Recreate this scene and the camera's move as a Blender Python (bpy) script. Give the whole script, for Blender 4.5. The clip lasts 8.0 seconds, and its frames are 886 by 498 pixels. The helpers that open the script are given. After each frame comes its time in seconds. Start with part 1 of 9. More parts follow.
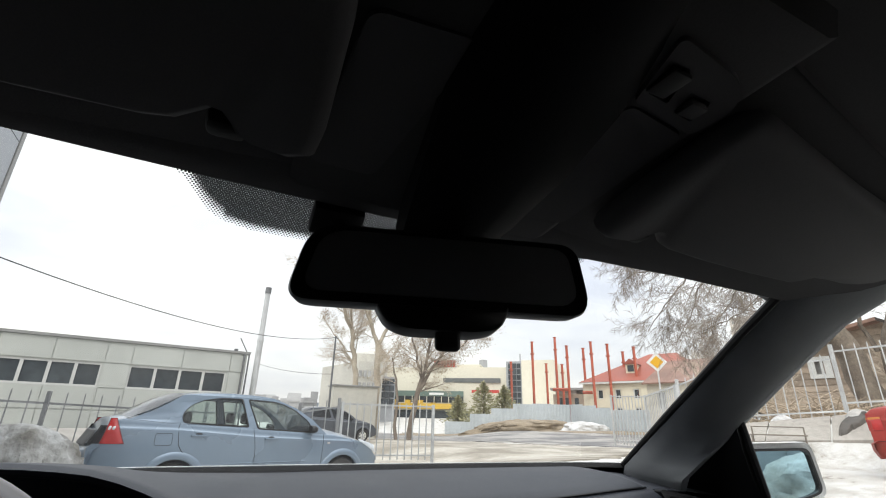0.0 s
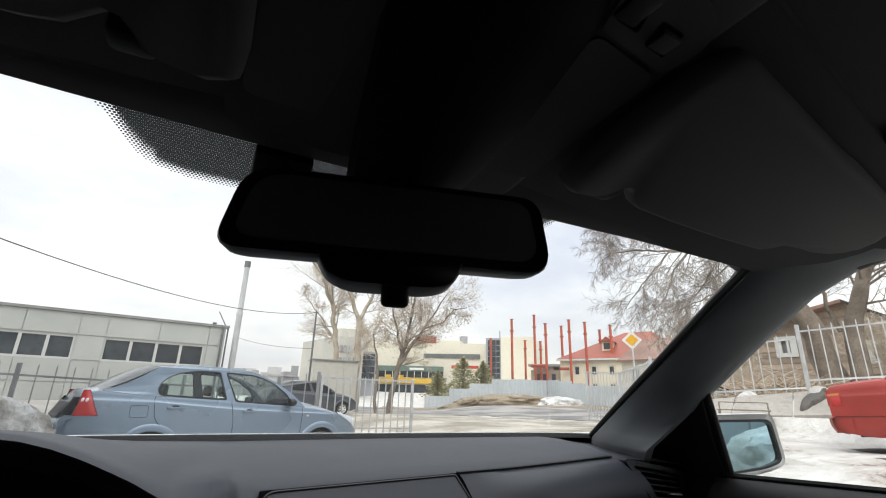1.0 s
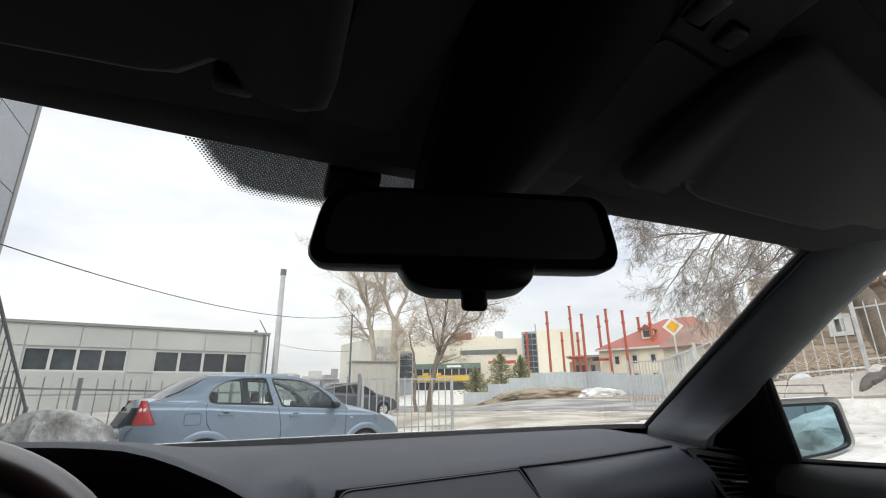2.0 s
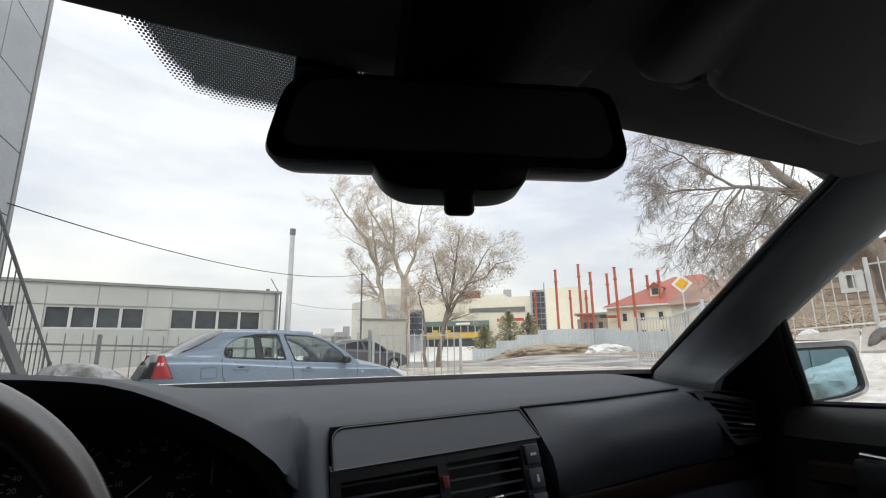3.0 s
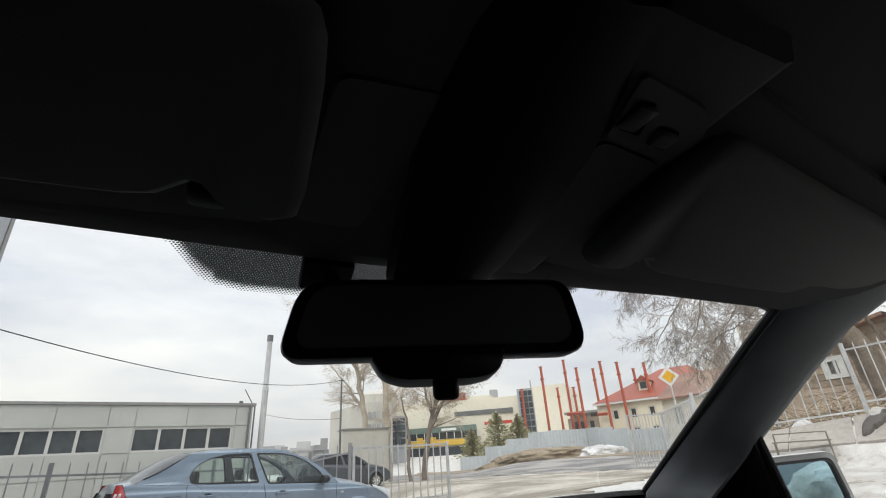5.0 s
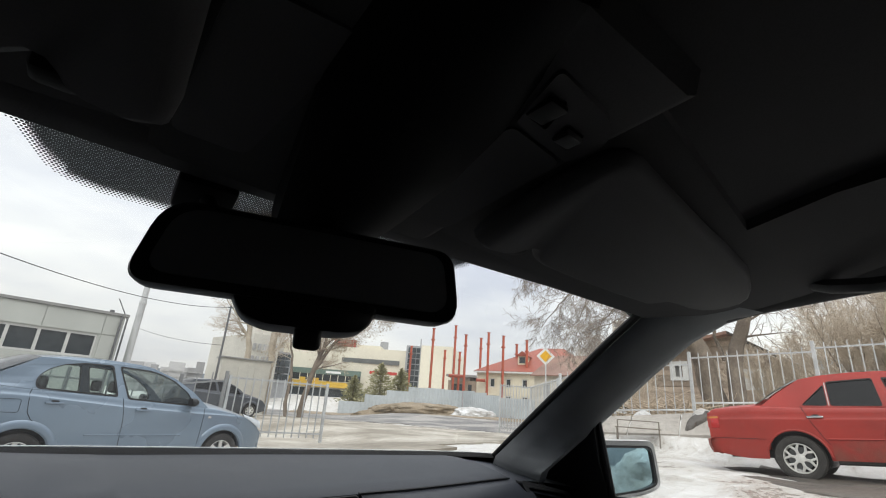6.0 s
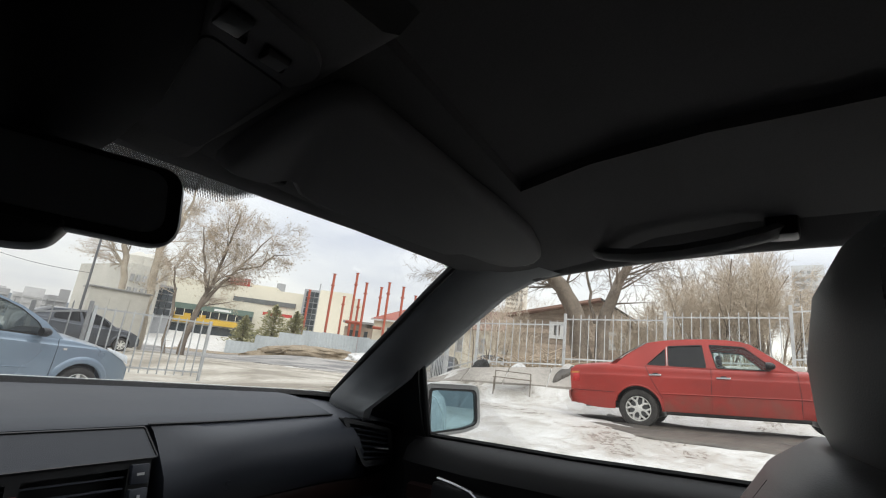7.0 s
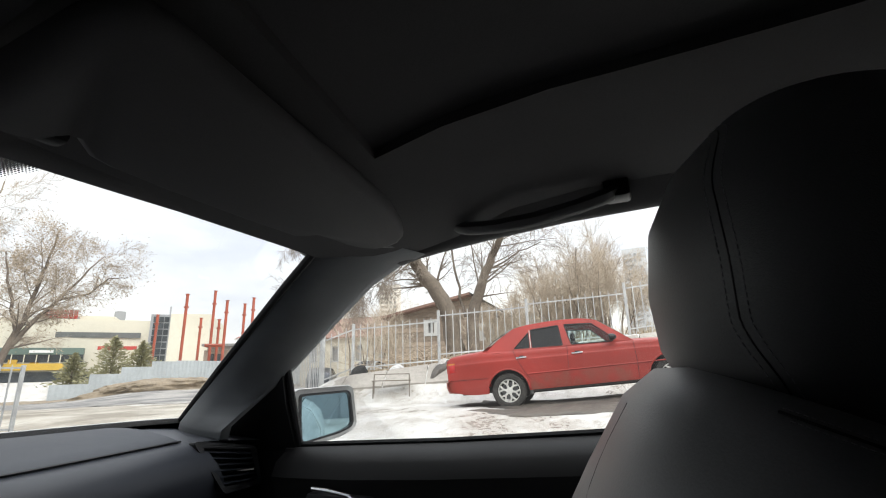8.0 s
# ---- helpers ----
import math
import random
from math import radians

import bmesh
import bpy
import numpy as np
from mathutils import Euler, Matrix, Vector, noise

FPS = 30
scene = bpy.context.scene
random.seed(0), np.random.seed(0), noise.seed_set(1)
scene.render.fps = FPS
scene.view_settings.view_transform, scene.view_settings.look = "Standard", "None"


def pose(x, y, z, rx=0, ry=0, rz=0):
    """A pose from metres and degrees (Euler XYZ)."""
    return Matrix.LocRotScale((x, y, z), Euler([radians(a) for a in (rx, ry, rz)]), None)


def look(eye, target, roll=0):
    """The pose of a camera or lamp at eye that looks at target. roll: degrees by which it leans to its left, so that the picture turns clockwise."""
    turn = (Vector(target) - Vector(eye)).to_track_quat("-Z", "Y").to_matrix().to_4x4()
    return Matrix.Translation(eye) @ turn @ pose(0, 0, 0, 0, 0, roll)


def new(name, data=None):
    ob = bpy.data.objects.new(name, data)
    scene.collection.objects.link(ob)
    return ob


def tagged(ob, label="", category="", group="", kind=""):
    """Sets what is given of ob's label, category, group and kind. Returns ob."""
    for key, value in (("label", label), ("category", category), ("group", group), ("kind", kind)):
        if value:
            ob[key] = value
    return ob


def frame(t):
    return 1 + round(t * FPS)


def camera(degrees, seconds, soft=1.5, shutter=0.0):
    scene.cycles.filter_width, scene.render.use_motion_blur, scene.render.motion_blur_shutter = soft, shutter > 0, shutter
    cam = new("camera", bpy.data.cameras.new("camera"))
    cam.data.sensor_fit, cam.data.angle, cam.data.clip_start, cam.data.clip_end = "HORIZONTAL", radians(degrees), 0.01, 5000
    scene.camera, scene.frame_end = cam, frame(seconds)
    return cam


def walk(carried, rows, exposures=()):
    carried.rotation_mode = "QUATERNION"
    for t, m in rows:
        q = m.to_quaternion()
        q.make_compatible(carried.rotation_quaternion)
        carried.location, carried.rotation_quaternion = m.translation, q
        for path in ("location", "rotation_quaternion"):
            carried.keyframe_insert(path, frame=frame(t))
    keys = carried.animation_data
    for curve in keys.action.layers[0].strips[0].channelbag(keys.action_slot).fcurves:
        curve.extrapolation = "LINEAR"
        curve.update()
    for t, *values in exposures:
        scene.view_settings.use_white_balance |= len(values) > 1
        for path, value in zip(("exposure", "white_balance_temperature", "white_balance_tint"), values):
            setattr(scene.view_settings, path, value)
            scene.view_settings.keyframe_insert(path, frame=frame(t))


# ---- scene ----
cam = camera(87.3, 8.0, 1.1)
EXPOSURES = [(0, 0.48), (1, 0.42), (2.5, 0.34), (4, 0.16), (5.5, 0.16), (6, 0.22), (6.5, 0.24), (7, 0.28), (7.5, 0.38), (8, 0.56)]
PATH = [
    (0, (-0.136, -0.277, 1.157), (0.697, 1.4, 1.858), 1.4),
    (0.3, (-0.118, -0.265, 1.152), (0.815, 1.379, 1.807), 1.5),
    (0.5, (-0.114, -0.265, 1.153), (0.84, 1.356, 1.834), 3.1),
    (1, (-0.105, -0.261, 1.15), (0.811, 1.408, 1.76), 1.7),
    (2.3, (-0.141, -0.261, 1.151), (0.635, 1.483, 1.747), -0.2),
    (2.5, (-0.131, -0.245, 1.135), (0.641, 1.511, 1.699), 1.4),
    (3, (-0.104, -0.227, 1.129), (0.683, 1.561, 1.558), -0.8),
    (3.5, (-0.098, -0.218, 1.153), (0.59, 1.583, 1.686), -1.3),
    (4, (-0.105, -0.225, 1.16), (0.564, 1.578, 1.711), -0.2),
    (4.2, (-0.123, -0.239, 1.161), (0.567, 1.533, 1.78), -0.9),
    (5.3, (-0.132, -0.293, 1.167), (0.773, 1.275, 2.018), -2.3),
    (5.5, (-0.128, -0.297, 1.168), (0.903, 1.214, 1.977), 1.6),
    (5.8, (-0.123, -0.294, 1.17), (1.013, 1.174, 1.915), 3.5),
    (6, (-0.114, -0.288, 1.171), (1.045, 1.206, 1.823), 4.2),
    (6.3, (-0.088, -0.304, 1.164), (1.029, 1.206, 1.854), 5.2),
    (6.5, (-0.074, -0.32, 1.164), (1.099, 1.15, 1.845), 6.5),
    (6.7, (-0.05, -0.344, 1.166), (1.255, 1.05, 1.76), 4.7),
    (7, (-0.026, -0.369, 1.172), (1.463, 0.875, 1.66), 6.7),
    (7.2, (-0.016, -0.387, 1.169), (1.535, 0.74, 1.738), 8.5),
    (7.5, (0.003, -0.373, 1.166), (1.696, 0.582, 1.638), 3.1),
    (8, (0.013, -0.359, 1.152), (1.782, 0.409, 1.68), -1.6),
]
walk(cam, [(t, look(eye, target, roll)) for t, eye, target, roll in PATH],
     exposures=EXPOSURES)
scene.view_settings.exposure = 0.0

# ---------------------------------------------------------------- world and light
world = bpy.data.worlds.new("overcast_sky")
scene.world = world
world.use_nodes = True
wn, wl = world.node_tree.nodes, world.node_tree.links
wn.clear()
w_out = wn.new("ShaderNodeOutputWorld")
w_bg = wn.new("ShaderNodeBackground")
w_sky = wn.new("ShaderNodeTexSky")
w_sky.sky_type = 'NISHITA'
w_sky.sun_disc = False
w_sky.sun_elevation, w_sky.sun_rotation = radians(42), radians(218)
w_sky.air_density, w_sky.dust_density, w_sky.ozone_density = 1.0, 3.0, 1.0
w_tc = wn.new("ShaderNodeTexCoord")
w_map = wn.new("ShaderNodeMapping")
w_map.inputs["Scale"].default_value = (1.0, 1.0, 3.2)
w_n1 = wn.new("ShaderNodeTexNoise")
w_n1.inputs["Scale"].default_value, w_n1.inputs["Detail"].default_value, w_n1.inputs["Roughness"].default_value = 2.1, 6.0, 0.55
w_ramp = wn.new("ShaderNodeValToRGB")
w_ramp.color_ramp.elements[0].position, w_ramp.color_ramp.elements[0].color = 0.30, (7.4, 7.7, 8.7, 1)
w_ramp.color_ramp.elements[1].position, w_ramp.color_ramp.elements[1].color = 0.66, (11.9, 11.9, 11.8, 1)
w_mix = wn.new("ShaderNodeMixRGB")
w_mix.inputs[0].default_value = 0.88
w_bg.inputs["Strength"].default_value = 0.105
wl.new(w_tc.outputs["Generated"], w_map.inputs["Vector"])
wl.new(w_map.outputs["Vector"], w_n1.inputs["Vector"])
wl.new(w_n1.outputs["Fac"], w_ramp.inputs["Fac"])
wl.new(w_sky.outputs["Color"], w_mix.inputs[1])
wl.new(w_ramp.outputs["Color"], w_mix.inputs[2])
# an overcast sky, brightest overhead, with a darker veil half way up
w_sep, w_up, w_mul = wn.new("ShaderNodeSeparateXYZ"), wn.new("ShaderNodeValToRGB"), wn.new("ShaderNodeVectorMath")
w_up.color_ramp.elements[0].position, w_up.color_ramp.elements[0].color = 0.0, (0.86, 0.83, 0.77, 1)
w_up.color_ramp.elements[1].position, w_up.color_ramp.elements[1].color = 1.0, (3.4, 3.4, 3.4, 1)
w_mid = w_up.color_ramp.elements.new(0.30)
w_mid.color = (1.01, 1.01, 1.01, 1)
w_veil = w_up.color_ramp.elements.new(0.5)
w_veil.color = (0.89, 0.90, 0.925, 1)
w_high = w_up.color_ramp.elements.new(0.8)
w_high.color = (1.7, 1.7, 1.7, 1)
w_mul.operation = 'MULTIPLY'
wl.new(w_tc.outputs["Generated"], w_sep.inputs["Vector"])
wl.new(w_sep.outputs["Z"], w_up.inputs["Fac"])
wl.new(w_mix.outputs["Color"], w_mul.inputs[0]), wl.new(w_up.outputs["Color"], w_mul.inputs[1])
wl.new(w_mul.outputs["Vector"], w_bg.inputs["Color"])
wl.new(w_bg.outputs["Background"], w_out.inputs["Surface"])

sun_data = bpy.data.lights.new("sun", 'SUN')
sun_data.energy, sun_data.angle, sun_data.color = 1.1, radians(25), (1.0, 0.96, 0.9)
sun = new("sun", sun_data)
sun.matrix_world = look((-20, -26, 30), (0, 0, 0))


# ---------------------------------------------------------------- materials
def surf(name, rgb, rough=0.6, metal=0.0, big=1.5, fine=40.0, var=0.15, bump=0.1, dist=0.005, rgb2=None, coat=0.0, mix=(0.35, 0.7), spec=0.5, rand=0.0):
    """A principled material with variation at two scales, in object space."""
    m = bpy.data.materials.new(name)
    m.use_nodes = True
    n, l = m.node_tree.nodes, m.node_tree.links
    p = n["Principled BSDF"]
    tc = n.new("ShaderNodeTexCoord")
    a, b = n.new("ShaderNodeTexNoise"), n.new("ShaderNodeTexNoise")
    a.inputs["Scale"].default_value, a.inputs["Detail"].default_value = big, 5
    b.inputs["Scale"].default_value, b.inputs["Detail"].default_value = fine, 4
    l.new(tc.outputs["Object"], a.inputs["Vector"]), l.new(tc.outputs["Object"], b.inputs["Vector"])
    ramp = n.new("ShaderNodeValToRGB")
    other = rgb2 or tuple(c * (1 - 2 * var) for c in rgb)
    ramp.color_ramp.elements[0].position, ramp.color_ramp.elements[0].color = mix[0], (*other, 1)
    ramp.color_ramp.elements[1].position, ramp.color_ramp.elements[1].color = mix[1], (*rgb, 1)
    l.new(a.outputs["Fac"], ramp.inputs["Fac"])
    mul = n.new("ShaderNodeMixRGB")
    mul.blend_type = 'MULTIPLY'
    mul.inputs[0].default_value = min(1.0, 2.5 * var)
    tone = n.new("ShaderNodeValToRGB")
    tone.color_ramp.elements[0].position, tone.color_ramp.elements[0].color = 0.3, (0.6, 0.6, 0.6, 1)
    tone.color_ramp.elements[1].position, tone.color_ramp.elements[1].color = 0.6, (1, 1, 1, 1)
    l.new(b.outputs["Fac"], tone.inputs["Fac"])
    l.new(ramp.outputs["Color"], mul.inputs[1]), l.new(tone.outputs["Color"], mul.inputs[2])
    last = mul.outputs["Color"]
    if rand:
        info, hsv, mr = n.new("ShaderNodeObjectInfo"), n.new("ShaderNodeHueSaturation"), n.new("ShaderNodeMapRange")
        mr.inputs["To Min"].default_value, mr.inputs["To Max"].default_value = 1 - rand, 1 + rand
        l.new(info.outputs["Random"], mr.inputs["Value"]), l.new(mr.outputs["Result"], hsv.inputs["Value"])
        l.new(last, hsv.inputs["Color"])
        last = hsv.outputs["Color"]
    l.new(last, p.inputs["Base Color"])
    rr = n.new("ShaderNodeMapRange")
    rr.inputs["To Min"].default_value, rr.inputs["To Max"].default_value = max(0.02, rough - 0.12), min(1, rough + 0.12)
    l.new(a.outputs["Fac"], rr.inputs["Value"]), l.new(rr.outputs["Result"], p.inputs["Roughness"])
    p.inputs["Metallic"].default_value = metal
    p.inputs["Specular IOR Level"].default_value = spec
    p.inputs["Coat Weight"].default_value = coat
    p.inputs["Coat Roughness"].default_value = 0.08
    if bump:
        bu = n.new("ShaderNodeBump")
        bu.inputs["Strength"].default_value, bu.inputs["Distance"].default_value = bump, dist
        l.new(b.outputs["Fac"], bu.inputs["Height"]), l.new(bu.outputs["Normal"], p.inputs["Normal"])
    return m


def glass(name, tint=(0.93, 0.96, 0.95), gloss=1.0, dust=0.0):
    """Thin window glass: clear, tinted, with the mirror sheen of glass."""
    m = bpy.data.materials.new(name)
    m.use_nodes = True
    n, l = m.node_tree.nodes, m.node_tree.links
    n.clear()
    out, mixs = n.new("ShaderNodeOutputMaterial"), n.new("ShaderNodeMixShader")
    tr, gl, fr, mu = n.new("ShaderNodeBsdfTransparent"), n.new("ShaderNodeBsdfGlossy"), n.new("ShaderNodeFresnel"), n.new("ShaderNodeMath")
    tr.inputs["Color"].default_value = (*tint, 1)
    gl.inputs["Roughness"].default_value = 0.02
    fr.inputs["IOR"].default_value = 1.5
    mu.operation = 'MULTIPLY'
    mu.inputs[1].default_value = gloss
    l.new(fr.outputs["Fac"], mu.inputs[0]), l.new(mu.outputs[0], mixs.inputs["Fac"])
    l.new(tr.outputs["BSDF"], mixs.inputs[1]), l.new(gl.outputs["BSDF"], mixs.inputs[2])
    last = mixs.outputs["Shader"]
    if dust:
        # a film of road dust that scatters the daylight, in uneven smears
        tc, no, mr, tl, mx = n.new("ShaderNodeTexCoord"), n.new("ShaderNodeTexNoise"), n.new("ShaderNodeMapRange"), n.new("ShaderNodeBsdfTranslucent"), n.new("ShaderNodeMixShader")
        no.inputs["Scale"].default_value, no.inputs["Detail"].default_value = 7.0, 6.0
        mr.inputs["From Min"].default_value, mr.inputs["From Max"].default_value = 0.3, 0.7
        mr.inputs["To Min"].default_value, mr.inputs["To Max"].default_value = dust * 0.7, dust * 1.3
        tl.inputs["Color"].default_value = (0.9, 0.87, 0.82, 1)
        l.new(tc.outputs["Object"], no.inputs["Vector"]), l.new(no.outputs["Fac"], mr.inputs["Value"])
        l.new(mr.outputs["Result"], mx.inputs["Fac"]), l.new(last, mx.inputs[1]), l.new(tl.outputs["BSDF"], mx.inputs[2])
        last = mx.outputs["Shader"]
    l.new(last, out.inputs["Surface"])
    return m


def lamp_glass(name, rgb, rough=0.12):
    m = surf(name, rgb, rough, 0, 8, 90, 0.12, 0.05, 0.001, coat=0.6)
    return m


M = {}
# car cabin
M["headliner"] = surf("headliner_cloth", (0.090, 0.088, 0.089), 0.95, 0, 3, 700, 0.10, 0.25, 0.0006, spec=0.15)
M["visor"] = surf("visor_vinyl", (0.092, 0.090, 0.092), 0.8, 0, 4, 900, 0.08, 0.2, 0.0004, spec=0.25)
M["trim_grey"] = surf("grey_plastic", (0.085, 0.084, 0.085), 0.62, 0, 5, 900, 0.08, 0.15, 0.0003, spec=0.3)
M["black"] = surf("black_plastic", (0.012, 0.012, 0.013), 0.45, 0, 6, 800, 0.1, 0.15, 0.0003, spec=0.4)
M["black_gloss"] = surf("smoked_plastic", (0.006, 0.006, 0.007), 0.6, 0, 6, 500, 0.08, 0.03, 0.0003, spec=0.08)
M["dash"] = surf("dash_vinyl", (0.030, 0.034, 0.043), 0.55, 0, 5, 1500, 0.10, 0.5, 0.0005, spec=0.34)
M["dash_low"] = surf("dash_vinyl_dark", (0.031, 0.035, 0.045), 0.48, 0, 5, 1300, 0.10, 0.45, 0.0005, spec=0.42)
M["pillar"] = surf("pillar_cloth", (0.205, 0.212, 0.218), 0.8, 0, 7, 900, 0.12, 0.3, 0.0006, spec=0.3)
M["foot_black"] = surf("matt_black_strip", (0.007, 0.007, 0.007), 0.9, 0, 12, 300, 0.15, 0.3, 0.0006, spec=0.12)
M["rubber"] = surf("black_rubber", (0.014, 0.014, 0.014), 0.75, 0, 12, 300, 0.15, 0.3, 0.0008)
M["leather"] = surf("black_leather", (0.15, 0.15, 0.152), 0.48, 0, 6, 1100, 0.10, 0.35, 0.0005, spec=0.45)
# the same leather for the backrest, windscreen light put into a paler colour
M["lit_leather"] = surf("lit_leather", (0.27, 0.272, 0.282), 0.40, 0, 6, 1100, 0.10, 0.30, 0.0005, spec=0.6)
M["wood"] = surf("dark_burl_wood", (0.018, 0.008, 0.006), 0.3, 0, 9, 60, 0.25, 0.05, 0.0004, rgb2=(0.010, 0.005, 0.004), coat=0.3)
M["chrome"] = surf("chrome", (0.75, 0.75, 0.76), 0.18, 1.0, 20, 200, 0.04, 0.02, 0.0003)
M["thread"] = surf("grey_thread", (0.30, 0.30, 0.31), 0.8, 0, 30, 900, 0.1, 0.3, 0.0003)
M["marking"] = surf("pale_marking", (0.42, 0.43, 0.43), 0.6, 0, 20, 300, 0.08, 0.0)
M["red_key"] = surf("red_button", (0.09, 0.012, 0.012), 0.4, 0, 20, 300, 0.08, 0.05)
M["mirror_inside"] = surf("dimmed_mirror", (0.42, 0.42, 0.43), 0.42, 1.0, 6, 30, 0.05, 0.0)
M["mirror_blue"] = bpy.data.materials.new("blue_mirror")
M["mirror_blue"].use_nodes = True
for socket, value in (("Base Color", (0.42, 0.62, 0.68, 1)), ("Metallic", 1.0), ("Roughness", 0.012)):
    M["mirror_blue"].node_tree.nodes["Principled BSDF"].inputs[socket].default_value = value
M["silver"] = surf("silver_paint", (0.80, 0.80, 0.785), 0.35, 0.1, 3, 300, 0.06, 0.05, 0.0005, coat=0.5)
M["windshield"] = glass("windshield_glass", (0.93, 0.95, 0.935), 0.12, 0.012)
M["side_glass"] = glass("side_glass", (0.95, 0.96, 0.95), 0.3, 0.007)
# heavy dust film whose whitish tone also stands in for reflected sky
M["dust_sky_glass"] = glass("dust_and_sky_rear_glass", (0.55, 0.60, 0.62), 1.6, 0.30)
M["car_glass"] = glass("parked_car_glass", (0.88, 0.92, 0.91), 0.55)
M["tint_glass"] = glass("dark_car_glass", (0.10, 0.12, 0.13), 1.0)
M["frit"] = surf("black_enamel", (0.02, 0.022, 0.026), 0.6, 0, 20, 300, 0.1, 0.0)
# parked cars
M["blue_paint"] = surf("pale_blue_metallic_paint", (0.180, 0.240, 0.305), 0.28, 0.30, 1.2, 500, 0.06, 0.04, 0.0004, coat=0.7)
M["red_paint"] = surf("faded_red_paint", (0.40, 0.040, 0.030), 0.42, 0.0, 1.6, 40, 0.14, 0.05, 0.0006, coat=0.12, rgb2=(0.29, 0.035, 0.026), spec=0.35)
M["red_dirty"] = surf("red_paint_road_dirt", (0.34, 0.028, 0.018), 0.60, 0.0, 3.5, 30, 0.22, 0.1, 0.001, rgb2=(0.25, 0.055, 0.038), mix=(0.36, 0.62))
M["dark_paint"] = surf("dark_grey_paint", (0.065, 0.073, 0.086), 0.35, 0.3, 2, 300, 0.08, 0.04, coat=0.6)
M["white_paint"] = surf("pale_car_paint", (0.50, 0.54, 0.57), 0.35, 0, 2, 200, 0.06, 0.03, coat=0.5)
M["tail_red"] = lamp_glass("red_lens", (0.52, 0.008, 0.006), 0.22)
M["tail_rim"] = lamp_glass("dark_red_lens", (0.16, 0.006, 0.006))
M["tail_clear"] = lamp_glass("clear_lens", (0.62, 0.60, 0.58))
M["amber"] = lamp_glass("amber_lens", (0.62, 0.20, 0.02))
M["headlamp"] = lamp_glass("headlamp_lens", (0.60, 0.64, 0.66), 0.08)
M["tyre"] = surf("dusty_tyre", (0.055, 0.052, 0.048), 0.9, 0, 8, 120, 0.25, 0.4, 0.002)
M["alloy"] = surf("dull_alloy", (0.80, 0.79, 0.75), 0.4, 0.25, 7, 90, 0.12, 0.08, 0.001)
M["seat_cloth"] = surf("dark_seat_cloth", (0.035, 0.036, 0.04), 0.9, 0, 6, 150, 0.15, 0.2, 0.002)
M["plate"] = surf("plate_white", (0.6, 0.6, 0.6), 0.5, 0, 10, 200, 0.06, 0.02)
# outdoors
M["snow"] = surf("dirty_snow", (0.62, 0.62, 0.62), 0.75, 0, 1.2, 14, 0.18, 0.6, 0.03, rgb2=(0.33, 0.31, 0.28), mix=(0.34, 0.62))
M["pile"] = surf("old_snow_pile", (0.40, 0.40, 0.385), 0.85, 0, 3.0, 20, 0.22, 0.8, 0.03, rgb2=(0.15, 0.14, 0.12), mix=(0.36, 0.60))
M["dirt"] = surf("brown_soil", (0.34, 0.275, 0.195), 0.95, 0, 0.7, 7, 0.30, 0.9, 0.08, rgb2=(0.19, 0.15, 0.10))
M["asphalt"] = surf("wet_asphalt", (0.32, 0.30, 0.27), 0.55, 0, 0.35, 4, 0.25, 0.3, 0.02, rgb2=(0.105, 0.10, 0.095), mix=(0.44, 0.58))
M["dust"] = surf("sandy_verge", (0.47, 0.435, 0.37), 0.8, 0, 0.45, 5, 0.25, 0.4, 0.02, rgb2=(0.23, 0.20, 0.155), mix=(0.40, 0.62))
M["slab"] = surf("concrete_slab", (0.41, 0.385, 0.345), 0.9, 0, 0.8, 12, 0.2, 0.4, 0.01, rgb2=(0.29, 0.265, 0.235))
M["galv"] = surf("grey_fence_paint", (0.64, 0.65, 0.65), 0.55, 0.05, 3, 60, 0.15, 0.15, 0.001, rand=0.12)
M["gate_grey"] = surf("worn_grey_gate_paint", (0.52, 0.535, 0.54), 0.55, 0.05, 3, 60, 0.18, 0.15, 0.001, rand=0.12)
M["galv_dark"] = surf("dark_fence_paint", (0.32, 0.325, 0.325), 0.6, 0.1, 3, 60, 0.18, 0.15, 0.001, rand=0.12)
M["panel"] = surf("grey_cladding", (0.51, 0.525, 0.49), 0.5, 0.1, 0.6, 20, 0.07, 0.05, 0.002, rand=0.045)
M["panel_dark"] = surf("blue_grey_cladding", (0.40, 0.425, 0.455), 0.5, 0.15, 0.6, 20, 0.10, 0.05, 0.002, rand=0.05)
M["coping"] = surf("roof_coping", (0.30, 0.30, 0.29), 0.5, 0.2, 2, 30, 0.1, 0.05)
M["win_frame"] = surf("white_window_frame", (0.62, 0.62, 0.60), 0.5, 0, 4, 60, 0.06, 0.03)
M["win_dark"] = surf("dark_window_pane", (0.035, 0.045, 0.052), 0.12, 0.0, 0.7, 5, 0.3, 0.02, 0.004, rgb2=(0.06, 0.07, 0.075), spec=0.35, rand=0.25)
M["steel"] = surf("galvanised_steel", (0.62, 0.63, 0.63), 0.4, 0.35, 2, 40, 0.12, 0.08, 0.002)
M["bench_paint"] = surf("worn_bench_paint", (0.30, 0.27, 0.235), 0.7, 0.1, 3, 40, 0.2, 0.2, 0.002, rgb2=(0.20, 0.17, 0.14))
M["steel_dark"] = surf("painted_steel", (0.17, 0.175, 0.18), 0.55, 0.2, 3, 40, 0.15, 0.1, 0.002)
M["wire"] = surf("black_cable", (0.02, 0.02, 0.022), 0.7, 0, 3, 40, 0.1, 0.0)
M["bark"] = surf("grey_bark", (0.27, 0.225, 0.18), 0.95, 0, 2, 18, 0.25, 0.7, 0.02, rgb2=(0.15, 0.12, 0.095))
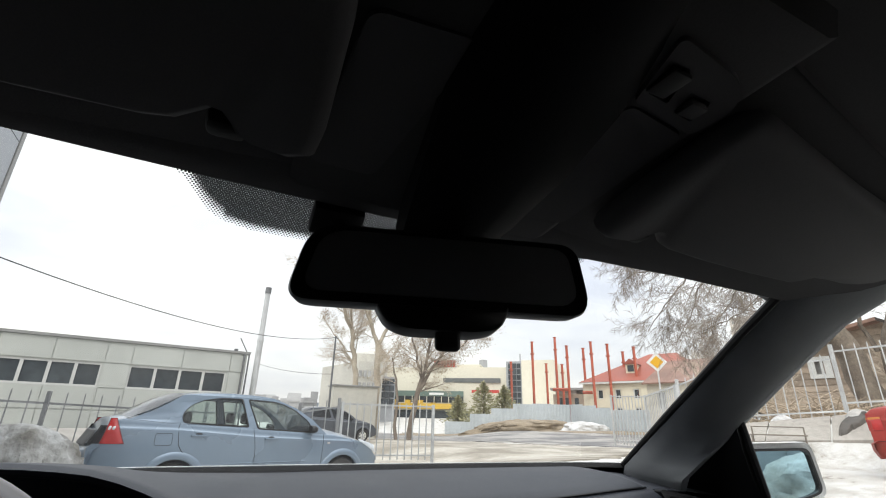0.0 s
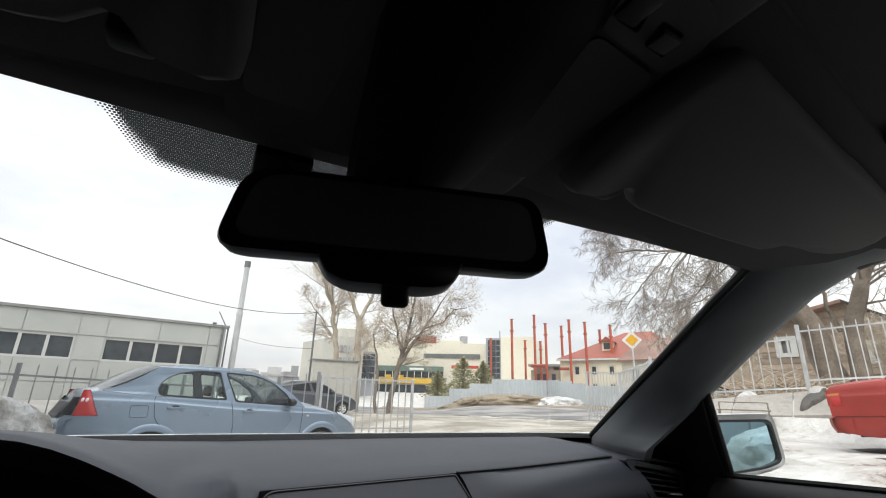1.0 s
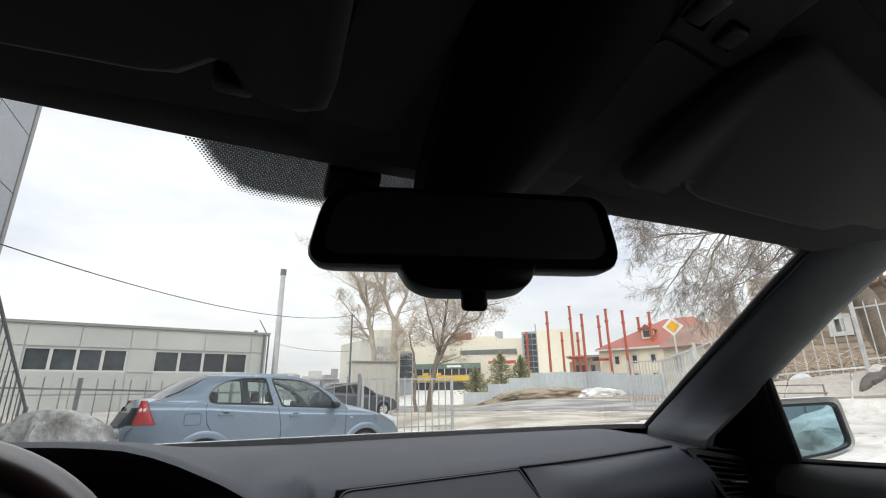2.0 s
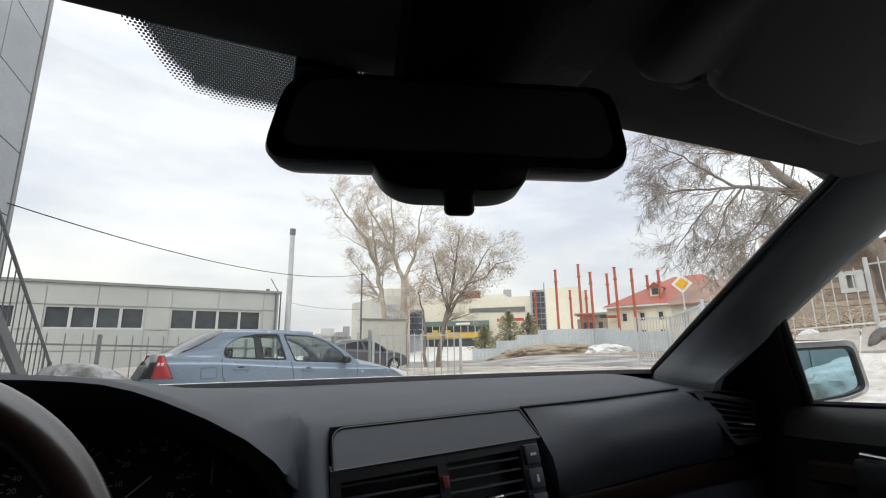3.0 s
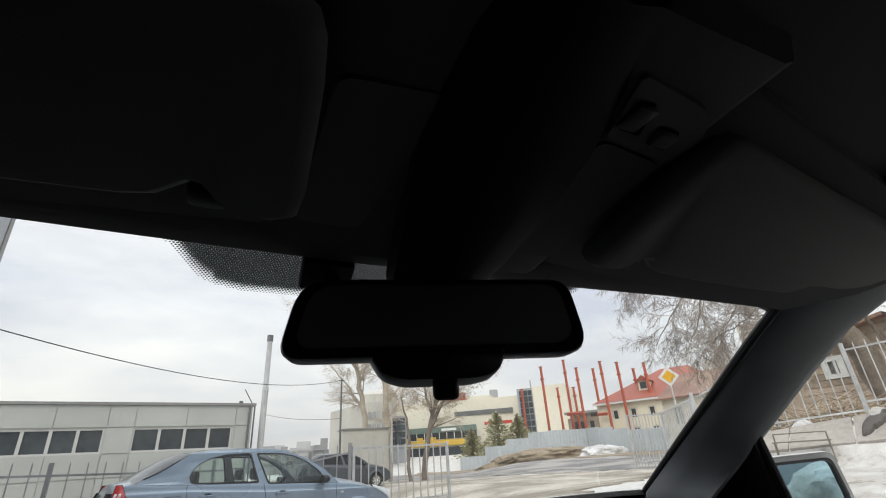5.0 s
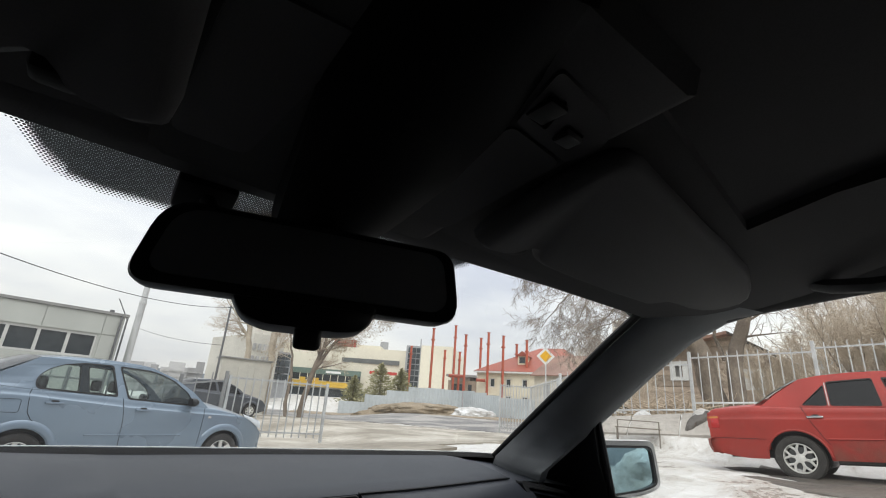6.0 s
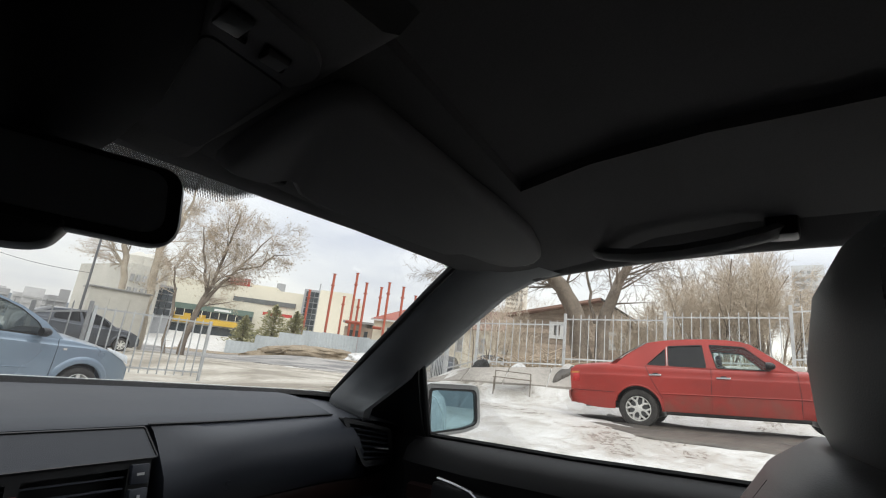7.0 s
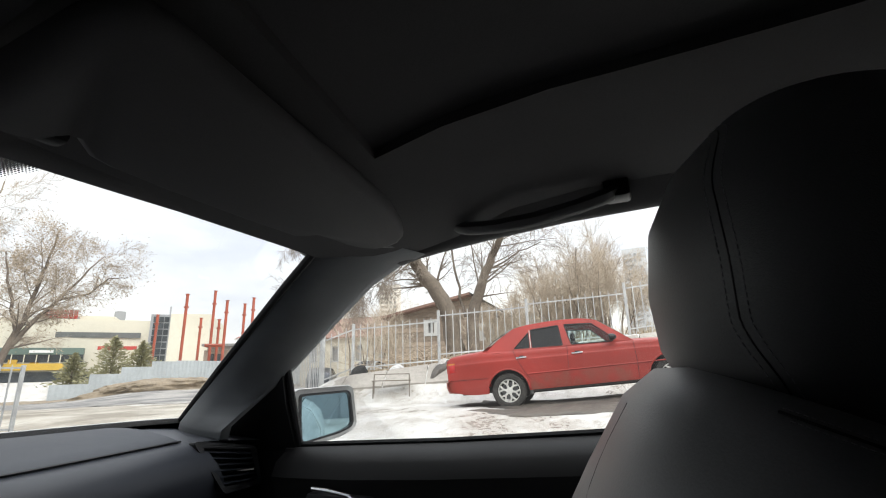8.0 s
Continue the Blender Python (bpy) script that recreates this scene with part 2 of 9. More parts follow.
M["bark_pale"] = surf("pale_bark", (0.54, 0.48, 0.385), 0.95, 0, 2, 18, 0.2, 0.5, 0.02, rgb2=(0.36, 0.31, 0.24))
M["twig"] = surf("brown_twigs", (0.60, 0.52, 0.42), 0.95, 0, 1, 12, 0.15, 0.0, rgb2=(0.44, 0.37, 0.29))
M["twig_dark"] = surf("dark_twigs", (0.34, 0.285, 0.23), 0.95, 0, 1, 12, 0.2, 0.0)
M["dry_leaf"] = surf("dry_leaves", (0.46, 0.38, 0.26), 0.9, 0, 2, 20, 0.25, 0.0, rgb2=(0.34, 0.27, 0.18))
M["needle_leaf"] = surf("pine_needles", (0.38, 0.36, 0.21), 0.9, 0, 1.2, 14, 0.25, 0.0, rgb2=(0.26, 0.255, 0.135))
M["mall_wall"] = surf("cream_wall_panels", (0.73, 0.69, 0.565), 0.7, 0, 0.08, 2, 0.06, 0.0, rand=0.03)
M["mall_glass"] = surf("grey_band_glazing", (0.17, 0.18, 0.175), 0.3, 0, 0.3, 3, 0.15, 0.0, spec=0.3)
M["mall_grey"] = surf("grey_wall", (0.36, 0.37, 0.38), 0.7, 0, 0.1, 2, 0.08, 0.0)
M["beige"] = surf("beige_render", (0.58, 0.56, 0.50), 0.85, 0, 0.2, 3, 0.1, 0.0, rand=0.05)
M["sign_red"] = surf("red_sign", (0.50, 0.05, 0.035), 0.5, 0, 0.5, 5, 0.08, 0.0)
M["yellow"] = surf("yellow_fascia", (0.62, 0.40, 0.05), 0.5, 0, 0.5, 5, 0.08, 0.0)
M["green_dark"] = surf("dark_green_fascia", (0.13, 0.19, 0.16), 0.5, 0, 0.5, 5, 0.08, 0.0)
M["sheet"] = surf("blue_grey_sheet_fence", (0.52, 0.57, 0.60), 0.5, 0.2, 0.3, 4, 0.1, 0.02, rand=0.05)
M["red_steel"] = surf("red_lead_primer", (0.50, 0.115, 0.062), 0.7, 0, 0.4, 6, 0.18, 0.05, 0.004, rand=0.12)
M["house_wall"] = surf("pale_yellow_render", (0.70, 0.64, 0.50), 0.85, 0, 0.2, 5, 0.08, 0.02)
M["roof_red"] = surf("red_metal_roof", (0.33, 0.088, 0.055), 0.55, 0.1, 0.3, 6, 0.12, 0.03)
M["roof_brown"] = surf("rusty_roof", (0.32, 0.19, 0.145), 0.8, 0, 0.4, 6, 0.2, 0.1)
M["timber"] = surf("brown_weathered_timber", (0.44, 0.36, 0.28), 0.9, 0, 0.5, 9, 0.2, 0.2, 0.01, rgb2=(0.28, 0.22, 0.17), rand=0.25)
M["roof_dark"] = surf("dark_roof_slope", (0.05, 0.042, 0.036), 0.9, 0, 0.6, 8, 0.25, 0.2, 0.01)
M["plaster"] = surf("old_plaster_wall", (0.80, 0.74, 0.61), 0.9, 0, 0.4, 6, 0.15, 0.05)
M["tower"] = surf("pale_tower_wall", (0.56, 0.57, 0.58), 0.8, 0, 0.05, 1, 0.05, 0.0)
M["white_sign"] = surf("white_sign_face", (0.75, 0.75, 0.74), 0.4, 0, 3, 20, 0.04, 0.0)
M["yellow_sign"] = surf("yellow_sign_face", (0.78, 0.42, 0.015), 0.4, 0, 3, 20, 0.04, 0.0)
M["haze_beige"] = surf("hazy_beige_wall", (0.76, 0.71, 0.63), 0.9, 0, 0.05, 1, 0.05, 0.0)
M["far_win"] = surf("hazy_far_panes", (0.40, 0.40, 0.39), 0.4, 0, 0.5, 4, 0.1, 0.0, rand=0.15)
M["hill"] = surf("far_hill", (0.22, 0.25, 0.28), 1.0, 0, 0.01, 0.1, 0.1, 0.0)
M["far_wall"] = surf("far_walls", (0.42, 0.42, 0.42), 0.9, 0, 0.05, 1, 0.1, 0.0, rand=0.25)


# ---------------------------------------------------------------- mesh helpers
def finish(bm, name, material, smooth=False, angle=40):
    bmesh.ops.recalc_face_normals(bm, faces=bm.faces)
    me = bpy.data.meshes.new(name)
    if smooth:
        for f in bm.faces:
            f.smooth = True
        for e in bm.edges:
            if len(e.link_faces) == 2 and e.calc_face_angle(0) > radians(angle):
                e.smooth = False
    bm.to_mesh(me)
    bm.free()
    me.materials.append(material)
    return me


def part(name, bm, material, parent, label="", smooth=True, angle=40):
    ob = new(name, finish(bm, name, material, smooth, angle))
    ob.parent = parent
    if label:
        ob["label"] = label
    return ob


def shared(name, me, parent, m):
    ob = new(name, me)
    ob.parent = parent
    ob.matrix_basis = m
    return ob


def thing(name, m, label, category, group="", kind=""):
    ob = new(name)
    ob.matrix_basis = m
    return tagged(ob, label, category, group, kind)


def solo(name, bm, material, label, category, group="", kind="", smooth=True):
    ob = new(name, finish(bm, name, material, smooth))
    return tagged(ob, label, category, group, kind)


def add_box(bm, c, s, m=None, bevel=0.0, seg=2):
    r = bmesh.ops.create_cube(bm, size=1.0)
    vs = r["verts"]
    bmesh.ops.scale(bm, vec=s, verts=vs)
    if bevel:
        es = list({e for v in vs for e in v.link_edges})
        g = bmesh.ops.bevel(bm, geom=es, offset=bevel, segments=seg, profile=0.5, affect='EDGES')
        vs = list({v for f in g["faces"] for v in f.verts} | {v for v in vs if v.is_valid})
    t = Matrix.Translation(c)
    bmesh.ops.transform(bm, matrix=(m @ t if m else t), verts=vs)
    return vs


def box_bm(c, s, m=None, bevel=0.0, seg=2):
    bm = bmesh.new()
    add_box(bm, c, s, m, bevel, seg)
    return bm


def add_loft(bm, rings, closed=True, caps=True):
    vr = [[bm.verts.new(p) for p in ring] for ring in rings]
    n = len(rings[0])
    for a, b in zip(vr, vr[1:]):
        for i in range(n if closed else n - 1):
            j = (i + 1) % n
            q = []
            for v in (a[i], a[j], b[j], b[i]):
                if v not in q:
                    q.append(v)
            bm.faces.new(q)
    if caps and closed:
        bm.faces.new(list(reversed(vr[0])))
        bm.faces.new(vr[-1])
    return vr


def loft_bm(rings, closed=True, caps=True):
    bm = bmesh.new()
    add_loft(bm, rings, closed, caps)
    return bm


def add_tube(bm, pts, radii, sides=8, caps=True):
    """A tube along points; radii one number or one for each point."""
    pts = [Vector(p) for p in pts]
    if not isinstance(radii, (list, tuple)):
        radii = [radii] * len(pts)
    rings = []
    up = Vector((0.13, 0.27, 0.95))
    for i, p in enumerate(pts):
        d = (pts[min(i + 1, len(pts) - 1)] - pts[max(i - 1, 0)]).normalized()
        a = d.cross(up)
        if a.length < 1e-3:
            a = d.cross(Vector((1, 0, 0)))
        a.normalize()
        b = d.cross(a)
        rings.append([p + (a * math.cos(2 * math.pi * k / sides) + b * math.sin(2 * math.pi * k / sides)) * radii[i] for k in range(sides)])
    add_loft(bm, rings, True, caps)


def tube_bm(pts, radii, sides=8):
    bm = bmesh.new()
    add_tube(bm, pts, radii, sides)
    return bm


def plate(outer, holes, place, thick):
    """A sheet with holes: outlines in the plane, place(a, b) into space, thickness as a vector."""
    bm = bmesh.new()
    loops = [outer] + list(holes)
    flat = [p for lp in loops for p in lp]
    tris = tess([[Vector((p[0], p[1], 0)) for p in lp] for lp in loops])
    t = Vector(thick)
    front = [bm.verts.new(place(*p)) for p in flat]
    back = [bm.verts.new(Vector(place(*p)) + t) for p in flat]
    for a, b, c in tris:
        bm.faces.new((front[a], front[b], front[c]))
        bm.faces.new((back[c], back[b], back[a]))
    k = 0
    for lp in loops:
        n = len(lp)
        for i in range(n):
            j = (i + 1) % n
            bm.faces.new((front[k + i], front[k + j], back[k + j], back[k + i]))
        k += n
    return bm


def tess(loops):
    from mathutils.geometry import tessellate_polygon
    return tessellate_polygon(loops)


def rounded(pts, r, seg=4):
    """A polygon in the plane with its corners rounded by r, one radius or one for each corner."""
    out = []
    n = len(pts)
    for i in range(n):
        p, a, b = Vector(pts[i]), Vector(pts[i - 1]), Vector(pts[(i + 1) % n])
        q = r[i] if isinstance(r, (list, tuple)) else r
        da, db = (a - p), (b - p)
        q1 = min(q, da.length * 0.48, db.length * 0.48)
        if q1 <= 1e-6:
            out.append(tuple(p))
            continue
        s, e = p + da.normalized() * q1, p + db.normalized() * q1
        for k in range(seg + 1):
            t = k / seg
            out.append(tuple(s * (1 - t) ** 2 + p * 2 * t * (1 - t) + e * t * t))
    return out


def smooth01(t):
    t = max(0.0, min(1.0, t))
    return t * t * (3 - 2 * t)


def lerp(a, b, t):
    return a + (b - a) * t


def polar(az, r):
    """A spot at an angle to the right of the car's nose and a distance from the driver's place."""
    return (-0.1 + r * math.sin(radians(az)), -0.22 + r * math.cos(radians(az)))


def high(el, r):
    return 1.153 + r * math.tan(radians(el))


IDENT = Matrix.Identity(4)


# ---------------------------------------------------------------- ground
def ground_z(x, y):
    u, v = 0.951 * x + 0.309 * y, 0.951 * y - 0.309 * x
    z = 0.08 + 0.49 * smooth01((u - 1.5) / 7) * (1 - 0.7 * smooth01((v - 4) / 5))
    bank = smooth01((u - 10.6) / 1.6) * (1 - smooth01((v - 3.6) / 1.6))
    z += bank * max(0.3, min(2.6, 1.03 - 0.111 * v))
    r, az = math.hypot(x, y), math.degrees(math.atan2(x, max(y, 1e-3))) if y > 0 else 90.0
    z += smooth01((r - 20) / 38) * (0.55 * smooth01((az - 26) / 10) - 0.42 * (1 - smooth01((az - 26) / 10))) * smooth01((y - 5) / 20)
    z += 0.62 * smooth01((y - 10.5) / 7) * (1 - smooth01((x - 0.9) / 2.2)) * (1 - smooth01((y - 26) / 14))
    z -= 0.30 * smooth01((y - 10) / 3) * (1 - smooth01((x - 6) / 3)) * smooth01((x - 0.5) / 1.5) * (1 - smooth01((y - 18) / 5))
    z += 2.2 * smooth01((r - 62) / 30) * smooth01((az - 12) / 8)
    z += 0.075 * min(4.0, max(0.0, 1.85 - y)) * smooth01((x - 6.3) / 1.6) * (1 - smooth01((u - 10.6) / 1.6))
    z += 1.2 * smooth01((u - 16) / 40) * (1 - smooth01((v - 6) / 6))
    z -= 0.10 * smooth01((4.6 - math.hypot(x - 0.5, y - 8.0)) / 1.8)
    return z


def grid_axis():
    a = [-2500, -900, -300, -120, -60]
    a += [-40, -25, -16] + [-12 + 0.4 * i for i in range(76)] + [19 + 1.2 * i for i in range(50)] + [85, 100, 130, 200, 400, 1000, 2500]
    return a


def build_ground():
    bm = bmesh.new()
    xs, ys = grid_axis(), grid_axis()
    rnd = random.Random(3)
    rows = []
    for y in ys:
        row = []
        for x in xs:
            near = max(0.0, 1 - math.hypot(x - 3, y - 4) / 40)
            rough = near * (0.05 * noise.noise((x * 0.5, y * 0.5, 0)) + 0.03 * noise.noise((x * 1.7, y * 1.7, 4)))
            if abs(x) < 2.2 and -3 < y < 3:
                rough = min(rough, 0.0)
            row.append(bm.verts.new((x, y, ground_z(x, y) + rough)))
        rows.append(row)
    for a, b in zip(rows, rows[1:]):
        for i in range(len(xs) - 1):
            bm.faces.new((a[i], a[i + 1], b[i + 1], b[i]))
    return solo("ground", bm, M["ice"], "dirty ice and slush over the yard with grey-brown thawed patches", "ground", kind="structure")


def sheet_on_ground(name, outline, material, label, category, lift=0.03, step=1.2):
    """A thin layer that follows the ground inside an outline."""
    xs = [p[0] for p in outline]
    ys = [p[1] for p in outline]
    bm = bmesh.new()

    def inside(x, y):
        hit = False
        for i in range(len(outline)):
            (x1, y1), (x2, y2) = outline[i - 1], outline[i]
            if (y1 > y) != (y2 > y) and x < (x2 - x1) * (y - y1) / (y2 - y1) + x1:
                hit = not hit
        return hit
    grid = {}
    nx, ny = int((max(xs) - min(xs)) / step) + 1, int((max(ys) - min(ys)) / step) + 1
    for i in range(nx + 1):
        for j in range(ny + 1):
            x, y = min(xs) + i * step, min(ys) + j * step
            wob = 0.5 * step * noise.noise((x * 0.3, y * 0.3, 2))
            if inside(x + wob, y + wob):
                grid[i, j] = bm.verts.new((x + 0.3 * wob, y + 0.3 * wob, ground_z(x, y) + lift))
    for (i, j) in list(grid):
        q = [(i, j), (i + 1, j), (i + 1, j + 1), (i, j + 1)]
        if all(k in grid for k in q):
            bm.faces.new([grid[k] for k in q])
    bmesh.ops.delete(bm, geom=[v for v in bm.verts if not v.link_faces], context='VERTS')
    ext = bmesh.ops.extrude_face_region(bm, geom=list(bm.faces))
    bmesh.ops.translate(bm, vec=(0, 0, -lift - 0.08), verts=[g for g in ext["geom"] if isinstance(g, bmesh.types.BMVert)])
    return solo(name, bm, material, label, category, kind="structure")


def ice_material():
    """Trodden ice: snow, grey slush and thawed brown spots, drawn out along the wheel tracks, with a lumpy crust."""
    m = bpy.data.materials.new("yard_ice")
    m.use_nodes = True
    n, l = m.node_tree.nodes, m.node_tree.links
    p = n["Principled BSDF"]
    tc, mp = n.new("ShaderNodeTexCoord"), n.new("ShaderNodeMapping")
    mp.inputs["Scale"].default_value = (0.75, 0.95, 1.0)
    l.new(tc.outputs["Object"], mp.inputs["Vector"])
    tex = []
    for scale, detail, rough, warp in ((0.9, 6, 0.6, 0.6), (4.5, 6, 0.65, 0.8), (17.0, 4, 0.6, 0.3)):
        t = n.new("ShaderNodeTexNoise")
        t.inputs["Scale"].default_value, t.inputs["Detail"].default_value, t.inputs["Roughness"].default_value, t.inputs["Distortion"].default_value = scale, detail, rough, warp
        l.new(mp.outputs["Vector"], t.inputs["Vector"])
        tex.append(t)
    add = n.new("ShaderNodeMath")
    add.operation = 'MULTIPLY_ADD'
    add.inputs[1].default_value = 0.85
    l.new(tex[1].outputs["Fac"], add.inputs[0]), l.new(tex[0].outputs["Fac"], add.inputs[2])
    add2 = n.new("ShaderNodeMath")
    add2.operation = 'MULTIPLY_ADD'
    add2.inputs[1].default_value = 0.42
    l.new(tex[2].outputs["Fac"], add2.inputs[0]), l.new(add.outputs[0], add2.inputs[2])
    ramp = n.new("ShaderNodeValToRGB")
    ramp.color_ramp.elements[0].position, ramp.color_ramp.elements[0].color = 0.45, (0.22, 0.195, 0.16, 1)
    ramp.color_ramp.elements[1].position, ramp.color_ramp.elements[1].color = 0.77, (0.60, 0.595, 0.58, 1)
    for pos, c in ((0.55, (0.385, 0.36, 0.32, 1)), (0.64, (0.50, 0.485, 0.455, 1))):
        e = ramp.color_ramp.elements.new(pos)
        e.color = c
    half = n.new("ShaderNodeMath")
    half.operation = 'MULTIPLY'
    half.inputs[1].default_value = 0.570
    l.new(add2.outputs[0], half.inputs[0]), l.new(half.outputs[0], ramp.inputs["Fac"])
    l.new(ramp.outputs["Color"], p.inputs["Base Color"])
    rr = n.new("ShaderNodeMapRange")
    rr.inputs["From Min"].default_value, rr.inputs["From Max"].default_value = 0.52, 0.72
    rr.inputs["To Min"].default_value, rr.inputs["To Max"].default_value = 0.25, 0.75
    l.new(half.outputs[0], rr.inputs["Value"]), l.new(rr.outputs["Result"], p.inputs["Roughness"])
    bu = n.new("ShaderNodeBump")
    bu.inputs["Strength"].default_value, bu.inputs["Distance"].default_value = 0.8, 0.06
    l.new(add2.outputs[0], bu.inputs["Height"]), l.new(bu.outputs["Normal"], p.inputs["Normal"])
    return m


M["ice"] = ice_material()
build_ground()
sheet_on_ground("road", [polar(-8, 44), polar(20, 29), polar(46, 24), polar(75, 26), polar(75, 34), polar(52, 44), polar(38, 47), polar(26, 53), polar(10, 90), polar(-4, 80)],
                M["asphalt"], "patched wet asphalt street with pale dried dust", "road")
sheet_on_ground("verge", [polar(14, 11.5), polar(20, 9.0), polar(28, 7.6), polar(36, 7.4), polar(43, 9.0), polar(50, 14.5), polar(54, 20), polar(48, 25), polar(36, 25), polar(24, 30), polar(8, 34)],
                M["dust"], "sandy pale verge at the yard entrance", "verge", lift=0.035, step=0.6)
sheet_on_ground("field", [polar(20, 52), polar(27, 50), polar(36, 45), polar(50, 41), polar(64, 40), polar(66, 60), polar(40, 62), polar(22, 66)],
                M["dirt"], "bare brown soil beyond the street", "ground", lift=0.05, step=1.6)
sheet_on_ground("apron", [polar(-34, 12.5), polar(-20, 11.3), polar(0, 11.3), polar(9, 11.8), polar(9, 20), polar(0, 21), polar(-24, 19), polar(-38, 18)],
                M["slab"], "worn grey-beige concrete apron along the workshop", "pavement", lift=0.03, step=0.8)
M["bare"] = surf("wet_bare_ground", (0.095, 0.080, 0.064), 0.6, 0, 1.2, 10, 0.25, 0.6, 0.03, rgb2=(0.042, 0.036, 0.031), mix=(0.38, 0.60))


def patch_on_ground(name, c, size, yaw, material, label, seed, lift=0.03, n=72):
    """A thin uneven patch with a ragged rim that sinks into the ground."""
    rows = []
    ca, sa = math.cos(radians(yaw)), math.sin(radians(yaw))
    for t, up in ((1.04, -0.06), (1.0, 0.0), (0.93, lift * 0.7), (0.75, lift), (0.5, lift), (0.25, lift), (0.04, lift)):
        row = []
        for k in range(n):
            a = 2 * math.pi * k / n
            ca2, sa2 = math.cos(a), math.sin(a)
            q = t * (1 + 0.30 * noise.noise((ca2 * 1.4 + seed, sa2 * 1.4, 0)) + 0.20 * noise.noise((ca2 * 4 + seed, sa2 * 4, 3)) + 0.10 * noise.noise((ca2 * 11, sa2 * 11 + seed, 7)))
            x0, y0 = size[0] * q * ca2, size[1] * q * sa2
            x, y = c[0] + x0 * ca - y0 * sa, c[1] + x0 * sa + y0 * ca
            row.append((x, y, ground_z(x, y) + up + 0.02 * noise.noise((x * 3, y * 3, seed))))
        rows.append(row)
    return solo(name, loft_bm(rows, True, True), material, label, "ground", kind="structure")


# wet ground below the red car; its dark colour also carries the car's shade
patch_on_ground("wet_patch", (9.2, 0.35), (1.25, 3.1), -6, M["bare"], "dark wet thawed ground under the red car, with the car's shade in its colour", 3, 0.035, 120)
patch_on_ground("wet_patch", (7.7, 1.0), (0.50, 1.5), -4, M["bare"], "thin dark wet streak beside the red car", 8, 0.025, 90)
patch_on_ground("soil_patch", polar(66.7, 11.95), (0.32, 0.13), -24, M["bare"], "dark frozen soil on the bank", 5, 0.10)


# ---------------------------------------------------------------- the car around the camera
car = thing("car", IDENT, "silver saloon car with a dark cabin, seen from its front seats", "car")


def roof_z(x, y):
    """Height of the cabin's headliner."""
    t = smooth01((0.04 - y) / 0.34)
    z = 1.312 + 0.062 * t + 0.012 * smooth01((-0.3 - y) / 0.6)
    return z - (0.012 * t) * min(1, abs(x) / 0.56) ** 3


def build_windshield():
    rings = []
    for j in range(9):
        s = j / 8
        row = []
        for i in range(25):
            a = -1 + i / 12
            half = lerp(0.545, 0.76, s)
            x = a * half
            y = lerp(0.052 - 0.004 * a * a, 0.60 - 0.055 * a * a, s)
            z = lerp(1.318 + 0.012 * a * a, 1.058, s) + 0.018 * math.sin(math.pi * s)
            row.append((x, y, z))
        rings.append(row)
    bm = loft_bm(rings, False, False)
    ob = part("windshield", bm, M["windshield"], car, "slightly dusty curved windscreen")
    ob.visible_shadow = False


def glass_point(x, s):
    """A spot on the windscreen's inner face, s down from its upper edge."""
    half = lerp(0.545, 0.76, s)
    a = x / half
    return Vector((x, lerp(0.052 - 0.004 * a * a, 0.60 - 0.055 * a * a, s), lerp(1.318 + 0.012 * a * a, 1.058, s) + 0.018 * math.sin(math.pi * s) - 0.003))


def build_frit():
    """Printed dots on the glass behind the mirror, thinning out towards their border."""
    bm = bmesh.new()
    pitch = 0.0024
    for j in range(33):
        d = -0.009 + j * pitch * 0.866
        for i in range(-82, 83):
            x = (i + 0.5 * (j % 2)) * pitch
            if x < 0:
                depth = float(np.interp(-x, [0, 0.09, 0.122, 0.141, 0.149, 0.158, 0.168, 0.179, 0.186], [0.0525, 0.0520, 0.0520, 0.0475, 0.043, 0.032, 0.014, -0.001, -0.012]))
            else:
                depth = float(np.interp(x, [0, 0.05, 0.15, 0.168, 0.176, 0.184, 0.190, 0.196], [0.052, 0.047, 0.039, 0.037, 0.029, 0.017, 0.008, -0.012]))
            inset = (depth - d) * (0.55 if abs(x) > 0.142 else 1.0)
            if inset < 0:
                continue
            k = 0.24 + 0.30 * min(1, inset / 0.0095)
            c = glass_point(x, d / 0.60)
            e1, e2 = Vector((1, 0, 0)), (glass_point(x, d / 0.60 + 0.01) - c).normalized()
            r = pitch * k
            vs = [bm.verts.new(c + (e1 * math.cos(q * math.pi / 4 + 0.4) + e2 * math.sin(q * math.pi / 4 + 0.4)) * r) for q in range(8)]
            bm.faces.new(vs)
    ob = part("dot_screen", bm, M["frit"], car, "printed black dots on the glass behind the mirror", smooth=False)
    ob["kind"] = "stuff"


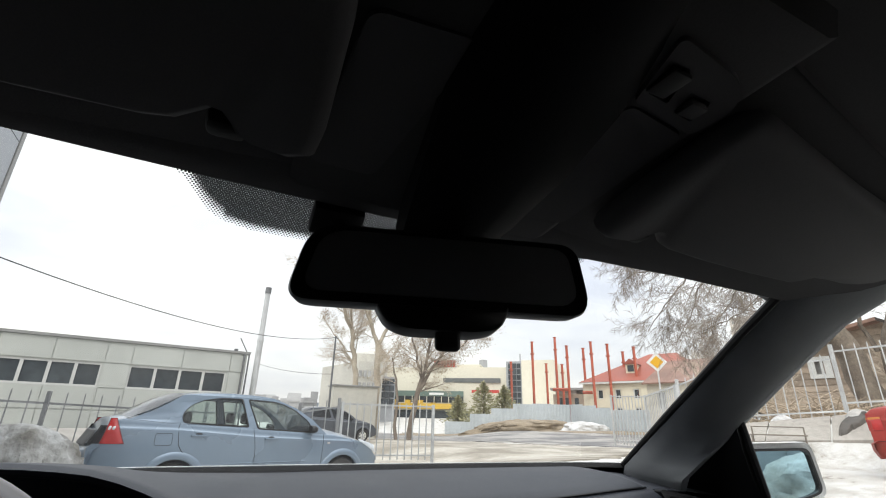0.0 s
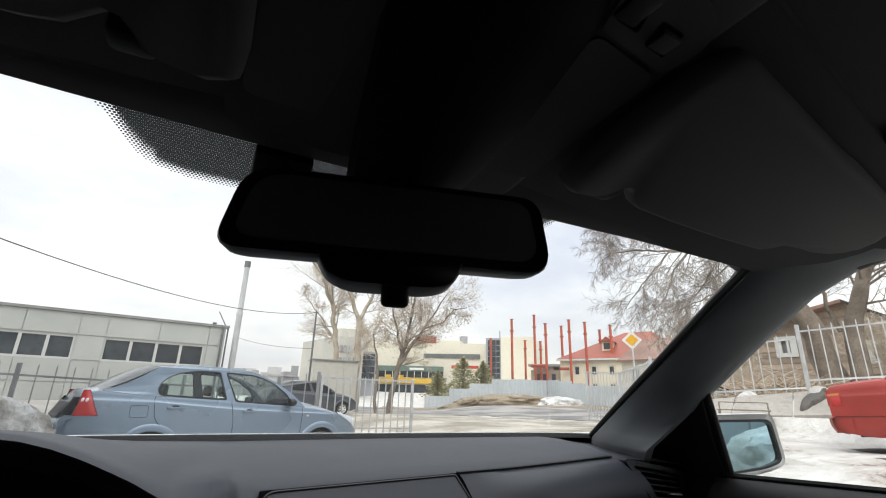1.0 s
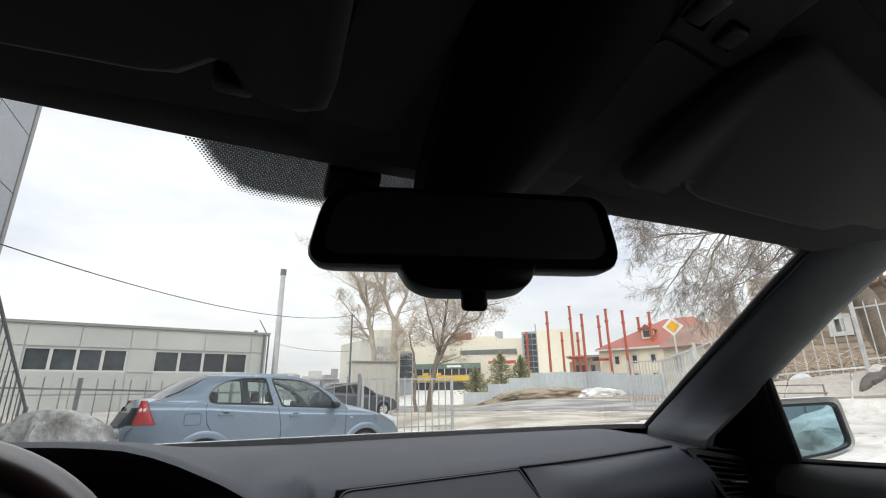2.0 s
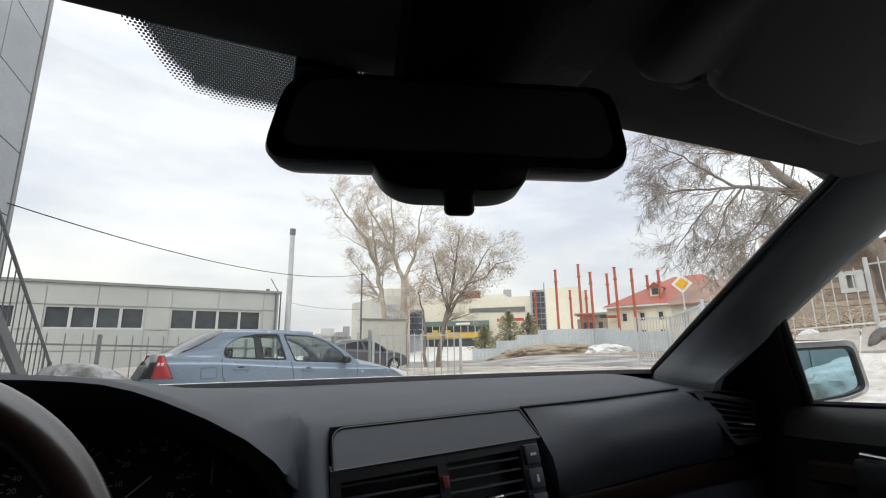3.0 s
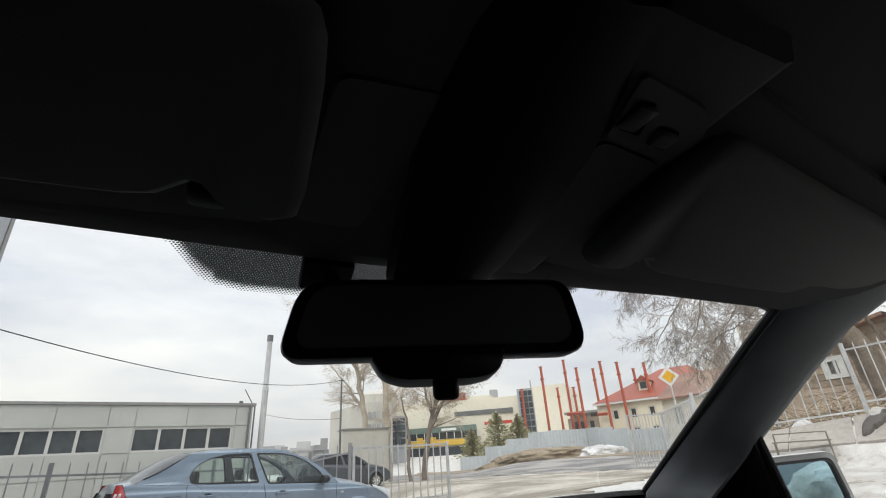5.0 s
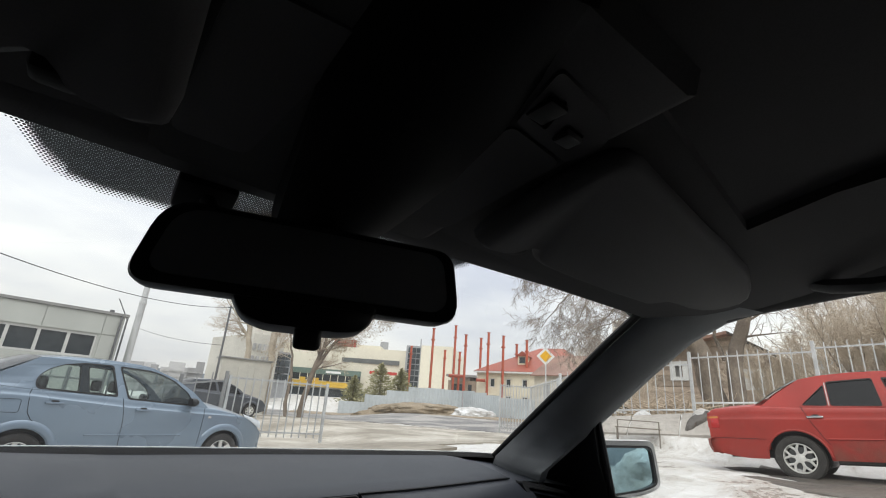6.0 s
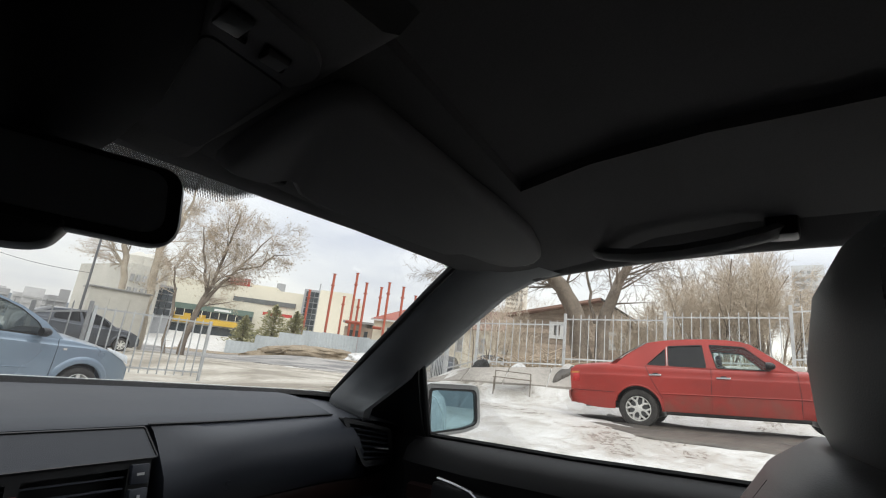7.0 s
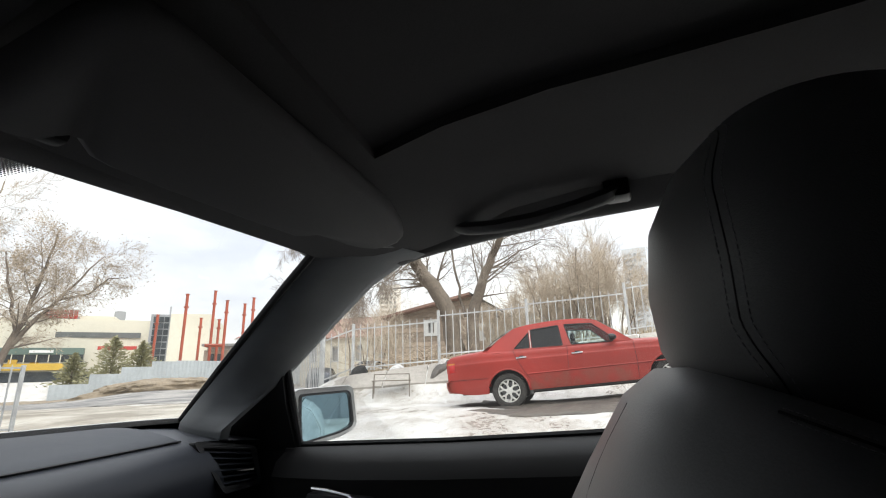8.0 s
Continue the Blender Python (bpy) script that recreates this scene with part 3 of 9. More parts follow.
def build_headliner():
    bm = bmesh.new()
    half = (0.06, 0.12, 0.18, 0.24, 0.30, 0.345, 0.39, 0.44, 0.49, 0.54, 0.585)
    xs = [-h for h in reversed(half)] + [0.0] + list(half)
    ys = [0.042, 0.01, -0.02, -0.05, -0.08, -0.11, -0.14, -0.172] + [-0.24 - 0.07 * i for i in range(9)] + [-0.95, -1.15, -1.4, -1.75]

    def row_y(x, y):
        # the opening's front edge runs to a shallow point in the middle
        return y + 0.045 * (min(abs(x), 0.345) / 0.345) - 0.022 if -0.25 < y < -0.13 else y
    rows = [[bm.verts.new((x * (1 if y < -0.05 else lerp(0.90, 1, smooth01((0.04 - y) / 0.09))), row_y(x, y), roof_z(x, row_y(x, y)))) for x in xs] for y in ys]
    for a, b in zip(rows, rows[1:]):
        for i in range(len(xs) - 1):
            bm.faces.new((a[i], a[i + 1], b[i + 1], b[i]))
    cut = [f for f in bm.faces if abs(f.calc_center_median().x) < 0.34 and -0.80 < f.calc_center_median().y < -0.175]
    bmesh.ops.delete(bm, geom=cut, context='FACES')
    inner = [e for e in bm.edges if len(e.link_faces) == 1 and all(abs(v.co.x) < 0.40 and -0.9 < v.co.y < -0.12 for v in e.verts)]
    seal = bmesh.new()
    for e in inner:
        a, b = (v.co.copy() for v in e.verts)
        q = [seal.verts.new(p) for p in (a + Vector((0, 0, -0.001)), b + Vector((0, 0, -0.001)), b + Vector((0, 0, 0.012)), a + Vector((0, 0, 0.012)))]
        seal.faces.new(q)
    part("sunroof_lip", seal, M["headliner"], car, "cloth-covered lip round the sunroof")
    part("headliner", bm, M["headliner"], car, "dark grey cloth roof lining", angle=50)
    panel = loft_bm([[(x, y, roof_z(x, y) + 0.009) for x in [-0.40 + 0.08 * i for i in range(11)]] for y in [-0.12 - 0.06 * j for j in range(13)]], False, False)
    part("sunroof_shade", panel, M["headliner"], car, "grey sliding sunroof shade")
    # header strip above the glass
    rows = []
    for i in range(31):
        x = -0.56 + i * 1.12 / 30
        w = 1 - smooth01((abs(x) - 0.52) / 0.05)
        z0 = 1.311 + 0.012 * (x / 0.5) ** 2
        rows.append([(x, 0.047, z0 + 0.016), (x, 0.047, z0), (x, 0.040, z0 - 0.004), (x, 0.02, z0 - 0.001), (x, -0.01, z0 + 0.006), (x, -0.03, z0 + 0.02)])
    part("header_trim", loft_bm(rows, False, False), M["headliner"], car, "dark padded strip above the windscreen")
    # roof skin over it all
    rows = [[(x, y, 1.43 - 0.08 * (abs(x) / 0.62) ** 3 - 0.075 * smooth01((y + 0.25) / 0.36)) for x in [-0.564 + 0.094 * i for i in range(13)]] for y in [0.06 - 0.1 * j for j in range(19)]]
    part("roof", loft_bm(rows, False, False), M["silver"], car, "silver painted steel roof")


def build_visors():
    right = [(0.100, -0.062), (0.101, -0.047), (0.112, -0.0415), (0.126, -0.0425), (0.134, -0.047), (0.1375, -0.054), (0.142, -0.060), (0.150, -0.061), (0.158, -0.054), (0.167, -0.046), (0.182, -0.0415),
             (0.232, -0.0355), (0.311, -0.029), (0.385, -0.0255), (0.394, -0.031), (0.404, -0.040), (0.430, -0.041), (0.462, -0.0395), (0.490, -0.043), (0.508, -0.051), (0.517, -0.064), (0.517, -0.078), (0.505, -0.092), (0.479, -0.104),
             (0.425, -0.121), (0.339, -0.134), (0.287, -0.140), (0.190, -0.154), (0.138, -0.162), (0.122, -0.162), (0.113, -0.157), (0.108, -0.147), (0.1045, -0.125)]
    for sign, what in ((1, "passenger"), (-1, "driver")):
        bm = bmesh.new()
        n = len(right)
        cx, cy = 0.29, -0.09

        def zz(x, y):
            return 1.2915 + (-0.05 - y) * 0.22 + (x - 0.14) * 0.05
        rings = []
        for lift, shrink in ((0.020, 0.955), (0.0155, 0.985), (0.010, 1.0), (0.0045, 0.994), (0.0015, 0.98), (0.0, 0.95)):
            rings.append([(sign * (cx + (x - cx) * shrink), cy + (y - cy) * (1 - (1 - shrink) * 2.2), zz(x, y) + lift) for x, y in right])
        add_loft(bm, rings, True, True)
        part("sun_visor", bm, M["visor"], car, "grey padded sun visor folded up", angle=60)
        # clip in the notch and the hinge stub
        clip = box_bm((sign * 0.147, -0.044, 1.302), (0.020, 0.016, 0.016), None, 0.004)
        part("visor_clip", clip, M["rubber"], car, "black plastic visor clip")
        hinge = tube_bm([(sign * 0.50, -0.045, 1.322), (sign * 0.545, -0.055, 1.330)], 0.008, 8)
        part("visor_hinge", hinge, M["black"], car)


def build_console():
    # roof console between the visors: body, smoked middle, two lamp plates, switch panel
    rows = []
    for i in range(9):
        t = i / 8
        y = lerp(0.018, -0.205, t)
        zb = lerp(1.306, 1.333, t ** 0.8)
        w = lerp(0.108, 0.114, t)
        rows.append([(-w - 0.012, y, zb + 0.03), (-w, y, zb + 0.006), (-w * 0.9, y, zb), (-0.045, y, zb - 0.002), (0.045, y, zb - 0.002), (w * 0.9, y, zb), (w, y, zb + 0.006), (w + 0.012, y, zb + 0.03)])
    part("roof_console", loft_bm(rows, True, True), M["headliner"], car, "grey plastic roof console between the visors", angle=55)
    rows = []
    for i in range(22):
        t = i / 21
        y = lerp(0.030, -0.205, t)
        zb = lerp(1.276, 1.330, t ** 0.75)
        xr = float(np.interp(y, [-0.205, -0.175, -0.161, -0.126, -0.072, -0.010, 0.030], [0.024, 0.031, 0.036, 0.047, 0.0545, 0.0525, 0.044]))
        xl = float(np.interp(y, [-0.205, -0.10, 0.030], [-0.055, -0.050, -0.020]))
        rows.append([(xl - 0.004, y, zb + 0.02), (xl, y, zb + 0.004), (lerp(xl, xr, 0.3), y, zb - 0.006), (lerp(xl, xr, 0.7), y, zb - 0.006), (xr, y, zb + 0.004), (xr + 0.004, y, zb + 0.02)])
    part("console_lens", loft_bm(rows, True, True), M["black_gloss"], car, "smoked black console middle above the mirror")
    for s in (1, -1):
        pts = rounded([(s * 0.058, -0.014), (s * 0.100, -0.014), (s * 0.099, -0.128), (s * 0.047, -0.134)], 0.008)
        pl = plate(pts, [], lambda x, y: Vector((x, y, lerp(1.306, 1.333, ((0.018 - y) / 0.223) ** 0.8) - 0.0035)), (0, 0, 0.006))
        part("lamp_plate", pl, M["visor"], car, "plain grey courtesy lamp plate", angle=50)
    sw = plate(rounded([(0.046, -0.138), (0.098, -0.132), (0.104, -0.156), (0.088, -0.172), (0.034, -0.178)], [0.003, 0.004, 0.020, 0.012, 0.006]),
               [rounded([(0.068, -0.156), (0.085, -0.155), (0.088, -0.140), (0.072, -0.1415)], 0.002), rounded([(0.040, -0.166), (0.055, -0.166), (0.0635, -0.1445), (0.047, -0.1455)], 0.002)],
               lambda x, y: Vector((x, y, lerp(1.306, 1.333, ((0.018 - y) / 0.223) ** 0.8) - 0.005)), (0, 0, 0.007))
    sw_ob = part("switch_panel", sw, M["visor"], car, "grey sunroof switch panel", angle=50)
    part("rocker", box_bm((0.0785, -0.148, 1.3215), (0.013, 0.011, 0.005), None, 0.0015), M["trim_grey"], sw_ob)
    part("lamp_button", box_bm((0.051, -0.1555, 1.3225), (0.014, 0.018, 0.004), None, 0.0015), M["black"], sw_ob)


SENSOR = glass_point(-0.063, 0.021) + Vector((0, -0.006, -0.007))


def build_mirror():
    base = Matrix.Translation((-0.002, -0.012, 1.251)) @ Euler((radians(-4), 0, radians(-16.5))).to_matrix().to_4x4()
    hold = new("rear_view_mirror")
    hold.parent = car
    hold.matrix_basis = base
    hold["label"] = "black rear-view mirror with a dimming module and tab below"
    outline = rounded([(-0.0905, 0.0265), (0.0945, 0.0265), (0.1010, -0.0265), (-0.1015, -0.0265)], [0.020, 0.014, 0.019, 0.015], 6)
    rings = []
    for y, k in ((-0.004, 0.955), (-0.006, 0.985), (-0.002, 1.0), (0.008, 0.985), (0.016, 0.90), (0.022, 0.70)):
        rings.append([(x * k if k > 0.9 else x * (k + 0.06), y, z * k) for x, z in outline])
    bm = loft_bm(rings, True, True)
    part("housing", bm, M["black"], hold, "black plastic mirror shell", angle=60)
    face = plate([(x * 0.90, z * 0.78 + 0.001) for x, z in outline], [], lambda x, z: Vector((x, -0.0072, z)), (0, 0.002, 0))
    part("glass", face, M["mirror_inside"], hold, "dimmed dark mirror glass", angle=30)
    low = rounded([(-0.0465, -0.022), (0.0435, -0.022), (0.036, -0.0375), (0.022, -0.0405), (-0.026, -0.0405), (-0.038, -0.0365)], [0.004, 0.004, 0.010, 0.01, 0.01, 0.010], 4)
    rings = [[(x * k, y, z * (0.9 + 0.1 * k)) for x, z in low] for y, k in ((-0.005, 0.96), (-0.003, 1.0), (0.014, 1.0), (0.018, 0.94))]
    part("sensor_module", loft_bm(rings, True, True), M["black"], hold, "black module under the mirror", angle=60)
    part("tab", box_bm((0.002, 0.002, -0.0435), (0.0165, 0.008, 0.017), None, 0.0035, 3), M["black"], hold, "small black dimming tab")
    # stalk up to the console
    part("stalk", tube_bm([(0.004, 0.016, 0.010), (0.004, 0.030, 0.030), (0.004, 0.032, 0.052)], [0.012, 0.013, 0.018], 12), M["black"], hold)
    # small black box on the glass with a neck
    c = SENSOR
    tilt = Euler((radians(-25), 0, radians(-2))).to_matrix().to_4x4()
    box = part("sensor_box", box_bm((0, 0, 0), (0.039, 0.028, 0.014), Matrix.Translation(c) @ tilt, 0.0025), M["black"], car, "small black box stuck to the windscreen")
    part("sensor_neck", tube_bm([c + Vector((0.002, -0.002, -0.004)), c + Vector((0.004, -0.018, -0.018)), c + Vector((0.008, -0.046, -0.034))], [0.006, 0.005, 0.006], 10), M["black"], car)


def build_pillar(s):
    front = [(0.715, 0.545, 1.055), (0.699, 0.515, 1.084), (0.620, 0.331, 1.177), (0.557, 0.180, 1.252), (0.530, 0.112, 1.287), (0.503, 0.043, 1.320), (0.485, 0.010, 1.335)]
    rear = [(0.640, 0.345, 1.046), (0.618, 0.315, 1.075), (0.668, 0.226, 1.168), (0.640, 0.112, 1.245), (0.620, 0.037, 1.291), (0.606, -0.030, 1.318), (0.602, -0.075, 1.324)]
    rings = []
    for k in range(31):
        t = k / 30 * (len(front) - 1)
        i = min(int(t), len(front) - 2)
        a = Vector(front[i]).lerp(Vector(front[i + 1]), t - i)
        b = Vector(rear[i]).lerp(Vector(rear[i + 1]), t - i)
        mid = a.lerp(b, 0.42) + Vector((-0.020, -0.012, -0.004))
        m2 = a.lerp(b, 0.75) + Vector((-0.010, -0.014, -0.004))
        m1 = a.lerp(b, 0.14) + Vector((-0.016, -0.002, -0.002))
        out = a.lerp(b, 0.5) + Vector((0.05, 0.03, 0.02))
        r = [a + Vector((0.012, 0.008, 0.008)), a, m1, mid, m2, b, b + Vector((0.02, 0.0, 0.004)), out]
        rings.append([(s * p.x, p.y, p.z) for p in r])
    part("pillar_trim", loft_bm(rings, True, True), M["pillar"], car, "dark grey cloth-covered windscreen pillar", angle=70)
    # rubber seal along the glass
    pts = [(s * p[0] - s * 0.004, p[1] - 0.001, p[2] - 0.002) for p in front[1:6]]
    part("pillar_seal", tube_bm(pts, 0.006, 8), M["rubber"], car, "black rubber seal along the windscreen")


M["door_black"] = surf("black_door_vinyl", (0.014, 0.0135, 0.014), 0.6, 0, 5, 1200, 0.1, 0.3, 0.0005, spec=0.3)


def build_side(s):
    """Door lining, window frame and glass of one side."""
    def side_x(z):
        return 0.72 - 0.444 * (z - 1.06)
    rail = [(0.607, -0.020, 1.315), (0.605, -0.050, 1.3215), (0.602, -0.095, 1.3265), (0.599, -0.164, 1.333), (0.595, -0.278, 1.341), (0.594, -0.42, 1.345), (0.594, -0.62, 1.345), (0.596, -0.80, 1.340)]
    rings = []
    for x, y, z in rail:
        rings.append([(s * q[0], q[1], q[2]) for q in ((x + 0.025, y, z + 0.004), (x, y, z), (x - 0.008, y, z + 0.004), (x - 0.03, y, z + 0.014), (x - 0.058, y, z + 0.030), (x - 0.04, y, z + 0.055), (x + 0.03, y, z + 0.04))])
    part("roof_rail", loft_bm(rings, True, True), M["headliner"], car, "dark cloth trim above the side window", angle=70)
    # belt ledge and door lining
    ys = [0.262, 0.25, 0.235, 0.10, -0.057, -0.18, -0.296, -0.5, -0.75, -0.92]
    rings = []
    for y in ys:
        zb = float(np.interp(y, [-0.9, -0.296, -0.057, 0.245, 0.42], [1.085, 1.071, 1.053, 1.036, 1.03]))
        w = float(np.interp(y, [-0.9, 0.1, 0.2, 0.27], [0.0, 0.0, 0.01, 0.03]))
        prof = [(0.735, zb - 0.012), (0.724, zb + 0.001), (0.712, zb), (0.685 + w, zb - 0.006), (0.664 + w, zb - 0.018), (0.655 + w, zb - 0.04), (0.662 + w, zb - 0.055), (0.668 + w, zb - 0.075), (0.662 + w, zb - 0.16), (0.64 + w, zb - 0.20), (0.65 + w, zb - 0.45), (0.735, zb - 0.45)]
        rings.append([(s * a, y, b) for a, b in prof])
    part("door_lining", loft_bm(rings, True, True), M["door_black"], car, "black door lining with a padded ledge", angle=45)
    # wood strip
    rings = []
    for y in (0.22, 0.10, -0.1, -0.3, -0.6, -0.88):
        zb = float(np.interp(y, [-0.9, -0.296, -0.057, 0.245], [1.085, 1.071, 1.053, 1.036]))
        rings.append([(s * a, y, b) for a, b in ((0.667, zb - 0.068), (0.657, zb - 0.072), (0.655, zb - 0.092), (0.663, zb - 0.098))])
    part("door_wood", loft_bm(rings, True, True), M["wood"], car, "dark burl wood strip on the door")
    # inner handle
    part("door_handle", tube_bm([(s * 0.652, 0.150, 0.990), (s * 0.645, 0.115, 0.990), (s * 0.640, 0.075, 0.987), (s * 0.640, 0.055, 0.976), (s * 0.642, 0.048, 0.955), (s * 0.648, 0.045, 0.93)], 0.0028, 8), M["chrome"], car, "chrome inner door handle")
    part("handle_recess", box_bm((s * 0.655, 0.10, 0.955), (0.02, 0.12, 0.06), None, 0.008), M["black"], car)
    # window seal, sail corner and glass
    part("belt_seal", tube_bm([(s * 0.729, 0.25, 1.040), (s * 0.723, -0.057, 1.056), (s * 0.716, -0.296, 1.074), (s * 0.71, -0.85, 1.086)], 0.005, 6), M["rubber"], car)
    sail = [(0.245, 1.030), (0.43, 1.030), (0.40, 1.075), (0.29, 1.150), (0.232, 1.175), (0.243, 1.10)]
    bm = plate(sail, [], lambda y, z: Vector((s * (side_x(z) - 0.012), y, z)), (s * 0.02, 0, 0))
    part("mirror_corner", bm, M["black"], car, "black plastic corner cover inside the door mirror", angle=40)
    part("window_post", tube_bm([(s * 0.732, 0.243, 1.03), (s * 0.671, 0.230, 1.172)], 0.006, 8), M["rubber"], car)
    win = [(0.245, 1.03), (0.236, 1.165), (0.15, 1.223), (0.066, 1.279), (0.015, 1.306), (-0.04, 1.325), (-0.164, 1.337), (-0.42, 1.350), (-0.82, 1.343), (-0.86, 1.07)]
    bm = plate(win, [], lambda y, z: Vector((s * (side_x(z) + 0.006), y, z)), (s * 0.003, 0, 0))
    # the driver's window is unseen; its dark tint is added to shade the seat
    ob = part("side_window", bm, M["side_glass"] if s > 0 else M["tint_glass"], car, "clear side window" if s > 0 else "unseen driver's window, darkened to hold back light", angle=20)
    ob.visible_shadow = s < 0
    # centre post and outer skin
    bm = plate([(-0.80, 0.5), (-1.0, 0.5), (-1.0, 1.36), (-0.84, 1.36)], [], lambda y, z: Vector((s * (side_x(max(z, 1.06)) - 0.03), y, z)), (s * 0.07, 0, 0))
    part("centre_post", bm, M["pillar"], car, "dark centre post")
    q2 = plate([(-1.0, 0.4), (-1.8, 0.4), (-1.75, 1.36), (-1.0, 1.37)], [], lambda y, z: Vector((s * (side_x(max(z, 1.0)) - 0.03), y, z)), (s * 0.01, 0, 0))
    part("rear_lining", q2, M["headliner"], car, "dark rear side lining")


def build_grab(s):
    pts = [(s * 0.562, -0.140, 1.345), (s * 0.550, -0.160, 1.336), (s * 0.542, -0.20, 1.330), (s * 0.540, -0.25, 1.331), (s * 0.540, -0.30, 1.338), (s * 0.544, -0.335, 1.347), (s * 0.556, -0.352, 1.357)]
    bm = bmesh.new()
    rings = []
    for x, y, z in pts:
        rings.append([(x - s * 0.010, y, z - 0.002), (x - s * 0.004, y, z - 0.008), (x + s * 0.008, y, z - 0.008), (x + s * 0.013, y, z), (x + s * 0.006, y, z + 0.007), (x - s * 0.006, y, z + 0.006)])
    add_loft(bm, rings)
    part("grab_handle", bm, M["trim_grey"], car, "dark grey folding grab handle", angle=50)
    for y in (-0.150, -0.345):
        part("grab_mount", box_bm((s * 0.558, y, 1.356), (0.03, 0.030, 0.026), None, 0.005), M["black"], car)


def dash_back(x):
    return 0.60 - 0.05 * (x / 0.74) ** 2


def build_dash():
    def seam_y(x):
        return 0.336 - 0.006 * math.sin(math.pi * min(1, max(0, x / 0.57))) + 0.02 * smooth01((x - 0.3) / 0.3)

    def seam_z(x):
        return float(np.interp(x, [0, 0.25, 0.43, 0.57], [1.049, 1.057, 1.061, 1.064]))

    def lip(x):
        """The hood's front edge: height over x, centred on the wheel."""
        a = abs(x + 0.365)
        return float(np.interp(a, [0.0, 0.087, 0.118, 0.161, 0.184, 0.207, 0.243, 0.278, 0.306, 0.320, 0.327, 0.332], [1.113, 1.110, 1.108, 1.102, 1.0935, 1.084, 1.066, 1.045, 1.022, 1.004, 0.986, 0.95]))

    def face_y(z):
        """The sloping front of the middle part, in line with the lid."""
        return 0.332 - 0.775 * (1.0465 - z)
    rows = []
    xs = list(np.linspace(-0.70, -0.14, 24)) + list(np.linspace(-0.13, 0.02, 31)) + list(np.linspace(0.04, 0.572, 24))
    for x in xs:
        x = float(x)
        yb = dash_back(x)
        ys, zs = seam_y(max(x, 0)), seam_z(max(x, 0))
        flat = [Vector((x, ys + 0.03, zs - 0.09)), Vector((x, ys + 0.01, zs - 0.03)), Vector((x, ys + 0.002, zs - 0.012)), Vector((x, ys, zs - 0.003)), Vector((x, ys + 0.004, zs))]
        flat += [Vector((x, lerp(ys, yb, k / 8), lerp(zs, 1.078, k / 8) + 0.0084 * math.sin(math.pi * k / 8))) for k in range(1, 9)]
        front = [Vector((x, face_y(z), z)) for z in (0.90, 0.970, 1.015, 1.0335)] + [Vector((x, 0.338, 1.049))]
        front += [Vector((x, lerp(0.338, yb, k / 8), lerp(1.049, 1.078, k / 8) + 0.0084 * math.sin(math.pi * k / 8))) for k in range(1, 9)]
        zl = max(lip(x), 0.95)
        arch = [Vector((x, 0.36, zl - 0.03)), Vector((x, 0.33, zl - 0.016)), Vector((x, 0.304, zl - 0.006)), Vector((x, 0.300, zl)), Vector((x, 0.308, zl + 0.004))]
        for k in range(1, 9):
            t = k / 8
            rise = smooth01(t * 1.5) if zl < 1.05 else lerp(smooth01(t * 1.5), t, smooth01((zl - 1.05) / 0.05))
            arch.append(Vector((x, lerp(0.30, yb, t), lerp(zl + 0.004, 1.080, rise) + 0.006 * math.sin(math.pi * t))))
        if x > -0.3:
            # towards its end the pad keeps its height and only the lip falls away
            for p, q in zip(arch[5:], front[5:]):
                p.z = max(p.z, q.z)
        w1, w2 = smooth01((x + 0.052) / 0.030), smooth01((x + 0.008) / 0.008)
        w3 = smooth01((x + 0.24) / 0.20)
        rows.append([tuple(p.lerp(q, w1 if k < 5 else 1 - (1 - w1) * (1 - w3 * (k - 4) / 8)).lerp(r, w2)) for k, (p, q, r) in enumerate(zip(arch, front, flat))])
    part("dash_pad", loft_bm(rows, False, False), M["dash"], car, "dark blue-grey grained dashboard pad arching over the instruments", angle=50)
    # the hollow behind the hood with the dials
    rows = []
    for i in range(31):
        x = lerp(-0.69, -0.04, i / 30)
        zl = lip(x) - 0.006
        rows.append([(x, 0.303, zl), (x, 0.36, max(0.91, zl - 0.012)), (lerp(x, -0.365, 0.04), 0.425, max(0.905, zl - 0.03)), (lerp(x, -0.365, 0.05), 0.405, 0.86)])
    part("instrument_hollow", loft_bm(rows, False, False), M["black"], car, "black hollow under the instrument hood")
    # offset from the wheel, drop below the large dials, radius, numbers, angle of the first and step
    dials = ((0.035, 0.012, 0.024, (), 0, 0), (0.103, 0.0, 0.047, ("20", "40", "60", "80", "100", "120", "140", "160"), 180, 20), (0.187, 0.0, 0.041, ("10", "20", "30", "40", "50", "60", "70"), 187, 38.5), (0.247, 0.012, 0.024, (), 0, 0))
    for cx, drop, r, words, first, step in dials:
        face = Matrix.Translation((-0.365 + cx, 0.398, 1.0 - drop)) @ Euler((radians(80), 0, 0)).to_matrix().to_4x4()
        bm = bmesh.new()
        bmesh.ops.create_circle(bm, cap_ends=True, segments=40, radius=r, matrix=face)
        ext = bmesh.ops.extrude_face_region(bm, geom=list(bm.faces))
        bmesh.ops.translate(bm, vec=(0, 0.004, 0), verts=[g for g in ext["geom"] if isinstance(g, bmesh.types.BMVert)])
        dial = part("dial", bm, M["black"], car, "black instrument dial with pale numbers")
        marks = bmesh.new()
        span = step * (len(words) - 1) if words else 240
        count = 2 * len(words) - 1 if words else 5
        for k in range(count):
            ang = radians((first if words else 210) - span * k / (count - 1))
            big = k % 2 == 0
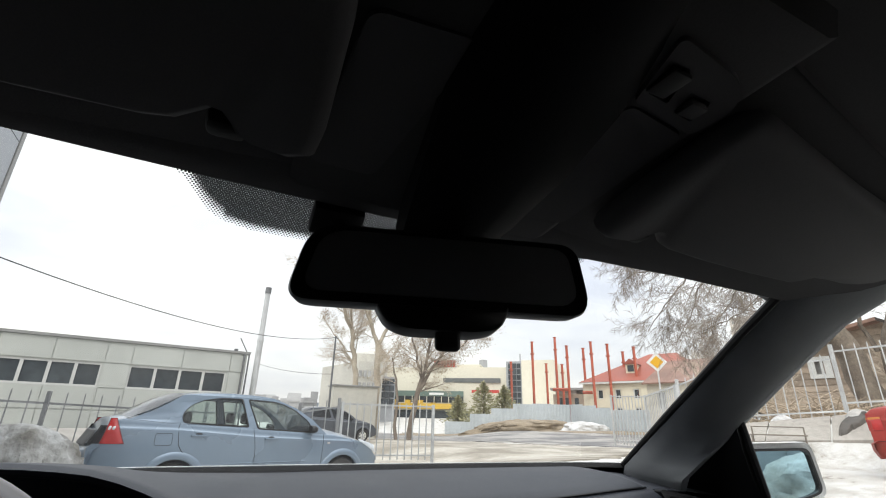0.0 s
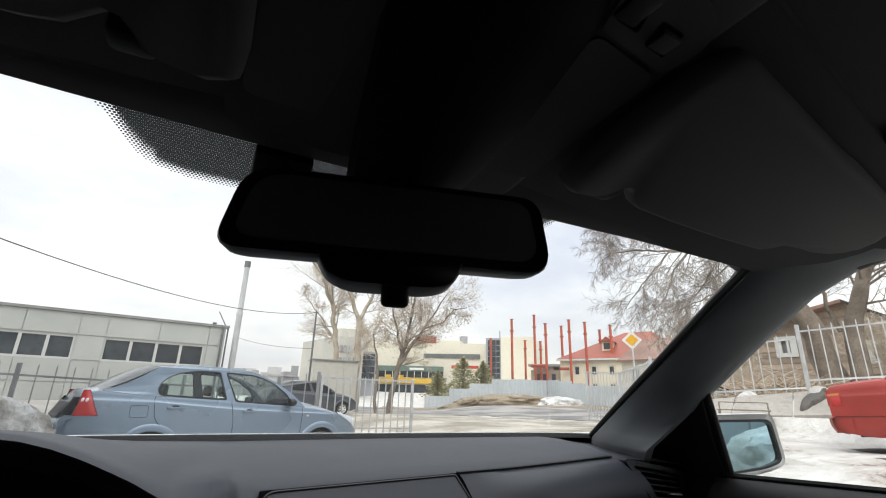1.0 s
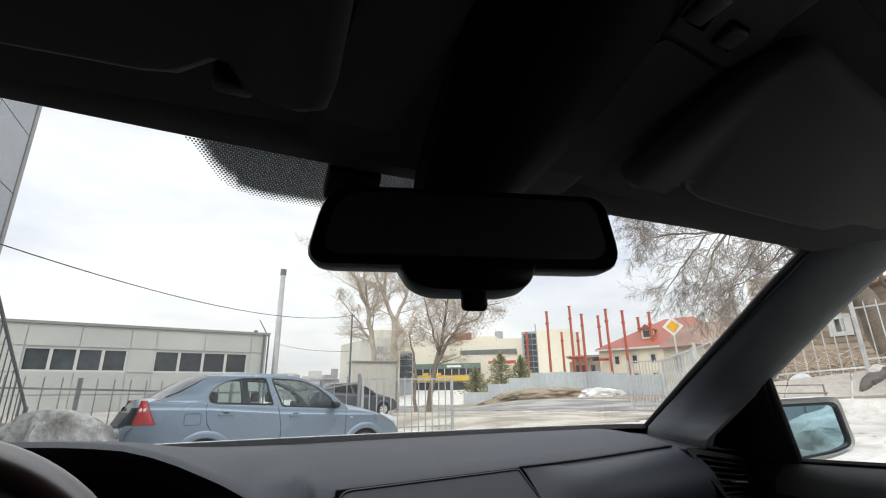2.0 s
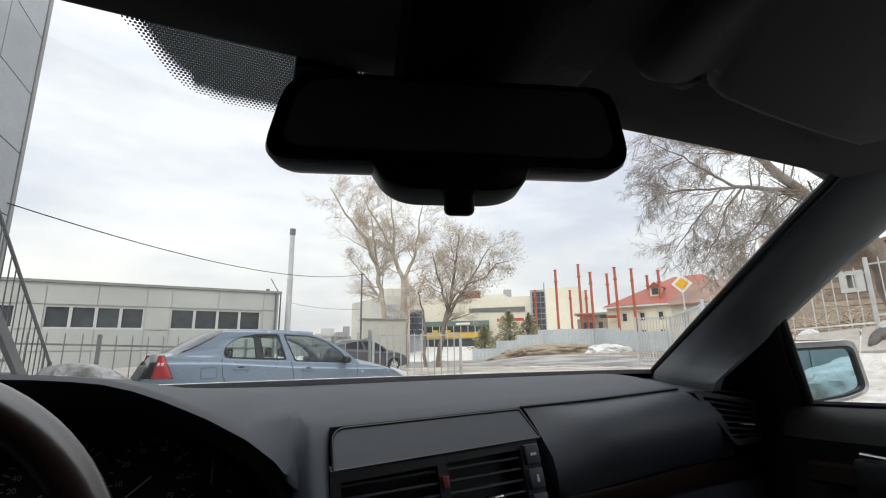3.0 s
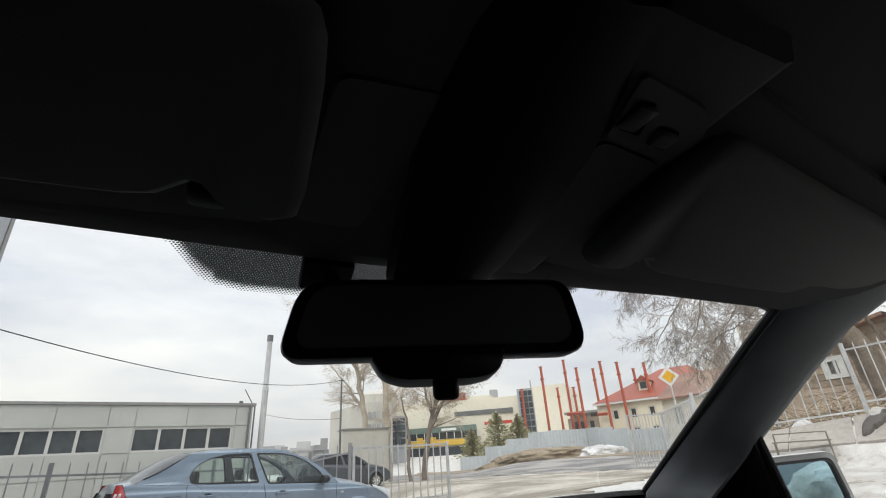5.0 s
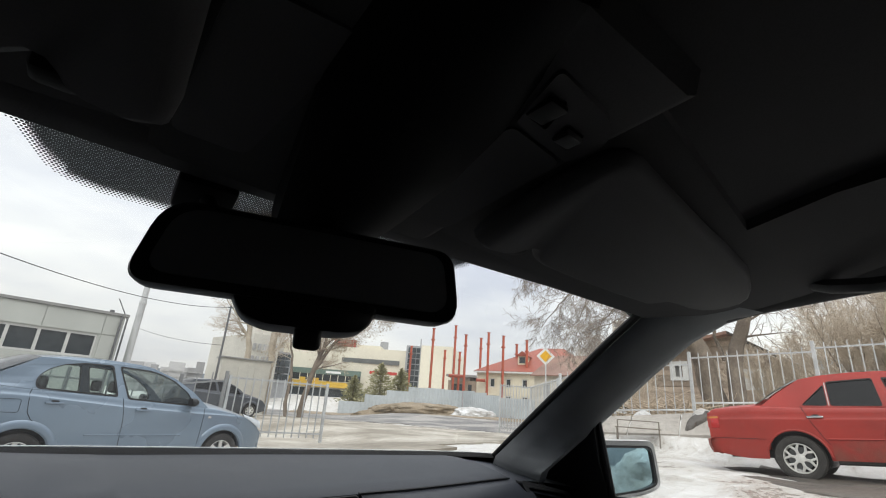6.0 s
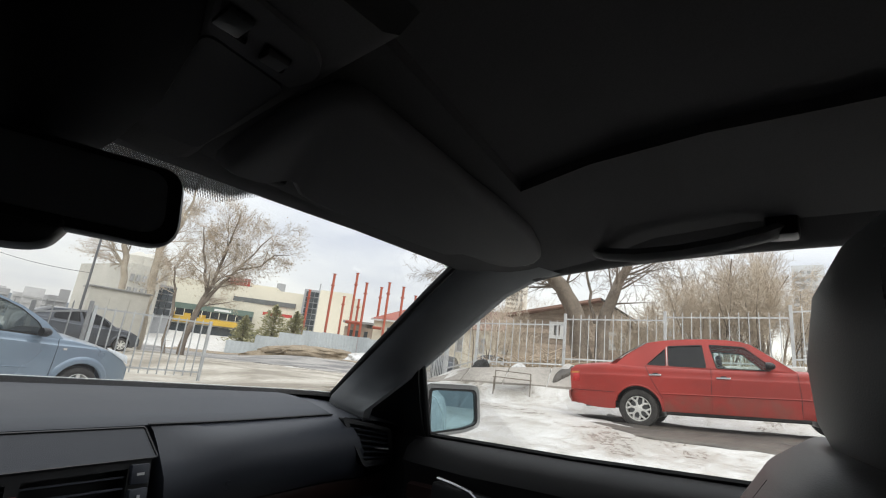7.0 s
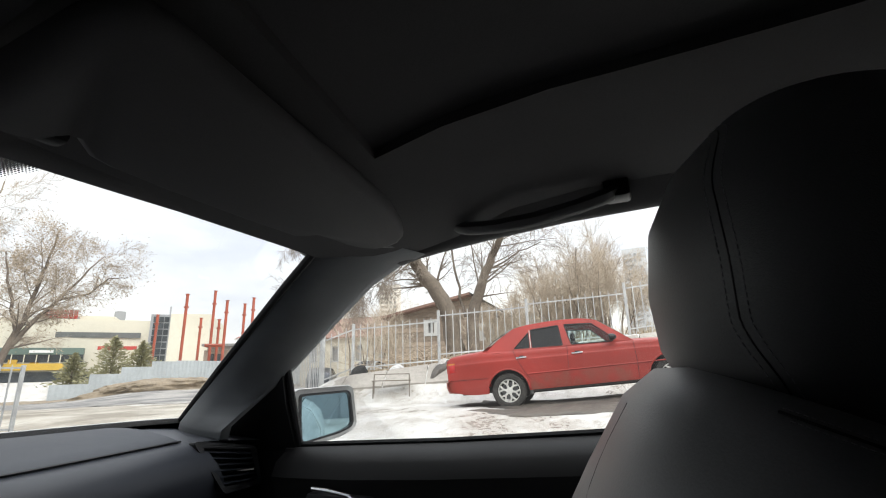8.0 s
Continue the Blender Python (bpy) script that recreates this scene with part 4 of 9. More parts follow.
            add_box(marks, (0, 0, 0), (0.006 if big else 0.004, 0.0011, 0.0008), face @ Matrix.Translation((0, 0, 0.0015)) @ Matrix.Rotation(ang, 4, 'Z') @ Matrix.Translation((r * 0.90, 0, 0)))
        part("tick_marks", marks, M["marking"], dial)
        part("pointer", box_bm((r * 0.35, 0, 0.003), (r * 0.8, 0.0016, 0.001), face @ Matrix.Rotation(radians(220 if words else 90), 4, 'Z')), M["marking"], dial)
        for k, word in enumerate(words):
            ang = radians(first - step * k)
            cu = bpy.data.curves.new("dial_number", 'FONT')
            cu.body, cu.size, cu.align_x, cu.align_y = word, 0.0076, 'CENTER', 'CENTER'
            cu.materials.append(M["marking"])
            t = new("dial_number", cu)
            t.parent = dial
            t.matrix_basis = face @ Matrix.Translation((r * 0.70 * math.cos(ang), r * 0.70 * math.sin(ang), 0.002))
    # centre lid
    top = rounded([(0.002, 0.0), (0.246, 0.0), (0.260, -0.041), (0.0, -0.047)], [0.016, 0.004, 0.004, 0.002], 5)

    def lid_at(a, b):
        x = a
        y0, z0 = seam_y(x) - 0.004, seam_z(x) - 0.004
        return Vector((x, y0 + b * 0.62, z0 + b * 0.80))
    part("centre_lid", plate(top, [], lid_at, (0, 0.012, -0.008)), M["dash_low"], car, "flat lid in the middle of the dashboard", angle=30)
    rim = [lid_at(a, b) + Vector((0, -0.0006, -0.0004)) for a, b in top]
    part("lid_gap", tube_bm(rim + rim[:1], 0.0015, 6), M["black"], car, "dark gap round the dashboard lid")
    part("panel_gap", tube_bm([(float(x), seam_y(x) - 0.002, seam_z(x) - 0.002) for x in np.linspace(0.25, 0.574, 22)], 0.0017, 6), M["black"], car, "dark gap over the airbag panel")
    # vents under the lid
    frame = Matrix.Translation((0.124, 0.289, 0.963)) @ Euler((radians(-14), radians(-2), 0)).to_matrix().to_4x4()
    bm = plate([(-0.130, -0.05), (0.130, -0.05), (0.132, 0.055), (-0.126, 0.050)], [[(-0.118, -0.036), (-0.006, -0.036), (-0.006, 0.040), (-0.116, 0.038)], [(0.006, -0.036), (0.106, -0.036), (0.106, 0.043), (0.006, 0.041)]],
               lambda a, b: frame @ Vector((a, 0, b)), (0, 0.012, 0.003))
    vent = part("centre_vent", bm, M["black"], car, "black centre air vents with slats", angle=30)
    for cx, w in ((-0.061, 0.110), (0.056, 0.098)):
        for k in range(6):
            part("slat", box_bm((cx, 0.012, -0.028 + 0.0125 * k), (w, 0.016, 0.0022), frame @ Matrix.Translation((0, 0, 0)) @ Matrix.Rotation(0, 4, 'X')), M["dash_low"], vent)
        part("vent_lever", box_bm((cx + 0.004, 0.000, -0.003), (0.020, 0.010, 0.004), frame, 0.001), M["chrome"], vent, "small bright vent lever")
        part("vent_back", box_bm((cx, 0.030, 0.002), (w, 0.004, 0.08), frame), M["black"], vent)
    part("hazard_key", box_bm((0.0, -0.003, 0.022), (0.008, 0.008, 0.013), frame, 0.001), M["red_key"], vent)
    for k in range(3):
        key = part("push_key", box_bm((0.118, -0.003, 0.036 - 0.027 * k), (0.020, 0.010, 0.023), frame, 0.002), M["dash_low"], vent, "square black push key")
        part("key_mark", box_bm((0.118, -0.0085, 0.036 - 0.027 * k), (0.008 if k != 1 else 0.003, 0.001, 0.003 if k != 1 else 0.008), frame), M["marking"], key)
    # centre stack below
    part("centre_stack", box_bm((0.118, 0.31, 0.76), (0.27, 0.10, 0.28), Euler((0, 0, 0)).to_matrix().to_4x4(), 0.012), M["black"], car, "black centre console face")
    # airbag panel and glove box side
    rows = []
    for i in range(21):
        row = []
        for k, (dy, dz) in enumerate(((0.01, -0.004), (0, 0), (-0.016, -0.006), (-0.032, -0.018), (-0.042, -0.036), (-0.046, -0.056), (-0.042, -0.080), (-0.034, -0.10), (-0.024, -0.108))):
            x = lerp(0.250 + 0.0035 * k, 0.574 + 0.010 * k, i / 20)
            dy = lerp((0.01, 0, -0.004, -0.013, -0.027, -0.042, -0.046, -0.042, -0.032)[k], dy, smooth01((x - 0.256) / 0.12))
            row.append((x, seam_y(x) - 0.002 + dy, seam_z(x) - 0.004 + dz))
        rows.append(row)
    rows = [[(x - 0.0012, y + 0.004, z - 0.001) for x, y, z in rows[0]]] + rows
    rows = [[(x - 0.0008, y + 0.05, z - 0.001) for x, y, z in rows[0]]] + rows
    part("airbag_panel", loft_bm(rows, False, False), M["dash_low"], car, "rounded black airbag panel", angle=50)
    for k, word in enumerate(("SRS",)):
        cu = bpy.data.curves.new("airbag_mark", 'FONT')
        cu.body, cu.size, cu.extrude, cu.align_x = word, 0.020, 0.0004, 'CENTER'
        cu.materials.append(M["dash"])
        t = new("airbag_mark", cu)
        t.parent = car
        t.matrix_basis = Matrix.Translation((0.345, seam_y(0.345) - 0.0425, 0.972)) @ Euler((radians(102), 0, 0)).to_matrix().to_4x4()
    # wood strip and lower dash
    rows = []
    for i in range(13):
        x = lerp(0.256, 0.70, i / 12)
        y0, z0 = seam_y(x) - 0.022, seam_z(x) - 0.112
        rows.append([(x, y0 + 0.02, z0 + 0.004), (x, y0 - 0.008, z0), (x, y0 - 0.012, z0 - 0.014), (x, y0 - 0.006, z0 - 0.032), (x, y0 + 0.02, z0 - 0.036)])
    part("dash_wood", loft_bm(rows, False, False), M["wood"], car, "dark burl wood strip across the dashboard")
    rows = []
    for i in range(13):
        x = lerp(0.256, 0.72, i / 12)
        y0, z0 = seam_y(x) - 0.03, seam_z(x) - 0.148
        rows.append([(x, y0 + 0.03, z0 + 0.006), (x, y0, z0), (x, y0 - 0.01, z0 - 0.06), (x, y0 + 0.02, z0 - 0.2), (x, y0 + 0.1, z0 - 0.26)])
    part("glove_box", loft_bm(rows, False, False), M["dash_low"], car, "black glove box lid")
    # dark corner piece at the pillar's foot
    rows = []
    for i in range(9):
        t = i / 8
        a, b = Vector((0.574, 0.356, 1.058)).lerp(Vector((0.630, 0.560, 1.074)), t), Vector((0.70, 0.30, 1.050)).lerp(Vector((0.76, 0.58, 1.062)), t)
        rows.append([a + Vector((0, 0, -0.03)), a, a.lerp(b, 0.1) + Vector((0, 0, 0.002)), a.lerp(b, 0.5) + Vector((0, 0, 0.003)), b])
    part("dash_corner", loft_bm(rows, False, False), M["dash_low"], car, "black end cap of the dashboard", angle=50)
    # side vent: a slanting frame with slats between four corners
    tl, tr_, br, bl = Vector((0.585, 0.330, 1.058)), Vector((0.680, 0.302, 1.041)), Vector((0.722, 0.322, 0.977)), Vector((0.618, 0.296, 0.984))
    nrm = (tr_ - bl).cross(tl - br).normalized()
    if nrm.y > 0:
        nrm = -nrm

    def vent_at(u, v, out=0.0):
        return tl.lerp(tr_, u).lerp(bl.lerp(br, u), v) + nrm * out
    bm = plate(rounded([(-0.04, -0.05), (1.04, -0.05), (1.04, 1.06), (-0.04, 1.06)], 0.12), [rounded([(0.05, 0.08), (0.93, 0.08), (0.93, 0.93), (0.05, 0.93)], 0.08)], lambda a, b: vent_at(a, b, 0.0), tuple(nrm * -0.014))
    sv = part("side_vent", bm, M["black"], car, "black side air vent with slats", angle=30)
    part("vent_back", loft_bm([[vent_at(u, v, -0.020) for u in (0, 1)] for v in (0, 1)], False, False), M["black"], sv)
    for k in range(6):
        v = 0.16 + 0.138 * k
        part("slat", loft_bm([[vent_at(u, v - 0.016, -0.001), vent_at(u, v + 0.022, -0.002), vent_at(u, v + 0.05, -0.014), vent_at(u, v + 0.012, -0.014)] for u in (0.05, 0.93)]), M["dash_low"], sv, smooth=False)
    part("vent_lever", loft_bm([[vent_at(u, 0.60, 0.003), vent_at(u, 0.635, 0.003), vent_at(u, 0.635, -0.006), vent_at(u, 0.60, -0.006)] for u in (0.55, 0.86)]), M["alloy"], sv, smooth=False)
    part("kick_panel", plate([(0.235, 0.55), (0.50, 0.55), (0.50, 1.06), (0.30, 1.06), (0.24, 1.036)], [], lambda y, z: Vector((0.725, y, z)), (0.012, 0, 0)), M["black"], car, "black side panel beside the dashboard")
    part("vent_surround", box_bm((0.64, 0.445, 0.975), (0.22, 0.12, 0.14), None, 0.01), M["black"], car, "black dash end behind the vent")
    # wiper and seal line at the foot of the glass
    rows = []
    for i in range(25):
        x = lerp(-0.78, 0.78, i / 24)
        y = dash_back(x) - 0.004 - 0.03 * smooth01((abs(x) - 0.62) / 0.1)
        rows.append([(x, y - 0.030, 1.078), (x, y - 0.012, 1.0855), (x, y + 0.03, 1.080), (x, y + 0.03, 1.05)])
    part("glass_foot_seal", loft_bm(rows, False, False), M["foot_black"], car, "black strip along the foot of the windscreen")
    part("glass_foot_edge", tube_bm([(r[1][0], r[1][1] + 0.010, r[1][2] + 0.0002) for r in rows], 0.0009, 6), M["silver"], car, "thin bright edge at the foot of the windscreen")


def build_wheel():
    m = Matrix.Translation((-0.346, 0.149, 0.953)) @ Euler((radians(68), 0, 0)).to_matrix().to_4x4()
    hold = new("steering_wheel")
    hold.parent = car
    hold.matrix_basis = m
    hold["label"] = "black leather steering wheel with a dark wood upper rim"
    R, r = 0.178, 0.0155
    for a0, a1, mat, nm in ((20, 160, "wood", "wood_rim"), (160, 380, "leather", "leather_rim")):
        pts = [(R * math.cos(radians(lerp(a0, a1, k / 36))), R * math.sin(radians(lerp(a0, a1, k / 36))), 0) for k in range(37)]
        part(nm, tube_bm(pts, r, 12), M[mat], hold)
    hub = loft_bm([[(q * 0.085 * math.cos(2 * math.pi * k / 20), q * 0.07 * math.sin(2 * math.pi * k / 20), z) for k in range(20)] for q, z in ((1, -0.03), (1, -0.01), (0.85, 0.0), (0.4, 0.004))])
    part("hub", hub, M["black"], hold, "black padded hub")
    for a in (0, 180, 270):
        d = Vector((math.cos(radians(a)), math.sin(radians(a)), 0))
        bm = bmesh.new()
        add_box(bm, (0.13, 0, -0.008), (0.11, 0.035, 0.014), Matrix.Rotation(radians(a), 4, 'Z'), 0.004)
        part("spoke", bm, M["black"], hold)
    part("column", tube_bm([(-0.341, 0.165, 0.936), (-0.341, 0.36, 0.84)], 0.045, 16), M["black"], car)


def stitched(parent, lines, k=1.0):
    """Short threads along seams."""
    bm = bmesh.new()
    for line in lines:
        gone, nxt = 0.0, 0.002
        for p, q in zip(line, line[1:]):
            step = (q - p).length
            while nxt < gone + step:
                a = p.lerp(q, (nxt - gone) / step)
                add_tube(bm, [a, a + (q - p).normalized() * 0.0022 * k], 0.00026 * k, 5)
                nxt += 0.0036 * k
            gone += step
    part("stitching", bm, M["thread"], parent, "pale grey thread stitches")


def build_seat(cx, label):
    hold = new("front_seat")
    hold.parent = car
    hold["label"] = label

    def pad_ring(z, x_half, y_front, y_back, n=24, power=3.2):
        out = []
        yc, yh = (y_front + y_back) / 2, abs(y_front - y_back) / 2
        for k in range(n):
            a = 2 * math.pi * k / n
            ca, sa = math.cos(a), math.sin(a)
            out.append((cx + x_half * math.copysign(abs(ca) ** (2 / power), ca), yc + yh * math.copysign(abs(sa) ** (2 / power), sa), z))
        return out
    rings = []
    head = ((1.112, 0.060, -0.414, -0.46), (1.118, 0.090, -0.394, -0.485), (1.135, 0.114, -0.377, -0.51), (1.165, 0.130, -0.364, -0.535), (1.20, 0.136, -0.361, -0.55), (1.240, 0.132, -0.366, -0.552), (1.268, 0.121, -0.380, -0.548), (1.290, 0.102, -0.402, -0.540), (1.304, 0.076, -0.426, -0.530), (1.310, 0.040, -0.450, -0.51))
    def narrow(y):
        """The sides draw in towards the rear."""
        return 1 - 0.34 * smooth01((-0.400 - y) / 0.16)
    for z, xh, f, b in head:
        rings.append([(cx + (p[0] - cx) * narrow(p[1]), p[1], p[2]) for p in pad_ring(z, xh, f, b, 112, 2.35)])
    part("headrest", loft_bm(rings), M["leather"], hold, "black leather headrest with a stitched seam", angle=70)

    def head_at(z, y, dx, out=0.0):
        """A spot on the headrest's side at a height and a depth."""
        xh, f, b = (float(np.interp(z, [h[0] for h in head], [h[i] for h in head])) for i in (1, 2, 3))
        q = min(1.0, abs(y - (f + b) / 2) / ((f - b) / 2)) ** 2.35
        return Vector((cx + dx * (xh * (1 - q) ** (1 / 2.35) * narrow(y) + out), y, z))
    for dx in (-1, 1):
        line = [(float(z), -0.396 - 0.016 * smooth01((1.175 - z) / 0.045) - 0.012 * smooth01((z - 1.235) / 0.05)) for z in np.linspace(1.130, 1.298, 44)]
        part("seam", tube_bm([head_at(z, y, dx, -0.0001) for z, y in line], 0.0005, 6), M["black"], hold)
        stitched(hold, [[head_at(z, y + off, dx, 0.0003) for z, y in line] for off in (-0.0034, 0.0034)])
    for dx in (-0.06, 0.06):
        part("post", tube_bm([(cx + dx, -0.425, 1.10), (cx + dx, -0.42, 1.15)], 0.006, 8), M["chrome"], hold)
    rings = []
    back = ((1.156, 0.12, -0.385, -0.475), (1.153, 0.170, -0.358, -0.49), (1.138, 0.198, -0.338, -0.50), (1.100, 0.215, -0.314, -0.502), (1.04, 0.230, -0.280, -0.50), (0.95, 0.245, -0.245, -0.485), (0.80, 0.260, -0.205, -0.455), (0.62, 0.250, -0.180, -0.41), (0.52, 0.240, -0.16, -0.38))

    def slope(p):
        """The shoulder of the backrest falls away to the rear."""
        return Vector((p[0], p[1], p[2] - 0.42 * max(0.0, -0.372 - p[1]) * smooth01((p[2] - 1.02) / 0.12)))
    for z, xh, f, b in back:
        rings.append([slope(p) for p in pad_ring(z, xh, f, b, 112, 2.4)])
    part("backrest", loft_bm(rings), M["lit_leather"], hold, "black leather backrest with a stitched seam, toned paler for windscreen light", angle=70)

    def back_at(z, dx, x_off, out=0.0):
        xh, f, b = (float(np.interp(-z, [-h[0] for h in back], [h[i] for h in back])) for i in (1, 2, 3))
        q = min(1.0, x_off / xh) ** 2.4
        return slope((cx + dx * x_off, (f + b) / 2 + (f - b) / 2 * (1 - q) ** (1 / 2.4) + out, z))
    for dx in (-1, 1):
        part("seam", tube_bm([back_at(float(z), dx, lerp(0.10, 0.195, smooth01((1.125 - z) / 0.09)), -0.0003) for z in np.linspace(0.80, 1.137, 40)], 0.00042, 6), M["black"], hold)
        # seam round the upper shoulder
        def on_top(y, u, out=0.0):
            """A spot on the rounded upper edge; u runs from the top ring (0) to the side ring (1)."""
            (z0, w0, f0, b0), (z1, w1, f1, b1) = back[1], back[2]
            z, xh, f, b = lerp(z0, z1, u), lerp(w0, w1, u), lerp(f0, f1, u), lerp(b0, b1, u)
            q = min(1.0, abs(y - (f + b) / 2) / ((f - b) / 2)) ** 2.4
            return slope((cx + dx * (xh * (1 - q) ** (1 / 2.4) + out * 0.6), y, z)) + Vector((0, 0, out))
        ys = [float(y) for y in np.linspace(-0.392, -0.478, 60)]
        part("shoulder_seam", tube_bm([on_top(y, 0.41, 0.0002) for y in ys], 0.0006, 6), M["black"], hold)
        stitched(hold, [[on_top(y, u, 0.0003) for y in ys] for u in (0.30, 0.52)], 0.55)
    part("cushion", box_bm((cx, 0.03, 0.46), (0.50, 0.52, 0.17), None, 0.05, 4), M["leather"], hold, "black leather seat cushion")
    part("base", box_bm((cx, 0.0, 0.33), (0.44, 0.46, 0.12), None, 0.01), M["black"], hold)


def build_rest():
    part("floor_pan", box_bm((0, -0.55, 0.26), (1.45, 2.6, 0.04)), M["black"], car, "black carpeted floor")
    part("firewall", box_bm((0, 0.62, 0.66), (1.46, 0.05, 0.80)), M["black"], car)
    # unseen wall, added to keep daylight out of the rear cabin
    part("rear_blind", box_bm((0, -1.78, 0.82), (1.40, 0.05, 1.10)), M["headliner"], car, "unseen dark wall added to close the rear of the cabin")
    part("rear_seat", box_bm((0, -1.35, 0.72), (1.26, 0.24, 0.72), None, 0.06, 3), M["leather"], car, "black rear seat back")


def build_shell():
    """Outer body of the car: flanks with wheel arches, bonnet, boot, ends, wheels and lamps."""
    front, rear, axles, R, wr = 1.98, -2.72, (1.36, -1.46), 0.345, 0.315
    base_z = 0.075

    def half_w(y):
        d = min(front - y, y - rear)
        return 0.872 * (1 - 0.13 * max(0.0, 1 - d / 0.7) ** 2.2)

    def low(y):
        z = 0.25 + 0.08 * max(0.0, 1 - min(front - y, y - rear) / 0.5)
        for ya in axles:
            if abs(y - ya) < R:
                z = max(z, base_z + wr + math.sqrt(R * R - (y - ya) ** 2))
        return z

    def shoulder(y):
        return float(np.interp(y, [rear, -2.55, -1.9, -0.9, 0.62, 1.5, 1.9, front], [0.93, 1.01, 1.04, 1.035, 1.005, 0.89, 0.80, 0.72]))
    ys = sorted([rear, rear + 0.03, rear + 0.1] + [rear + 0.2 + 0.11 * i for i in range(40)] + [front - 0.1, front - 0.03, front] + [ya + q * R for ya in axles for q in (-1.001, -0.999, -0.96, -0.88, 0.88, 0.96, 0.999, 1.001)])
    for s in (1, -1):
        rings = []
        for y in ys:
            lo, sh = low(y), shoulder(y)
            w = half_w(y)
            rings.append([(s * w * k, y, lerp(lo, sh, f)) for f, k in ((0, 0.975), (0.12, 0.99), (0.4, 1.0), (0.65, 0.995), (0.85, 0.97), (0.96, 0.92), (1.0, 0.86))])
        part("flank", loft_bm(rings, False, False), M["silver"], car, "silver painted car flank", angle=35)
        for ya in axles:
            hold = new("wheel")
            hold.parent = car
            hold.matrix_basis = Matrix.Translation((s * 0.765, ya, base_z + wr)) @ Matrix.Rotation(radians(90) * s, 4, 'Z')
            n = 32
            prof = ((0.62, 0.085), (0.80, 0.098), (0.95, 0.092), (1.0, 0.065), (1.0, -0.065), (0.95, -0.092), (0.80, -0.098), (0.62, -0.07))
            part("tyre", loft_bm([[(q * wr * math.cos(2 * math.pi * k / n), w, q * wr * math.sin(2 * math.pi * k / n)) for k in range(n)] for q, w in prof], True, False), M["tyre"], hold, angle=50)
            rim = loft_bm([[(q * wr * math.cos(2 * math.pi * k / n), w, q * wr * math.sin(2 * math.pi * k / n)) for k in range(n)] for q, w in ((0.63, -0.085), (0.58, -0.06), (0.3, -0.05), (0.18, -0.075), (0.02, -0.078))], True, True)
            part("rim", rim, M["alloy"], hold, angle=40)
        part("tail_lamp", box_bm((s * 0.62, rear + 0.02, 0.80), (0.36, 0.10, 0.16), None, 0.02), M["tail_red"], car)
        part("head_lamp", box_bm((s * 0.58, front - 0.04, 0.66), (0.36, 0.10, 0.15), None, 0.02), M["headlamp"], car)
        # rear quarter with its pillar
        q = plate([(-1.0, 1.035), (-2.05, 1.045), (-1.72, 1.385), (-1.0, 1.40)], [], lambda y, z: Vector((s * (0.745 - 0.40 * (z - 1.035)), y, z)), (-s * 0.02, 0, 0))
        part("rear_quarter", q, M["silver"], car, "silver rear quarter panel")

    def deck(name, y0, y1, label, edge):
        rows = []
        for k in range(9):
            y = lerp(y0, y1, k / 8)
            sh, w = shoulder(y), half_w(y) * 0.86
            rows.append([(w * q, y, sh + edge * (1 - q * q)) for q in (-1, -0.9, -0.6, -0.3, 0, 0.3, 0.6, 0.9, 1)])
        part(name, loft_bm(rows, False, False), M["silver"], car, label, angle=40)
    deck("bonnet", 0.72, front, "silver bonnet", 0.035)
    deck("boot_lid", -1.98, rear, "silver boot lid", 0.02)
    for ye, nm in ((front, "front_bumper"), (rear, "rear_bumper")):
        out = 1 if ye > 0 else -1
        rows = []
        for q in np.linspace(-1, 1, 13):
            bulge = out * (0.09 * (1 - q * q))
            w = half_w(ye) * 0.99
            rows.append([(w * q, ye + bulge * f, z) for z, f in ((0.33, 0.4), (0.40, 1.0), (0.55, 1.1), (0.62, 0.8), (shoulder(ye) + 0.01, 0.0))])
        part(nm, loft_bm(rows, False, False), M["silver"], car, angle=40)
    glass = loft_bm([[(q * lerp(0.55, 0.62, t), lerp(-1.72, -2.05, t) - 0.05 * (1 - q * q), lerp(1.385, 1.05, t)) for q in (-1, -0.6, -0.2, 0.2, 0.6, 1)] for t in (0, 0.5, 1)], False, False)
    part("rear_window", glass, M["tint_glass"], car, "dark rear window")
    part("underbody", box_bm((0, -0.35, 0.24), (1.36, 4.4, 0.05)), M["black"], car)


